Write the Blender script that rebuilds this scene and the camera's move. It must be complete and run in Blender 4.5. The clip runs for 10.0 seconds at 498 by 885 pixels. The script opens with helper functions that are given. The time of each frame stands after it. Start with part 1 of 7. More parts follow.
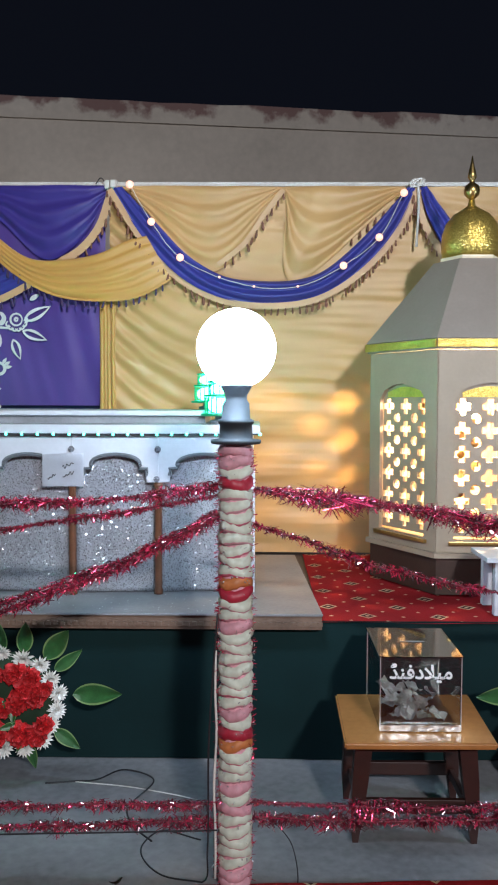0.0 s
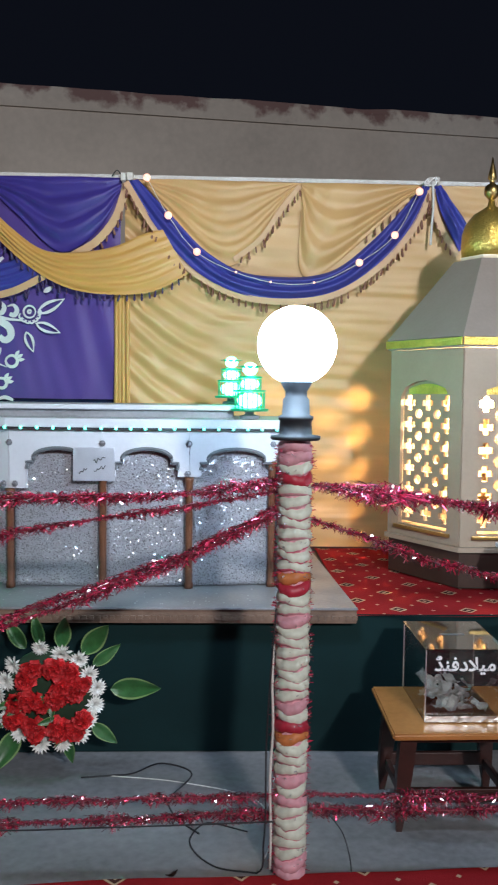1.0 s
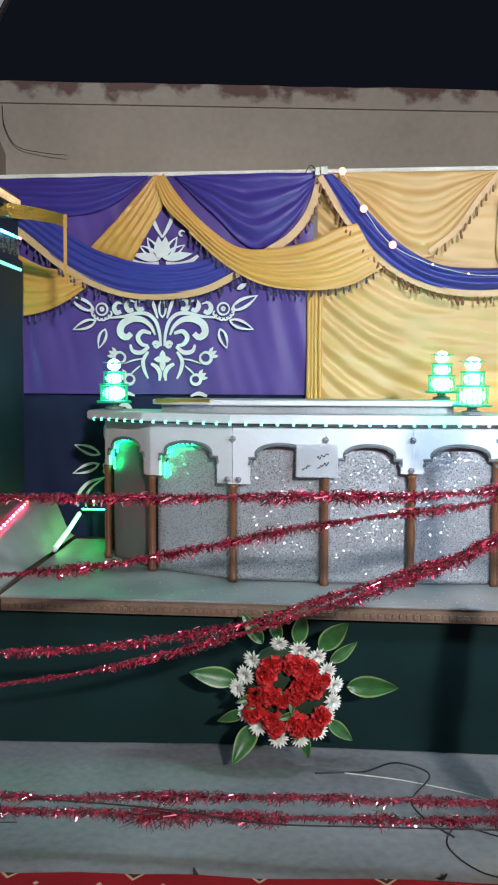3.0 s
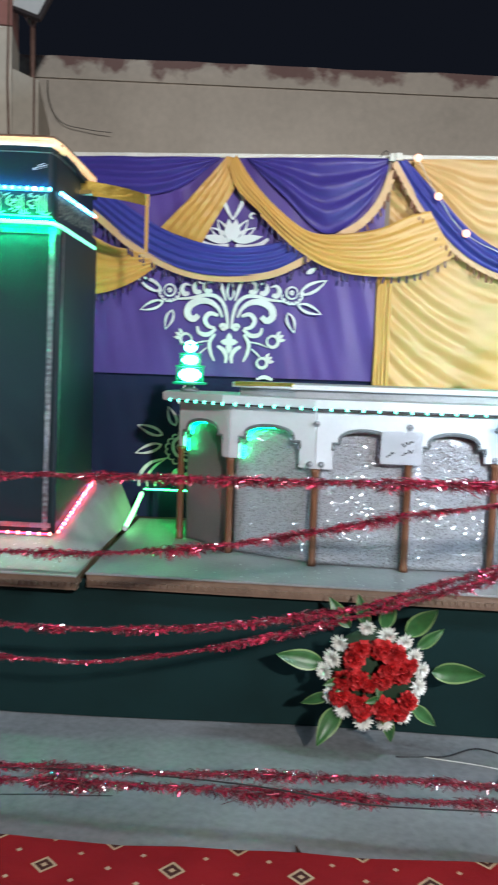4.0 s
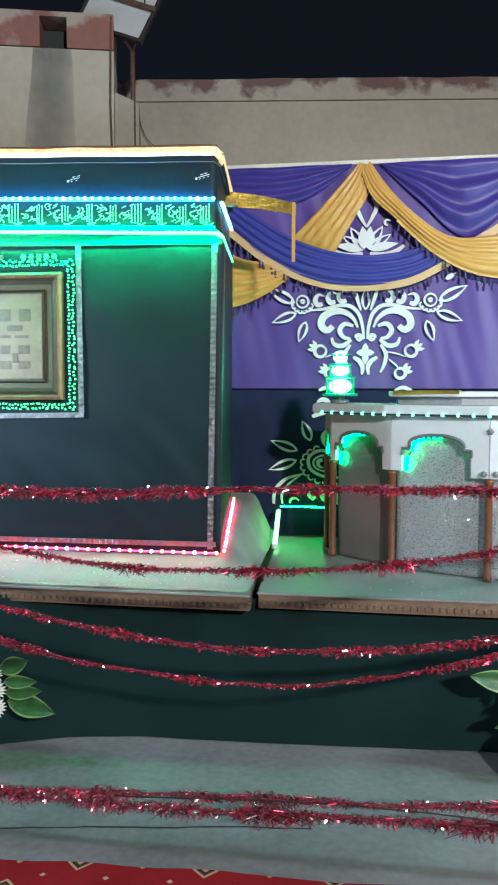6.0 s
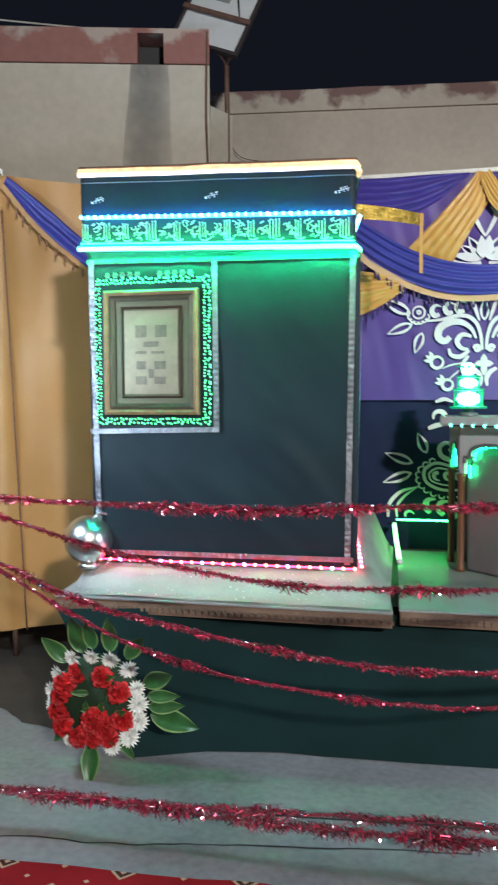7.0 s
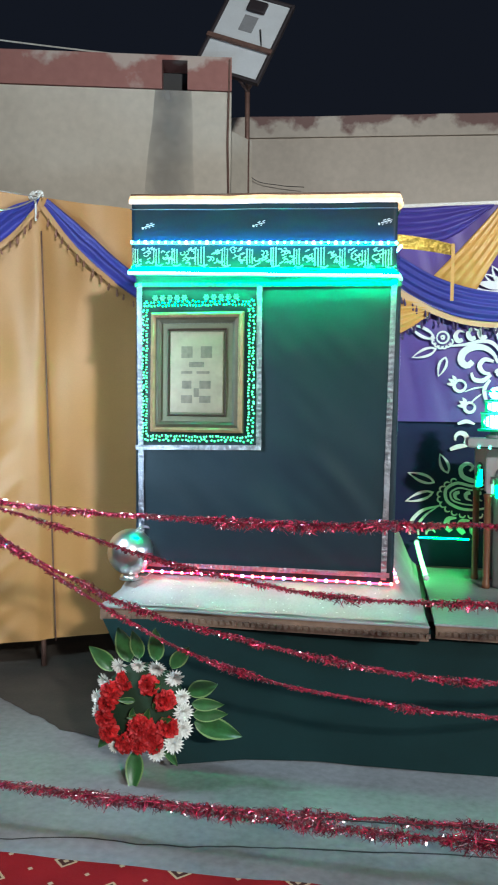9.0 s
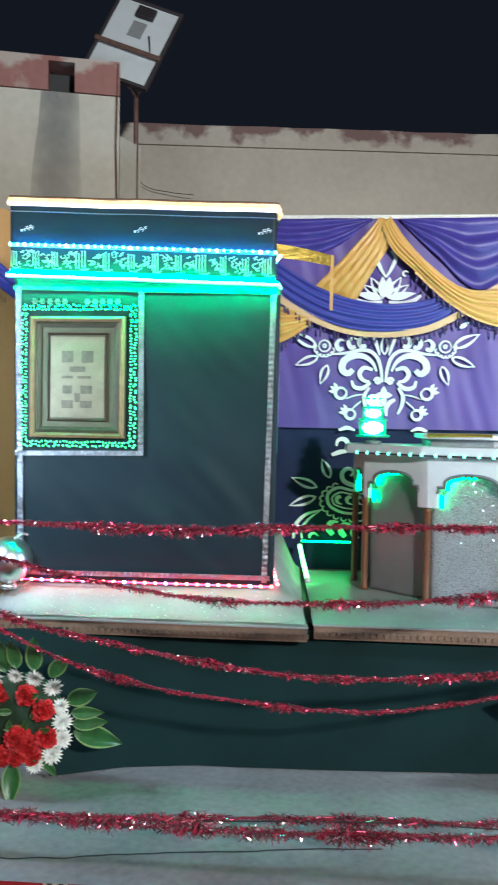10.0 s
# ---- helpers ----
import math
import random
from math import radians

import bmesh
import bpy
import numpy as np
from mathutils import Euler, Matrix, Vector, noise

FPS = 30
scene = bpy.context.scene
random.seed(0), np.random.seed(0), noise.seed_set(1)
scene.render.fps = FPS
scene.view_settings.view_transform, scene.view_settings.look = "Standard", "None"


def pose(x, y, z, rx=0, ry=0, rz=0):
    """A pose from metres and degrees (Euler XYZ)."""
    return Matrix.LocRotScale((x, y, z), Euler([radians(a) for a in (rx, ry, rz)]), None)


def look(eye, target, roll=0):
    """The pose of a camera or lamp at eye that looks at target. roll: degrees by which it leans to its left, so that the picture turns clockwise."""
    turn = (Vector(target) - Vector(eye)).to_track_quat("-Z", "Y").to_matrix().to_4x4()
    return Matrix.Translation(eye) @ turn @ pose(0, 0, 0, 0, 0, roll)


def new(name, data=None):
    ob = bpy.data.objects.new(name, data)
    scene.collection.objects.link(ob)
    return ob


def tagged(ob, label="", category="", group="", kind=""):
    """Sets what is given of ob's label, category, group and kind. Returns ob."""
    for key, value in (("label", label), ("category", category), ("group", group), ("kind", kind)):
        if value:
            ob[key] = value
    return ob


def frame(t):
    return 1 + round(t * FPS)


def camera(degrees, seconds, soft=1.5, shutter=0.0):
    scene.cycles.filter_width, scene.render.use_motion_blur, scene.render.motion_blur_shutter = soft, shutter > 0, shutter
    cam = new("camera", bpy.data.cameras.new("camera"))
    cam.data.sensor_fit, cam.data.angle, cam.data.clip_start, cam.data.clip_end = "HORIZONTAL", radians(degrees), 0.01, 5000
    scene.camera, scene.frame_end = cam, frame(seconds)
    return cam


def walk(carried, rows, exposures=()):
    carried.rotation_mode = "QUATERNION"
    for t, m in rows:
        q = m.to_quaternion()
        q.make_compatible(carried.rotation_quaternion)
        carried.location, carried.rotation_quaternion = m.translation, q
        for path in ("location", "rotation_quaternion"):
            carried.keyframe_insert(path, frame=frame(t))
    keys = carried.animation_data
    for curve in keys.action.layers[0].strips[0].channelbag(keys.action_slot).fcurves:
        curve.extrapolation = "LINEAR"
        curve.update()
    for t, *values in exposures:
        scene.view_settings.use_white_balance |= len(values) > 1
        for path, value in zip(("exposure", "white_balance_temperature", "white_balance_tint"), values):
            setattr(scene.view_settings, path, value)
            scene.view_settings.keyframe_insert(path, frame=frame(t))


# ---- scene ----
cam = camera(34.0, 10.0, soft=2.0, shutter=0.4)
PATH = [
    (0, (0.148, 0.24, 1.56), (0.122, 2.237, 1.456), 0.2),
    (0.5, (0.014, 0.288, 1.562), (0.02, 2.284, 1.439), 1.6),
    (1, (-0.156, 0.223, 1.566), (-0.088, 2.218, 1.447), 0.7),
    (1.5, (-0.288, 0.177, 1.57), (-0.311, 2.174, 1.454), 1.4),
    (2, (-0.399, 0.204, 1.553), (-0.521, 2.196, 1.437), 2.6),
    (2.5, (-0.532, 0.258, 1.555), (-0.709, 2.245, 1.417), 1.5),
    (2.7, (-0.61, 0.25, 1.565), (-0.789, 2.238, 1.435), 0.3),
    (3.8, (-0.941, 0.19, 1.591), (-1.088, 2.175, 1.403), 0.8),
    (4, (-1.051, 0.185, 1.58), (-1.229, 2.169, 1.398), 1.9),
    (4.5, (-1.174, 0.188, 1.597), (-1.457, 2.158, 1.399), 3.5),
    (5, (-1.291, 0.238, 1.579), (-1.591, 2.208, 1.414), 1.6),
    (5.2, (-1.348, 0.244, 1.56), (-1.633, 2.218, 1.423), 0.2),
    (6.3, (-1.659, 0.279, 1.526), (-1.985, 2.248, 1.393), -0.1),
    (6.4, (-1.7, 0.29, 1.531), (-2.047, 2.254, 1.38), -0.6),
    (6.5, (-1.726, 0.263, 1.538), (-2.082, 2.225, 1.382), -0.6),
    (7, (-1.888, 0.216, 1.558), (-2.329, 2.163, 1.442), -0.3),
    (7.5, (-1.946, 0.13, 1.557), (-2.458, 2.062, 1.483), 1.5),
    (8, (-1.995, 0.051, 1.551), (-2.553, 1.969, 1.448), 1.4),
    (8.5, (-2.059, 0.036, 1.577), (-2.523, 1.981, 1.516), 0.1),
    (9, (-2.086, 0.032, 1.572), (-2.499, 1.988, 1.496), 0.7),
    (9.5, (-2.058, 0.022, 1.571), (-2.36, 1.998, 1.527), 0.8),
    (10, (-2.021, 0.016, 1.566), (-2.182, 2.009, 1.511), 0.9),
]
walk(cam, [(t, look(eye, target, roll)) for t, eye, target, roll in PATH],
     exposures=[(0.0, -0.18, 6100, 13), (1.0, -0.18, 6150, 13), (2.0, -0.25, 6450, 10), (2.5, -0.05, 6500, 10), (4.0, 0.42, 6450, 9), (4.5, 0.38, 6600, 10), (5.0, 0.54, 6350, 6), (6.5, 0.44, 6450, 5), (7.0, 0.52, 6550, 9), (7.5, 0.42, 6350, 5), (8.5, 0.54, 6450, 7), (9.0, 0.70, 6250, 5), (9.5, 0.82, 6450, 7), (10.0, 0.74, 6200, 4)])

# ---- world and light ----
world = bpy.data.worlds.new("night")
scene.world = world
world.use_nodes = True
wn = world.node_tree.nodes
wn["Background"].inputs[0].default_value = (0.0042, 0.0052, 0.0085, 1)
wn["Background"].inputs[1].default_value = 1.0

GLOBE = 114.0      # radiance of the white globe lamps
BULB = 2000.0      # radiance of the bulb in the lantern
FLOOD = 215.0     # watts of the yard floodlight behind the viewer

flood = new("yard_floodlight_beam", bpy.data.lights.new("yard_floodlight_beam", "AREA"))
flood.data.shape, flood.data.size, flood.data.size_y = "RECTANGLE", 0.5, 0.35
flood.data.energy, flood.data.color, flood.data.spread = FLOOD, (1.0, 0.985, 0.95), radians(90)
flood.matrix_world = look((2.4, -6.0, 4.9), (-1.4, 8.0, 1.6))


# ---- materials ----
def mat(name, color, rough=0.6, metal=0.0, var=0.25, scale=6.0, fine=60.0, bump=0.15, dist=0.004, sheen=0.0, spec=0.5, trans=0.0):
    m = bpy.data.materials.new(name)
    m.use_nodes = True
    nt = m.node_tree
    n, l = nt.nodes, nt.links
    b = n["Principled BSDF"]
    tc = n.new("ShaderNodeTexCoord")
    a = n.new("ShaderNodeTexNoise")
    a.inputs["Scale"].default_value, a.inputs["Detail"].default_value = scale, 5
    l.new(tc.outputs["Object"], a.inputs["Vector"])
    f = n.new("ShaderNodeTexNoise")
    f.inputs["Scale"].default_value, f.inputs["Detail"].default_value = fine, 3
    l.new(tc.outputs["Object"], f.inputs["Vector"])
    mix = n.new("ShaderNodeMath")
    mix.operation = "MULTIPLY_ADD"
    mix.inputs[1].default_value = 0.7
    l.new(a.outputs["Fac"], mix.inputs[0])
    half = n.new("ShaderNodeMath")
    half.operation = "MULTIPLY"
    half.inputs[1].default_value = 0.3
    l.new(f.outputs["Fac"], half.inputs[0])
    l.new(half.outputs[0], mix.inputs[2])
    ramp = n.new("ShaderNodeValToRGB")
    ramp.color_ramp.elements[0].position, ramp.color_ramp.elements[1].position = 0.3, 0.7
    lo, hi = 1 - var, 1 + var * 0.6
    ramp.color_ramp.elements[0].color = (*[min(1, c * lo) for c in color], 1)
    ramp.color_ramp.elements[1].color = (*[min(1, c * hi) for c in color], 1)
    l.new(mix.outputs[0], ramp.inputs[0])
    l.new(ramp.outputs[0], b.inputs["Base Color"])
    b.inputs["Roughness"].default_value, b.inputs["Metallic"].default_value = rough, metal
    b.inputs["Specular IOR Level"].default_value = spec
    b.inputs["Sheen Weight"].default_value = sheen
    b.inputs["Transmission Weight"].default_value = trans
    bp = n.new("ShaderNodeBump")
    bp.inputs["Strength"].default_value, bp.inputs["Distance"].default_value = bump, dist
    l.new(f.outputs["Fac"], bp.inputs["Height"])
    l.new(bp.outputs[0], b.inputs["Normal"])
    return m


def glow(name, color, strength):
    m = bpy.data.materials.new(name)
    m.use_nodes = True
    n = m.node_tree.nodes
    b = n["Principled BSDF"]
    b.inputs["Base Color"].default_value = (*[0.3 + 0.5 * c for c in color], 1)
    b.inputs["Emission Color"].default_value = (*color, 1)
    b.inputs["Emission Strength"].default_value = strength
    return m


def glitter(name, color, scale=260.0, rough=0.25, tilt=0.9, metal=1.0):
    """Foil with small flakes that lie at all angles."""
    m = mat(name, color, rough, metal, 0.3, 9, 90)
    n, l = m.node_tree.nodes, m.node_tree.links
    b = n["Principled BSDF"]
    tc = n["Texture Coordinate"]
    v = n.new("ShaderNodeTexVoronoi")
    v.inputs["Scale"].default_value = scale
    l.new(tc.outputs["Object"], v.inputs["Vector"])
    sub = n.new("ShaderNodeVectorMath")
    sub.operation = "SUBTRACT"
    sub.inputs[1].default_value = (0.5, 0.5, 0.5)
    l.new(v.outputs["Color"], sub.inputs[0])
    sc = n.new("ShaderNodeVectorMath")
    sc.operation = "SCALE"
    sc.inputs["Scale"].default_value = tilt
    l.new(sub.outputs[0], sc.inputs[0])
    geo = n.new("ShaderNodeNewGeometry")
    add = n.new("ShaderNodeVectorMath")
    l.new(geo.outputs["Normal"], add.inputs[0])
    l.new(sc.outputs[0], add.inputs[1])
    nor = n.new("ShaderNodeVectorMath")
    nor.operation = "NORMALIZE"
    l.new(add.outputs[0], nor.inputs[0])
    l.new(nor.outputs[0], b.inputs["Normal"])
    return m


def island(m, amount):
    """Vary a material from piece to piece within one mesh."""
    n, l = m.node_tree.nodes, m.node_tree.links
    b = n["Principled BSDF"]
    src = b.inputs["Base Color"].links[0].from_socket
    geo = n.new("ShaderNodeNewGeometry")
    mp = n.new("ShaderNodeMapRange")
    mp.inputs["To Min"].default_value, mp.inputs["To Max"].default_value = 1 - amount, 1 + amount
    l.new(geo.outputs["Random Per Island"], mp.inputs["Value"])
    hs = n.new("ShaderNodeHueSaturation")
    l.new(mp.outputs[0], hs.inputs["Value"])
    l.new(src, hs.inputs["Color"])
    l.new(hs.outputs[0], b.inputs["Base Color"])
    return m


def glitter_board(name, color, scale, share):
    """Grey board with scattered bright flakes among dull ones."""
    m = mat(name, color, 0.55, 0.0, 0.12, 5, 120, 0.2)
    n, l = m.node_tree.nodes, m.node_tree.links
    b = n["Principled BSDF"]
    tc = n["Texture Coordinate"]
    v = n.new("ShaderNodeTexVoronoi")
    v.inputs["Scale"].default_value = scale
    l.new(tc.outputs["Object"], v.inputs["Vector"])
    sep = n.new("ShaderNodeSeparateColor")
    l.new(v.outputs["Color"], sep.inputs[0])
    pick = n.new("ShaderNodeMath")
    pick.operation = "LESS_THAN"
    pick.inputs[1].default_value = share
    l.new(sep.outputs[2], pick.inputs[0])
    shine = n.new("ShaderNodeMath")
    shine.operation = "MULTIPLY"
    shine.inputs[1].default_value = 0.7
    l.new(pick.outputs[0], shine.inputs[0])
    l.new(shine.outputs[0], b.inputs["Metallic"])
    rg = n.new("ShaderNodeMapRange")
    rg.inputs["To Min"].default_value, rg.inputs["To Max"].default_value = 0.55, 0.13
    l.new(pick.outputs[0], rg.inputs["Value"])
    l.new(rg.outputs[0], b.inputs["Roughness"])
    base = b.inputs["Base Color"].links[0].from_socket
    mx = n.new("ShaderNodeMix")
    mx.data_type = "RGBA"
    l.new(pick.outputs[0], mx.inputs["Factor"])
    l.new(base, mx.inputs["A"])
    mx.inputs["B"].default_value = (0.92, 0.92, 0.95, 1)
    l.new(mx.outputs["Result"], b.inputs["Base Color"])
    sub = n.new("ShaderNodeVectorMath")
    sub.operation = "SUBTRACT"
    sub.inputs[1].default_value = (0.5, 0.5, 0.5)
    wn_ = n.new("ShaderNodeTexWhiteNoise")
    l.new(v.outputs["Color"], wn_.inputs["Vector"])
    l.new(wn_.outputs["Color"], sub.inputs[0])
    sc = n.new("ShaderNodeVectorMath")
    sc.operation = "SCALE"
    tilt = n.new("ShaderNodeMath")
    tilt.operation = "MULTIPLY"
    tilt.inputs[1].default_value = 0.85
    l.new(pick.outputs[0], tilt.inputs[0])
    l.new(tilt.outputs[0], sc.inputs["Scale"])
    l.new(sub.outputs[0], sc.inputs[0])
    geo = n.new("ShaderNodeNewGeometry")
    add = n.new("ShaderNodeVectorMath")
    l.new(geo.outputs["Normal"], add.inputs[0])
    l.new(sc.outputs[0], add.inputs[1])
    nor = n.new("ShaderNodeVectorMath")
    nor.operation = "NORMALIZE"
    l.new(add.outputs[0], nor.inputs[0])
    l.new(nor.outputs[0], b.inputs["Normal"])
    return m


M_GLITTER = glitter_board("silver_glitter_board", (0.50, 0.50, 0.545), 270, 0.28)
M_PALEGOLD = mat("pale_gold_satin", (0.58, 0.35, 0.135), 0.45, 0, 0.12, 3, 220, 0.12, 0.002, 0.2)
M_GOLD = mat("gold_satin", (0.57, 0.31, 0.07), 0.42, 0, 0.12, 3, 220, 0.12, 0.002, 0.3)
M_SIDECLOTH = mat("faded_tan_satin", (0.46, 0.235, 0.078), 0.5, 0, 0.30, 1.1, 220, 0.12, 0.002, 0.15)
M_PEACH = mat("peach_satin", (0.60, 0.37, 0.19), 0.5, 0, 0.15, 5, 220, 0.12, 0.002, 0.3)
M_PURPLE = mat("purple_satin", (0.088, 0.048, 0.255), 0.45, 0, 0.25, 1.6, 220, 0.12, 0.002, 0.08, 0.3)
M_BLUE = mat("royal_blue_satin", (0.050, 0.034, 0.24), 0.42, 0, 0.2, 3, 220, 0.12, 0.002, 0.08, 0.35)
M_SWAG = mat("blue_swag_satin", (0.040, 0.045, 0.28), 0.45, 0, 0.2, 3, 220, 0.12, 0.002, 0.08, 0.35)
M_NAVY = mat("navy_cloth", (0.012, 0.017, 0.058), 0.8, 0, 0.25, 2, 220, 0.12, 0.002, 0.0, 0.2)
M_TASSEL = island(mat("brown_tassel", (0.27, 0.115, 0.07), 0.7), 0.6)
M_TASSELB = island(mat("dark_blue_tassel", (0.06, 0.035, 0.12), 0.7), 0.4)
M_WHITECLOTH = mat("white_printed_cloth", (0.66, 0.66, 0.70), 0.6, 0, 0.12, 8, 200)
M_GREENSKIRT = mat("dark_green_skirt_cloth", (0.005, 0.022, 0.023), 0.8, 0, 0.3, 2.5, 200, 0.15, 0.002, 0.0, 0.2)
# black cloth with green-blue put into its colour to strengthen the strip's glow
M_BLACK = mat("teal_tinted_black_satin", (0.0085, 0.0190, 0.0270), 0.55, 0, 0.3, 3, 220, 0.15, 0.002, 0.0, 0.22)
M_SILVER = glitter("silver_sequin_ribbon", (0.22, 0.225, 0.25), 520, 0.35, 0.7)

M_EMBROIDERY = mat("silver_gold_thread", (0.40, 0.385, 0.31), 0.45, 0.2, 0.3, 60)
M_SHEER = mat("sheer_grey_ribbon", (0.035, 0.045, 0.045), 0.7, 0, 0.4, 90, 300, 0.5)
M_GOLDFOIL = glitter("gold_glitter_foil", (0.75, 0.52, 0.12), 330, 0.35, 0.55, 0.8)
M_BRASS = mat("brass", (0.55, 0.38, 0.14), 0.35, 1.0, 0.2)
M_BRONZE = mat("dark_bronze", (0.055, 0.05, 0.03), 0.45, 0.2, 0.25, 20)
M_WORNBRONZE = mat("worn_bronze_relief", (0.10, 0.082, 0.055), 0.5, 0.3, 0.3, 30)
M_GILT = mat("gilded_frame", (0.25, 0.155, 0.085), 0.5, 0.45, 0.25, 20)
M_PLAQUE = mat("bronze_plaque", (0.19, 0.152, 0.098), 0.5, 0.3, 0.2, 14)
M_MATBOARD = mat("dark_olive_mount", (0.07, 0.07, 0.03), 0.6)
M_BOARD = mat("white_painted_board", (0.56, 0.56, 0.59), 0.5, 0, 0.08, 5, 60)
M_GREYTRIM = mat("grey_trim", (0.13, 0.14, 0.15), 0.55)
M_PLAINPANEL = mat("plain_silver_panel", (0.36, 0.36, 0.37), 0.35, 0.3, 0.1)
M_SCREW = mat("dull_zinc", (0.22, 0.22, 0.24), 0.4, 0.6)
M_COLUMN = mat("varnished_wood_post", (0.135, 0.052, 0.024), 0.4, 0, 0.3, 12, 90)
M_SLAB = mat("worn_grey_slab", (0.25, 0.245, 0.25), 0.34, 0, 0.35, 4, 60, 0.15)
M_BASECLOTH = mat("pale_base_cloth", (0.31, 0.305, 0.30), 0.6, 0, 0.25, 5, 120, 0.25)
M_WOODEDGE = mat("carved_wood_edge", (0.17, 0.105, 0.072), 0.55, 0, 0.35, 10, 70, 0.4)
M_STEEL = mat("polished_steel", (0.72, 0.72, 0.72), 0.3, 1.0, 0.03)
M_STOOL = mat("varnished_stool_top", (0.40, 0.17, 0.05), 0.25, 0, 0.25, 5, 50, 0.05)
M_STOOLLEG = mat("dark_stool_legs", (0.038, 0.013, 0.010), 0.4, 0, 0.3, 10)
M_PAPER = island(mat("crumpled_paper", (0.62, 0.60, 0.56), 0.7), 0.35)
M_INK = mat("white_lettering", (0.85, 0.85, 0.85), 0.5, 0, 0.02)
M_DARKINK = mat("dark_lettering", (0.03, 0.03, 0.035), 0.5, 0, 0.02)
M_LANTERN = mat("beige_painted_board", (0.33, 0.25, 0.175), 0.55, 0, 0.12, 5, 60)
M_LANTERNIN = mat("lantern_cream", (0.85, 0.72, 0.50), 0.7, 0, 0.05)
M_ROOF = mat("grey_beige_roof_board", (0.30, 0.245, 0.20), 0.6, 0, 0.12, 4, 60)
M_DARKWOOD = mat("dark_brown_base", (0.045, 0.022, 0.014), 0.5)
M_PLASTIC = mat("grey_lamp_base", (0.016, 0.020, 0.024), 0.6, 0, 0.08)
M_ROPE = mat("white_rope", (0.7, 0.68, 0.63), 0.8)
M_CABLE = mat("black_cable", (0.015, 0.015, 0.018), 0.5)
M_PIPE = mat("rusty_pipe", (0.18, 0.10, 0.08), 0.6, 0.3, 0.4, 20)
M_PANELBACK = mat("white_panel_back", (0.62, 0.64, 0.66), 0.4, 0, 0.08)
M_PANELFRAME = mat("dark_panel_frame", (0.05, 0.04, 0.045), 0.5, 0.4)
M_RED = island(mat("red_carnation", (0.54, 0.014, 0.017), 0.65, 0, 0.3, 30), 0.25)
M_WHITE = island(mat("white_chrysanthemum", (0.80, 0.80, 0.76), 0.65, 0, 0.1, 30), 0.12)
M_LEAF = island(mat("green_leaf", (0.035, 0.13, 0.035), 0.38, 0, 0.35, 25, 120), 0.35)
M_LEAFRIM = mat("pale_leaf_rim", (0.18, 0.28, 0.10), 0.4, 0, 0.2, 25)
M_FOAM = mat("dark_green_moss", (0.012, 0.035, 0.014), 0.8)
M_TINSEL = island(mat("pink_red_tinsel", (0.80, 0.06, 0.15), 0.25, 0.5, 0.2, 30), 0.5)
M_TINSELD = island(mat("dark_wine_foil", (0.14, 0.012, 0.03), 0.3, 0.6, 0.2, 30), 0.5)
M_TINSELP = mat("pale_pink_foil", (0.95, 0.62, 0.70), 0.14, 0.9, 0.1, 30)
M_TINSELC = mat("tinsel_cord", (0.20, 0.012, 0.035), 0.5)
M_PET_W = island(mat("cream_petals", (0.55, 0.58, 0.48), 0.55, 0, 0.15, 30), 0.2)
M_PET_P = island(mat("pink_petals", (0.56, 0.28, 0.32), 0.55, 0, 0.2, 30), 0.3)
M_PET_D = island(mat("rose_petal_rims", (0.55, 0.13, 0.20), 0.5, 0, 0.2, 30), 0.3)
M_PET_R = island(mat("dark_red_petals", (0.36, 0.02, 0.04), 0.5, 0, 0.2, 30), 0.3)
M_PET_O = island(mat("orange_petals", (0.50, 0.17, 0.05), 0.55, 0, 0.2, 30), 0.3)
M_FOIL = mat("pale_bright_foil", (0.92, 0.95, 0.95), 0.12, 0.7, 0.1, 40, 120, 0.5, 0.004)

G_GLOBE = glow("lit_white_globe", (0.70, 0.95, 1.16), GLOBE)
G_BULB = glow("lit_warm_bulb", (1.0, 0.66, 0.31), BULB)
G_GREENLAMP = glow("lit_green_lamp", (0.0, 0.62, 0.26), 0.45)
G_GREENLAMP.node_tree.nodes["Principled BSDF"].inputs["Base Color"].default_value = (0.0, 0.05, 0.02, 1)
G_GREENPALE = glow("lit_pale_green_lamp", (0.06, 1.0, 0.50), 46.0)
G_GREENTUBE = glow("lit_green_tube", (0.20, 1.0, 0.60), 1.25)
# added emitter that casts the green spill; the visible tube glows only weakly
G_GREENSPILL = glow("hidden_green_emitter", (0.0, 1.0, 0.33), 620.0)
G_GREENLOW = glow("lit_small_green_tube", (0.20, 1.0, 0.30), 4.0)
G_GREENBACK = glow("lit_thin_green_tube", (0.02, 1.0, 0.17), 24.0)
G_GREENDOT = glow("lit_green_led", (0.02, 1.0, 0.26), 2.4)
G_ARCH = glow("lit_arch_led", (0.004, 1.0, 0.28), 55.0)
G_TEAL = glow("lit_teal_led", (0.10, 1.0, 0.72), 5.0)
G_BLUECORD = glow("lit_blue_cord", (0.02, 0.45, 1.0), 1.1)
# added emitter for the blue glow on the band above the cord
G_BLUESPILL = glow("hidden_blue_emitter", (0.0, 0.16, 0.6), 330.0)
G_REDTAPE = glow("lit_red_tape", (0.6, 0.003, 0.03), 27.0)
G_WARMSTRIP = glow("lit_warm_strip", (1.0, 0.60, 0.26), 1.35)
wsn, wsl = G_WARMSTRIP.node_tree.nodes, G_WARMSTRIP.node_tree.links
wst, wsr = wsn.new("ShaderNodeTexNoise"), wsn.new("ShaderNodeMapRange")
wst.inputs["Scale"].default_value, wst.inputs["Detail"].default_value = 30.0, 4
wsr.inputs["From Min"].default_value, wsr.inputs["From Max"].default_value = 0.3, 0.65
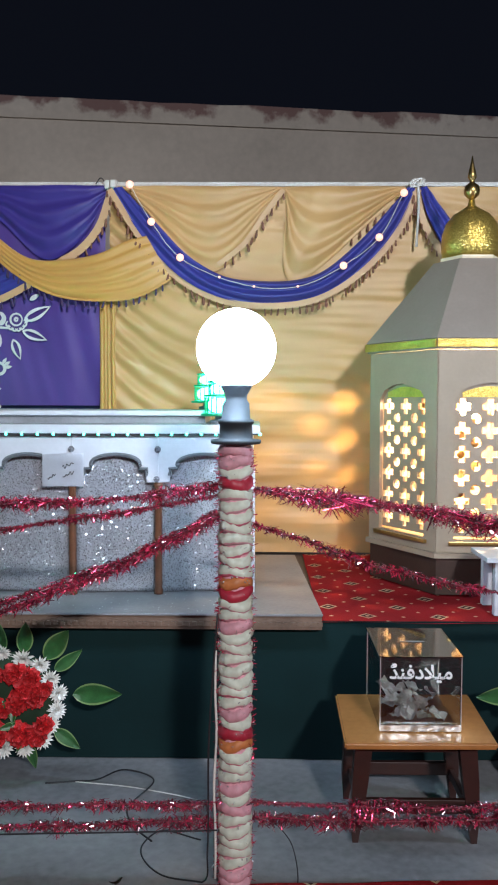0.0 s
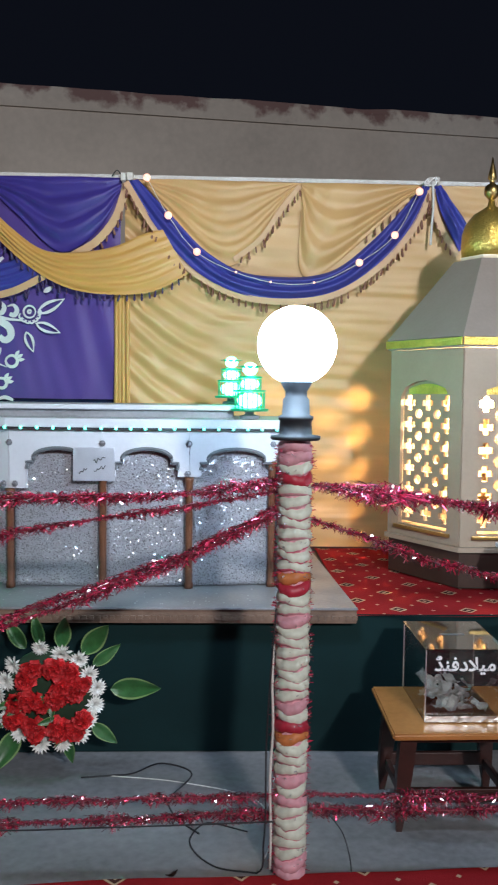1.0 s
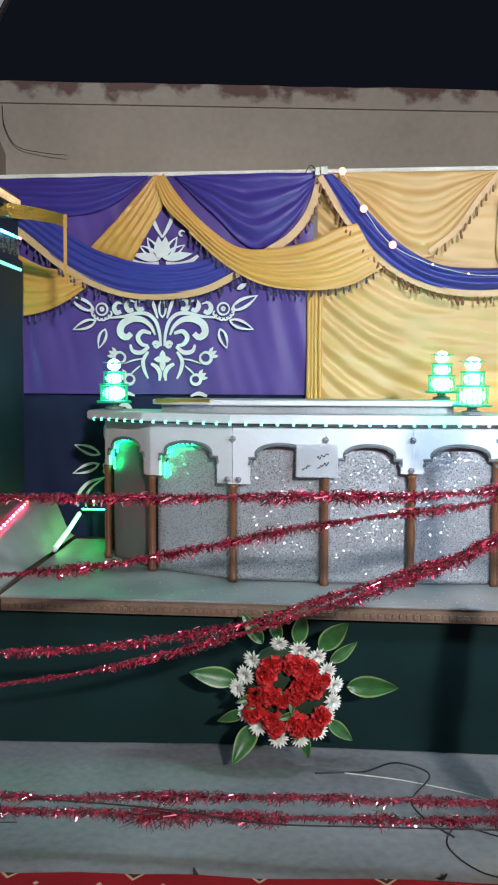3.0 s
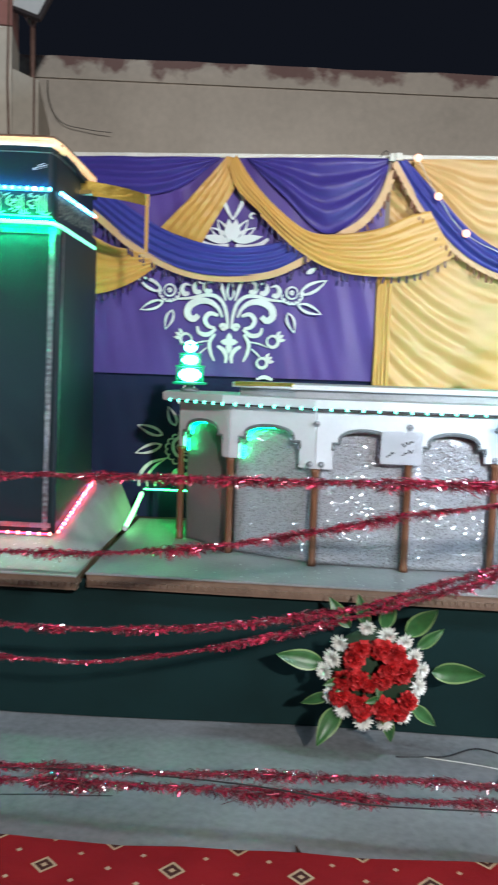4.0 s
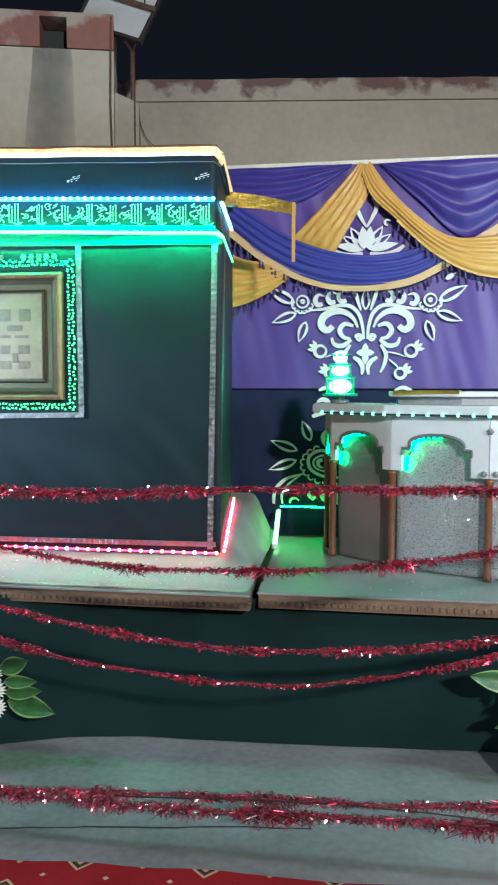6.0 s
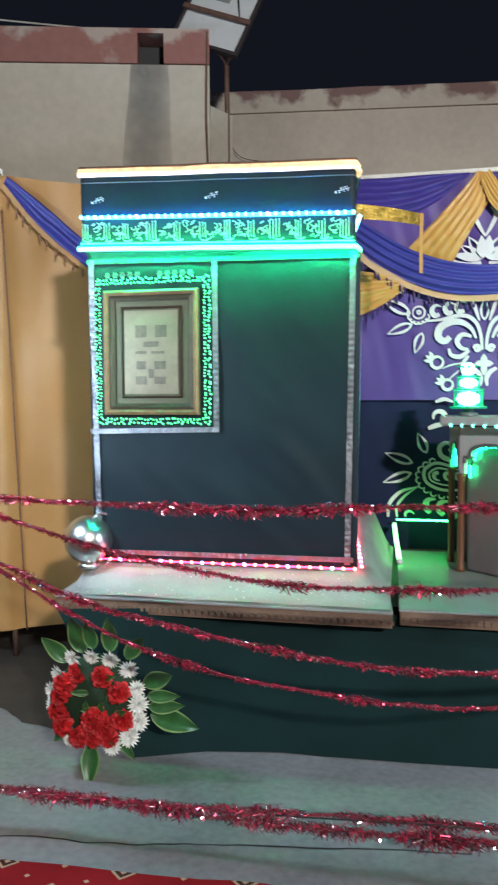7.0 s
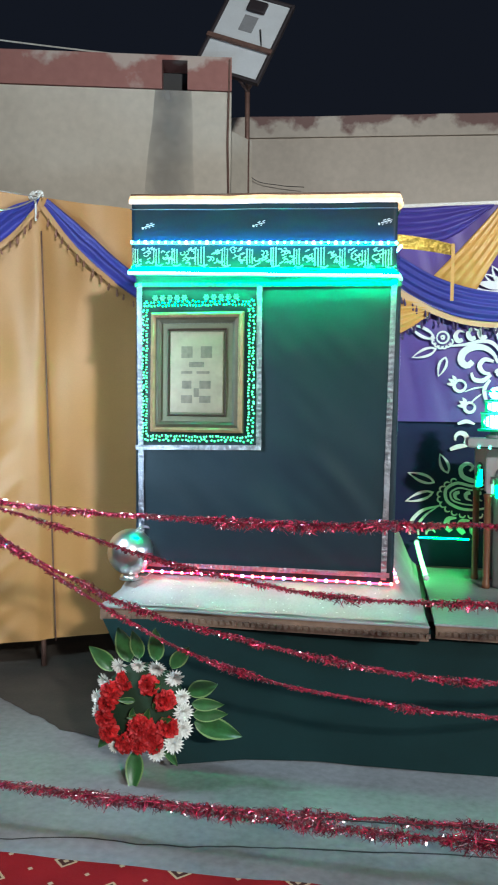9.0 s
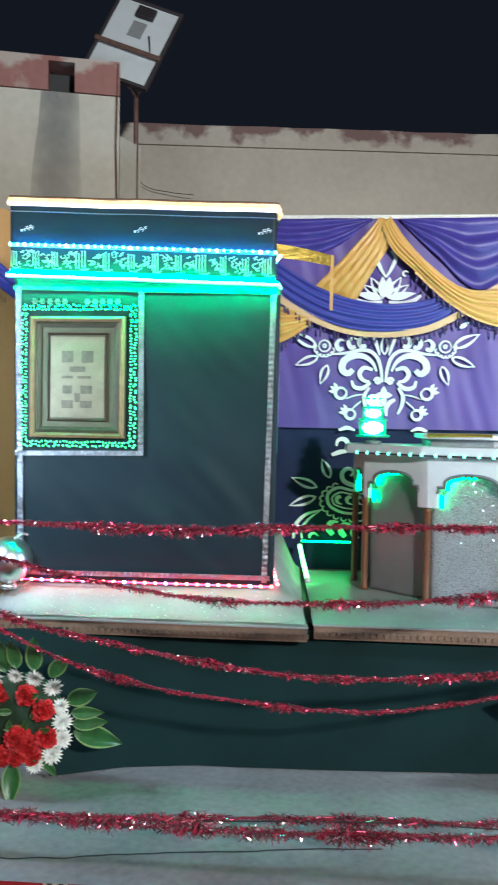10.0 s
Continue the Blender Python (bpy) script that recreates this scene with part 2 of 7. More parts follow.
wsr.inputs["To Min"].default_value, wsr.inputs["To Max"].default_value = 0.22, 0.90
wsc = wsn.new("ShaderNodeTexCoord")
wsl.new(wsc.outputs["Object"], wst.inputs["Vector"])
wsl.new(wst.outputs["Fac"], wsr.inputs["Value"])
wsl.new(wsr.outputs[0], wsn["Principled BSDF"].inputs["Emission Strength"])
G_FAIRY = glow("lit_fairy_bulb", (1.0, 0.50, 0.34), 1.4)
G_BLUE = glow("lit_blue_led", (0.30, 0.34, 1.0), 12.0)
G_CYAN = glow("lit_cyan_led", (0.08, 0.62, 1.0), 12.0)
G_REDLED = glow("lit_red_led", (1.0, 0.20, 0.17), 6.0)

G_GLASS = bpy.data.materials.new("clear_acrylic")
G_GLASS.use_nodes = True
gb = G_GLASS.node_tree.nodes["Principled BSDF"]
gb.inputs["Base Color"].default_value = (0.93, 0.97, 0.96, 1)
gb.inputs["Roughness"].default_value = 0.03
gb.inputs["Transmission Weight"].default_value = 1.0
gb.inputs["IOR"].default_value = 1.5


def carpet_mat(name, px, py, x0, y0, turn, half):
    """Red carpet with woven diamonds and small comma marks."""
    m = mat(name, (0.28, 0.014, 0.017), 0.95, 0, 0.25, 4, 260, 0.5, 0.004, 0.0, 0.08)
    n, l = m.node_tree.nodes, m.node_tree.links
    b = n["Principled BSDF"]
    base = b.inputs["Base Color"].links[0].from_socket
    tc = n["Texture Coordinate"]
    sep = n.new("ShaderNodeSeparateXYZ")
    lie = n.new("ShaderNodeMapping")
    lie.inputs["Rotation"].default_value = (0, 0, -turn)
    l.new(tc.outputs["Object"], lie.inputs["Vector"])
    l.new(lie.outputs[0], sep.inputs[0])

    def op(kind, a, c=None):
        q = n.new("ShaderNodeMath")
        q.operation = kind
        for i, val in enumerate((a, c)):
            if val is None:
                continue
            if isinstance(val, (int, float)):
                q.inputs[i].default_value = val
            else:
                l.new(val, q.inputs[i])
        return q.outputs[0]

    def cellcoord(ax, start, size):
        return op("MULTIPLY", op("SUBTRACT", op("FRACT", op("ADD", op("DIVIDE", op("SUBTRACT", sep.outputs[ax], start), size), 0.5)), 0.5), size)

    def diamond(x, y, sx, sy, outer, inner):
        d = op("ADD", op("ABSOLUTE", cellcoord(0, x, sx)), op("ABSOLUTE", cellcoord(1, y, sy)))
        return op("MULTIPLY", op("LESS_THAN", d, outer), op("GREATER_THAN", d, inner))

    def both(outer, inner, dx=0.0):
        return op("MAXIMUM", diamond(x0 + dx, y0, px, py, outer, inner), diamond(x0 + dx + px / 2, y0 + py / 2, px, py, outer, inner))

    small = op("MAXIMUM", both(half * 0.26, -1, px / 2), diamond(x0 + px / 4, y0 + py / 4, px / 2, py / 2, half * 0.24, -1))
    pale = op("MAXIMUM", op("MAXIMUM", both(half, half * 0.72), both(half * 0.27, -1)), small)
    dark = both(half * 0.72, half * 0.27)
    m1 = n.new("ShaderNodeMix")
    m1.data_type = "RGBA"
    l.new(dark, m1.inputs["Factor"])
    l.new(base, m1.inputs["A"])
    m1.inputs["B"].default_value = (0.07, 0.025, 0.02, 1)
    m2 = n.new("ShaderNodeMix")
    m2.data_type = "RGBA"
    l.new(pale, m2.inputs["Factor"])
    l.new(m1.outputs["Result"], m2.inputs["A"])
    m2.inputs["B"].default_value = (0.52, 0.36, 0.22, 1)
    l.new(m2.outputs["Result"], b.inputs["Base Color"])
    return m


M_CARPET = carpet_mat("red_carpet", 0.395, 0.27, -3.288, 2.597, 0.055, 0.042)
M_CARPET2 = carpet_mat("red_stage_carpet", 0.30, 0.30, 0.15, 0.15, 0.0, 0.040)


def stained_wall(name, color, stain, edge_low, edge_high, amount):
    """Limewashed wall whose upper rim is stained where the wash has come off."""
    m = mat(name, color, 0.85, 0, 0.22, 0.8, 14, 0.12, 0.01)
    n, l = m.node_tree.nodes, m.node_tree.links
    b = n["Principled BSDF"]
    base = b.inputs["Base Color"].links[0].from_socket
    tc = n["Texture Coordinate"]
    sep = n.new("ShaderNodeSeparateXYZ")
    l.new(tc.outputs["Object"], sep.inputs[0])
    up = n.new("ShaderNodeMapRange")
    up.inputs["From Min"].default_value, up.inputs["From Max"].default_value = edge_low, edge_high
    l.new(sep.outputs[2], up.inputs["Value"])
    no = n.new("ShaderNodeTexNoise")
    no.inputs["Scale"].default_value, no.inputs["Detail"].default_value, no.inputs["Roughness"].default_value = 3.4, 4, 0.55
    l.new(tc.outputs["Object"], no.inputs["Vector"])
    ad = n.new("ShaderNodeMath")
    ad.operation = "MULTIPLY"
    l.new(up.outputs[0], ad.inputs[0])
    l.new(no.outputs["Fac"], ad.inputs[1])
    rp = n.new("ShaderNodeValToRGB")
    rp.color_ramp.elements[0].position, rp.color_ramp.elements[1].position = amount, amount + 0.10
    rp.color_ramp.elements[0].color, rp.color_ramp.elements[1].color = (0, 0, 0, 1), (0.85, 0.85, 0.85, 1)
    l.new(ad.outputs[0], rp.inputs[0])
    mx = n.new("ShaderNodeMix")
    mx.data_type = "RGBA"
    l.new(rp.outputs[0], mx.inputs["Factor"])
    l.new(base, mx.inputs["A"])
    mx.inputs["B"].default_value = (*stain, 1)
    l.new(mx.outputs["Result"], b.inputs["Base Color"])
    return m


M_PARAPET = stained_wall("limewashed_parapet", (0.55, 0.49, 0.43), (0.15, 0.065, 0.065), 4.25, 4.78, 0.35)
M_HOUSEWALL = stained_wall("cream_limewash", (0.60, 0.54, 0.46), (0.30, 0.27, 0.23), 0, 9, 0.9)
M_PINKBAND = stained_wall("faded_pink_band", (0.34, 0.15, 0.13), (0.50, 0.42, 0.37), 3.6, 4.7, 0.44)
M_STAIN = mat("grey_water_stain", (0.21, 0.21, 0.21), 0.9, 0, 0.35, 5)
M_LABEL = mat("grey_label", (0.25, 0.25, 0.26), 0.7)


def soft_edges(m):
    """Let a thin stain fade out towards its edges, unevenly."""
    n, l = m.node_tree.nodes, m.node_tree.links
    tc = n["Texture Coordinate"]
    sep = n.new("ShaderNodeSeparateXYZ")
    l.new(tc.outputs["Generated"], sep.inputs[0])

    def op(kind, a, c):
        q = n.new("ShaderNodeMath")
        q.operation = kind
        for i, val in enumerate((a, c)):
            if isinstance(val, (int, float)):
                q.inputs[i].default_value = val
            else:
                l.new(val, q.inputs[i])
        return q.outputs[0]
    x = op("MULTIPLY", op("MULTIPLY", sep.outputs[0], op("SUBTRACT", 1.0, sep.outputs[0])), 4.0)
    z = op("POWER", sep.outputs[2], 0.5)
    no = n.new("ShaderNodeTexNoise")
    no.inputs["Scale"].default_value, no.inputs["Detail"].default_value = 5.0, 6
    l.new(tc.outputs["Object"], no.inputs["Vector"])
    f = op("MULTIPLY", op("MULTIPLY", x, z), op("MULTIPLY_ADD", no.outputs["Fac"], 1.5))
    tr = n.new("ShaderNodeBsdfTransparent")
    mx = n.new("ShaderNodeMixShader")
    cl = op("MINIMUM", op("MULTIPLY", f, 0.42), 0.7)
    l.new(cl, mx.inputs["Fac"])
    l.new(tr.outputs[0], mx.inputs[1])
    l.new(n["Principled BSDF"].outputs[0], mx.inputs[2])
    l.new(mx.outputs[0], n["Material Output"].inputs["Surface"])


soft_edges(M_STAIN)
M_FLOOR = mat("pale_worn_floor", (0.25, 0.243, 0.25), 0.5, 0, 0.52, 1.3, 30, 0.2, 0.004)


# ---- builders ----
def mesh_of(bm, name):
    me = bpy.data.meshes.new(name)
    bm.to_mesh(me)
    bm.free()
    return me


def part(name, bm, material, parent=None, label="", smooth=False):
    me = bm if isinstance(bm, bpy.types.Mesh) else mesh_of(bm, name)
    if material and not me.materials:
        me.materials.append(material)
    if smooth:
        me.polygons.foreach_set("use_smooth", [True] * len(me.polygons))
    ob = new(name, me)
    if parent:
        ob.parent = parent
    if label:
        ob["label"] = label
    return ob


def thing(name, at, label, category, group="", kind=""):
    e = new(name)
    e.empty_display_size = 0.1
    e.location = at
    return tagged(e, label, category, group, kind)


def box(bm, x0, x1, y0, y1, z0, z1, bevel=0.0):
    vs = [bm.verts.new((x, y, z)) for x in (x0, x1) for y in (y0, y1) for z in (z0, z1)]
    fs = [bm.faces.new([vs[i] for i in q]) for q in ((0, 1, 3, 2), (4, 6, 7, 5), (0, 4, 5, 1), (2, 3, 7, 6), (0, 2, 6, 4), (1, 5, 7, 3))]
    if bevel:
        es = list({e for f in fs for e in f.edges})
        bmesh.ops.bevel(bm, geom=es, offset=bevel, segments=2, affect="EDGES", profile=0.6)
    return bm


def block(x0, x1, y0, y1, z0, z1, bevel=0.0):
    return box(bmesh.new(), x0, x1, y0, y1, z0, z1, bevel)


def lathe(profile, seg=24, at=(0, 0, 0), bm=None):
    """Turn a profile of (radius, height) round z."""
    bm = bm or bmesh.new()
    rings = []
    for r, z in profile:
        rings.append([bm.verts.new((at[0] + r * math.cos(a), at[1] + r * math.sin(a), at[2] + z)) for a in [2 * math.pi * i / seg for i in range(seg)]])
    for p, q in zip(rings, rings[1:]):
        for i in range(seg):
            bm.faces.new((p[i], p[(i + 1) % seg], q[(i + 1) % seg], q[i]))
    bm.faces.new(list(reversed(rings[0])))
    bm.faces.new(rings[-1])
    return bm


def tube(points, r, seg=8, bm=None, close=False):
    """A round tube along points; r may be a number or a function of 0..1."""
    bm = bm or bmesh.new()
    pts = [Vector(p) for p in points]
    rings, n = [], len(pts)
    side = None
    for i, p in enumerate(pts):
        d = (pts[min(i + 1, n - 1)] - pts[max(i - 1, 0)]).normalized()
        ref = Vector((0, 0, 1)) if abs(d.z) < 0.95 else Vector((0, 1, 0))
        a = d.cross(ref).normalized()
        if side and a.dot(side) < 0:
            a = -a
        side = a
        c = d.cross(a)
        rr = r(i / max(1, n - 1)) if callable(r) else r
        rings.append([bm.verts.new(p + rr * (math.cos(t) * a + math.sin(t) * c)) for t in [2 * math.pi * k / seg for k in range(seg)]])
    for p, q in zip(rings, rings[1:]):
        for i in range(seg):
            bm.faces.new((p[i], p[(i + 1) % seg], q[(i + 1) % seg], q[i]))
    bm.faces.new(list(reversed(rings[0])))
    bm.faces.new(rings[-1])
    return bm


def smooth_line(keys, n):
    """n points along a smooth curve through the keys."""
    k = np.array(keys, float)
    d = np.r_[0, np.cumsum(np.linalg.norm(np.diff(k, axis=0), axis=1))]
    m = np.gradient(k, d, axis=0)
    out = []
    for s in np.linspace(0, d[-1], n):
        i = min(len(d) - 2, max(0, int(np.searchsorted(d, s)) - 1))
        h = d[i + 1] - d[i]
        t = (s - d[i]) / h
        out.append((2 * t**3 - 3 * t**2 + 1) * k[i] + (t**3 - 2 * t**2 + t) * h * m[i] + (-2 * t**3 + 3 * t**2) * k[i + 1] + (t**3 - t**2) * h * m[i + 1])
    return np.array(out)


def grid(nx, nz, f, thick=0.0):
    """A sheet from f(u, v), with u and v from 0 to 1."""
    bm = bmesh.new()
    vs = [[bm.verts.new(f(i / nx, j / nz)) for j in range(nz + 1)] for i in range(nx + 1)]
    for i in range(nx):
        for j in range(nz):
            bm.faces.new((vs[i][j], vs[i + 1][j], vs[i + 1][j + 1], vs[i][j + 1]))
    if thick:
        bmesh.ops.solidify(bm, geom=bm.faces[:], thickness=thick)
    return bm


def nz(x, y, z=0.0):
    return noise.noise(Vector((x, y, z)))


def prism(outline, y0, y1, bm=None):
    """Extrude a polygon of (x, z) from y0 to y1."""
    bm = bm or bmesh.new()
    a = [bm.verts.new((x, y0, z)) for x, z in outline]
    b = [bm.verts.new((x, y1, z)) for x, z in outline]
    bm.faces.new(a)
    bm.faces.new(list(reversed(b)))
    n = len(a)
    for i in range(n):
        bm.faces.new((a[i], b[i], b[(i + 1) % n], a[(i + 1) % n]))
    bmesh.ops.recalc_face_normals(bm, faces=bm.faces[:])
    return bm


def slab_poly(outline, z0, z1, bm=None):
    """Extrude a polygon of (x, y) from z0 to z1."""
    bm = bm or bmesh.new()
    a = [bm.verts.new((x, y, z0)) for x, y in outline]
    b = [bm.verts.new((x, y, z1)) for x, y in outline]
    bm.faces.new(a)
    bm.faces.new(list(reversed(b)))
    n = len(a)
    for i in range(n):
        bm.faces.new((a[i], b[i], b[(i + 1) % n], a[(i + 1) % n]))
    bmesh.ops.recalc_face_normals(bm, faces=bm.faces[:])
    return bm


def ball(r, seg=16, rings=10, at=(0, 0, 0), bm=None, squash=1.0):
    return lathe([(max(1e-4, r * math.sin(math.pi * i / rings)), -r * squash * math.cos(math.pi * i / rings)) for i in range(rings + 1)], seg, at, bm)


# ---- ground and walls ----
FZ = 0.03      # floor height
SZ = 0.705     # top of the bench slabs
BW = 4.98      # plane of the backdrop cloth


def ground_height(x, y):
    return FZ + 0.004 * nz(x * 0.8, y * 0.8)


gb_ = bmesh.new()
for (x0, x1, y0, y1) in ((-60, 60, -60, 60),):
    v = [gb_.verts.new(p) for p in ((x0, y0, FZ), (x1, y0, FZ), (x1, y1, FZ), (x0, y1, FZ))]
    gb_.faces.new(v)
ground = tagged(part("ground", gb_, M_FLOOR), "pale grey-green worn cement floor of the yard", "floor", kind="structure")
joint = bmesh.new()
for j, (x0, x1, yy) in enumerate(((-4.6, -1.75, 2.785),)):
    pts = [(x, yy + 0.16 * (x + 2.75) + 0.045 * nz(x * 2.6, j * 3.1) + 0.012 * nz(x * 11, 4), FZ + 0.001) for x in np.linspace(x0, x1, 150)]
    for p, q in zip(pts, pts[1:]):
        w = 0.004 + 0.003 * abs(nz(p[0] * 6, 2))
        joint.faces.new([joint.verts.new(c) for c in ((p[0], p[1] - w, p[2]), (q[0], q[1] - w, q[2]), (q[0], q[1] + w, q[2]), (p[0], p[1] + w, p[2]))])
tagged(part("floor_joint", joint, M_CABLE), "thin dark crack running along the cement floor", "floor joint", kind="structure")

carpet = grid(120, 24, lambda u, v: (-7 + 11.5 * u, -3.0 + (5.575 + 0.048 * (11.5 * u - 4.0) + 0.025 * nz(u * 22, 3) * (v > 0.99)) * v, FZ + 0.010 + 0.004 * nz(u * 25, v * 9) + 0.02 * max(0, nz(u * 34, 7)) * (v > 0.97)))
tagged(part("carpet", carpet, M_CARPET, smooth=True), "red woven carpet with beige diamonds laid on the yard floor", "carpet")


def wall_run(p, q, z0, z1, t):
    """A wall from p to q, t thick behind that line."""
    a, b = Vector((*p, 0)), Vector((*q, 0))
    nrm = (b - a).normalized().cross(Vector((0, 0, 1))) * -t
    return slab_poly([tuple(a.xy), tuple(b.xy), tuple((b + nrm).xy), tuple((a + nrm).xy)], z0, z1)


PA, PB = (-4.6, 8.716), (9.0, 10.443)
tagged(part("wall_parapet", wall_run(PA, PB, FZ, 4.528, 0.25), M_PARAPET), "pale limewashed yard wall with a flaking stained top", "wall", kind="structure")
cop = wall_run((PA[0], PA[1] - 0.035), (PB[0], PB[1] - 0.035), 4.530, 4.752, 0.32)
bmesh.ops.subdivide_edges(cop, edges=cop.edges[:], cuts=40, use_grid_fill=True)
for v in cop.verts:
    if v.co.z > 4.70:
        v.co.z += 0.022 * nz(v.co.x * 3, v.co.y) + 0.012 * nz(v.co.x * 11, 5)
tagged(part("wall_parapet_coping", cop, M_PARAPET), "flaking coping along the top of the yard wall, stained brown", "coping", kind="structure")

HA, HB = (-9.0, 5.55), (-3.75, 7.0)
hd = (Vector(HB) - Vector(HA)).normalized()


def along(s):
    """A point s metres from the corner of the house, along its front."""
    return Vector(HB) - hd * s


house = thing("wall_house", (0, 0, 0), "cream limewashed house wall with a faded pink band along its top", "wall", kind="structure")
w = wall_run(HA, HB, FZ, 4.33, 0.6)
part("wall", w, M_HOUSEWALL, house)
HN = Vector((hd.y, -hd.x))
hole_l, hole_r = 0.60, 0.38
bandf = lambda s, o: tuple(along(s) + HN * o)
band = bmesh.new()
for s0, s1, z0, z1 in ((5.4, hole_l, 4.335, 4.62), (hole_r, 0.0, 4.335, 4.62), (hole_l, hole_r, 4.58, 4.62)):
    slab_poly([bandf(s0, 0.02), bandf(s1, 0.02), bandf(s1, -0.55), bandf(s0, -0.55)], z0, z1, band)
part("pink_band", band, M_PINKBAND, house, "faded pink painted band")
# black block set back in the opening to stand for the hole's darkness
part("drain_dark", slab_poly([bandf(hole_l, -0.25), bandf(hole_r, -0.25), bandf(hole_r, -0.54), bandf(hole_l, -0.54)], 4.335, 4.578), M_CABLE, house, "black block that darkens the drain opening")


def stain_shape(u, v):
    s = 0.50 + (u - 0.5) * (0.30 + 0.20 * v) + 0.04 * v + 0.03 * nz(v * 3, 9)
    p = along(s) + HN * 0.004
    return (p.x, p.y, 4.42 - 1.5 * v) if v > 0.06 else (p.x, p.y, 4.33)


part("stain", grid(6, 16, stain_shape), M_STAIN, house, "grey water stain under the drain")
ret = slab_poly([tuple(Vector(HB) + hd * 0.005), tuple(Vector(HB) + hd * 0.005 - HN * 2.2), tuple(Vector(HB) + hd * 0.2 - HN * 2.2), tuple(Vector(HB) + hd * 0.2 - HN * 0.25)], FZ, 4.0)
part("return_wall", ret, M_HOUSEWALL, house)

# stage body under the slabs, and its skirt cloth
tagged(part("stage", block(-3.10, 3.2, 3.70, 5.9, FZ, 0.652), M_DARKWOOD), "low dark timber stage behind the cloth skirt", "stage", kind="structure")


def skirt_shape(u, v):
    x = -3.42 + 6.6 * u
    front = 3.52 - 0.20 * max(0, (-2.5 - x)) ** 1.2
    back = min(1.0, max(0.0, (x + 2.7) / 2.1))
    front += v * (0.045 + 0.085 * back * back * (3 - 2 * back))
    fold = 0.012 * math.sin(x * 15 + 2 * nz(x * 2, 0)) * v * (1 - v) + 0.02 * nz(x * 2.3, v * 0.8) * (1 - 0.6 * v)
    x += 0.30 * v * max(0.0, 1 - (x + 3.42) / 0.6)
    return (x, front - 0.015 + fold * (0.4 + 0.6 * v), 0.668 - (0.668 - FZ - 0.004 - 0.004 * abs(nz(x * 3, 8))) * v)


skirt = thing("stage_skirt", (0, 0, 0), "dark green cloth skirt hanging along the front of the stage", "cloth skirt")
for k in range(4):
    part("cloth_panel", grid(66, 14, lambda u, v: skirt_shape((k + u) / 4, v)), M_GREENSKIRT, skirt, smooth=True)
tagged(part("stage_carpet", grid(60, 30, lambda u, v: (0.40 + 2.7 * u, 3.50 + 1.47 * v, 0.662 + 0.006 * nz(u * 9, v * 6))), M_CARPET2, smooth=True), "red carpet with beige diamonds on the stage floor", "carpet")


def bench_slab(x0, x1, y0, y1, skew, label):
    t = thing("bench_slab", ((x0 + x1) / 2, y0, 0.655), label, "bench top", "bench tops on the stage")
    o = Vector(t.location)

    def shift(bm):
        bmesh.ops.translate(bm, verts=bm.verts[:], vec=-o)
        return bm
    top = slab_poly([(x0, y0), (x1, y0), (x1 - skew, y1), (x0 - skew, y1)], SZ - 0.009, SZ)
    bmesh.ops.bevel(top, geom=top.edges[:], offset=0.003, segments=2, affect="EDGES")
    part("top", shift(top), M_SLAB, t)
    part("rail", shift(block(x0 + 0.004, x1 - 0.004, y0 + 0.008, y0 + 0.05, 0.640, SZ - 0.010, 0.003)), M_WOODEDGE, t, "carved brown wooden front rail")
    bead = bmesh.new()
    for k in range(int((x1 - x0) / 0.028)):
        xx = x0 + 0.02 + k * 0.028
        box(bead, xx, xx + 0.018, y0 + 0.001, y0 + 0.008, 0.655, 0.672)
    part("carving", shift(bead), M_WOODEDGE, t, "carved bead along the rail")
    end = slab_poly([(x1 - 0.03, y0 + 0.055), (x1 - 0.004, y0 + 0.055), (x1 - skew - 0.004, y1 - 0.01), (x1 - skew - 0.03, y1 - 0.01)], 0.657, SZ - 0.02)
    part("side_rail", shift(end), M_WOODEDGE, t)
    return t


bench_slab(-2.015, 0.405, 3.455, 4.72, 0.06, "grey slab bench top with a carved wooden edge under the model desk")
bench_slab(-3.47, -2.035, 3.40, 4.85, 0.13, "grey slab bench top with a wooden edge under the black shrine model")


# ---- backdrop cloth ----
def hang(x0, x1, z0, z1, y, wr, seed, diag=0.0, n=90):
    def f(u, v):
        x, z = x0 + (x1 - x0) * u, z1 + (z0 - z1) * v
        s = x + diag * z
        d = wr * (nz(s * 5, z * 1.1, seed) + 0.5 * nz(s * 13, z * 1.6, seed + 3))
        return (x, y + d, z)
    return grid(n, n // 2, f)


backdrop = thing("backdrop_cloth", (0, 0, 0), "gold and purple satin marquee cloth hung behind the stage", "backdrop cloth")


def rays(u, v):
    """Gold cloth gathered at the seam, with folds that sag away from it."""
    x, z = -0.72 + 2.9 * u, 2.79 - 2.12 * v
    run = max(0.0, x + 0.72)
    fall = z + 0.55 * (1 - math.exp(-2.0 * run))
    d = 0.017 * math.sin(fall * 50 + 3.0 * nz(x * 1.3, z * 1.3, 2)) * math.exp(-run / 0.65) * (0.6 + 0.4 * nz(fall * 4, 3, 1))
    d += 0.016 * nz(x * 1.6 + z * 0.6, z * 6.5, 4) + 0.01 * nz(x * 4, z * 15, 6) * (0.5 + 0.5 * nz(x, z, 8))
    d += 0.006 * math.sin((z + 0.10 * x + 0.05 * nz(x * 1.7, z * 3, 12)) * 75) * max(0.0, nz(x * 1.1, z * 2.6, 14)) * min(1.0, 2 * max(0.0, run - 0.25))
    d += 0.004 * nz(x * 2.2 + z, z * 34, 16) * min(1.0, run)
    return (x, BW + d, z)


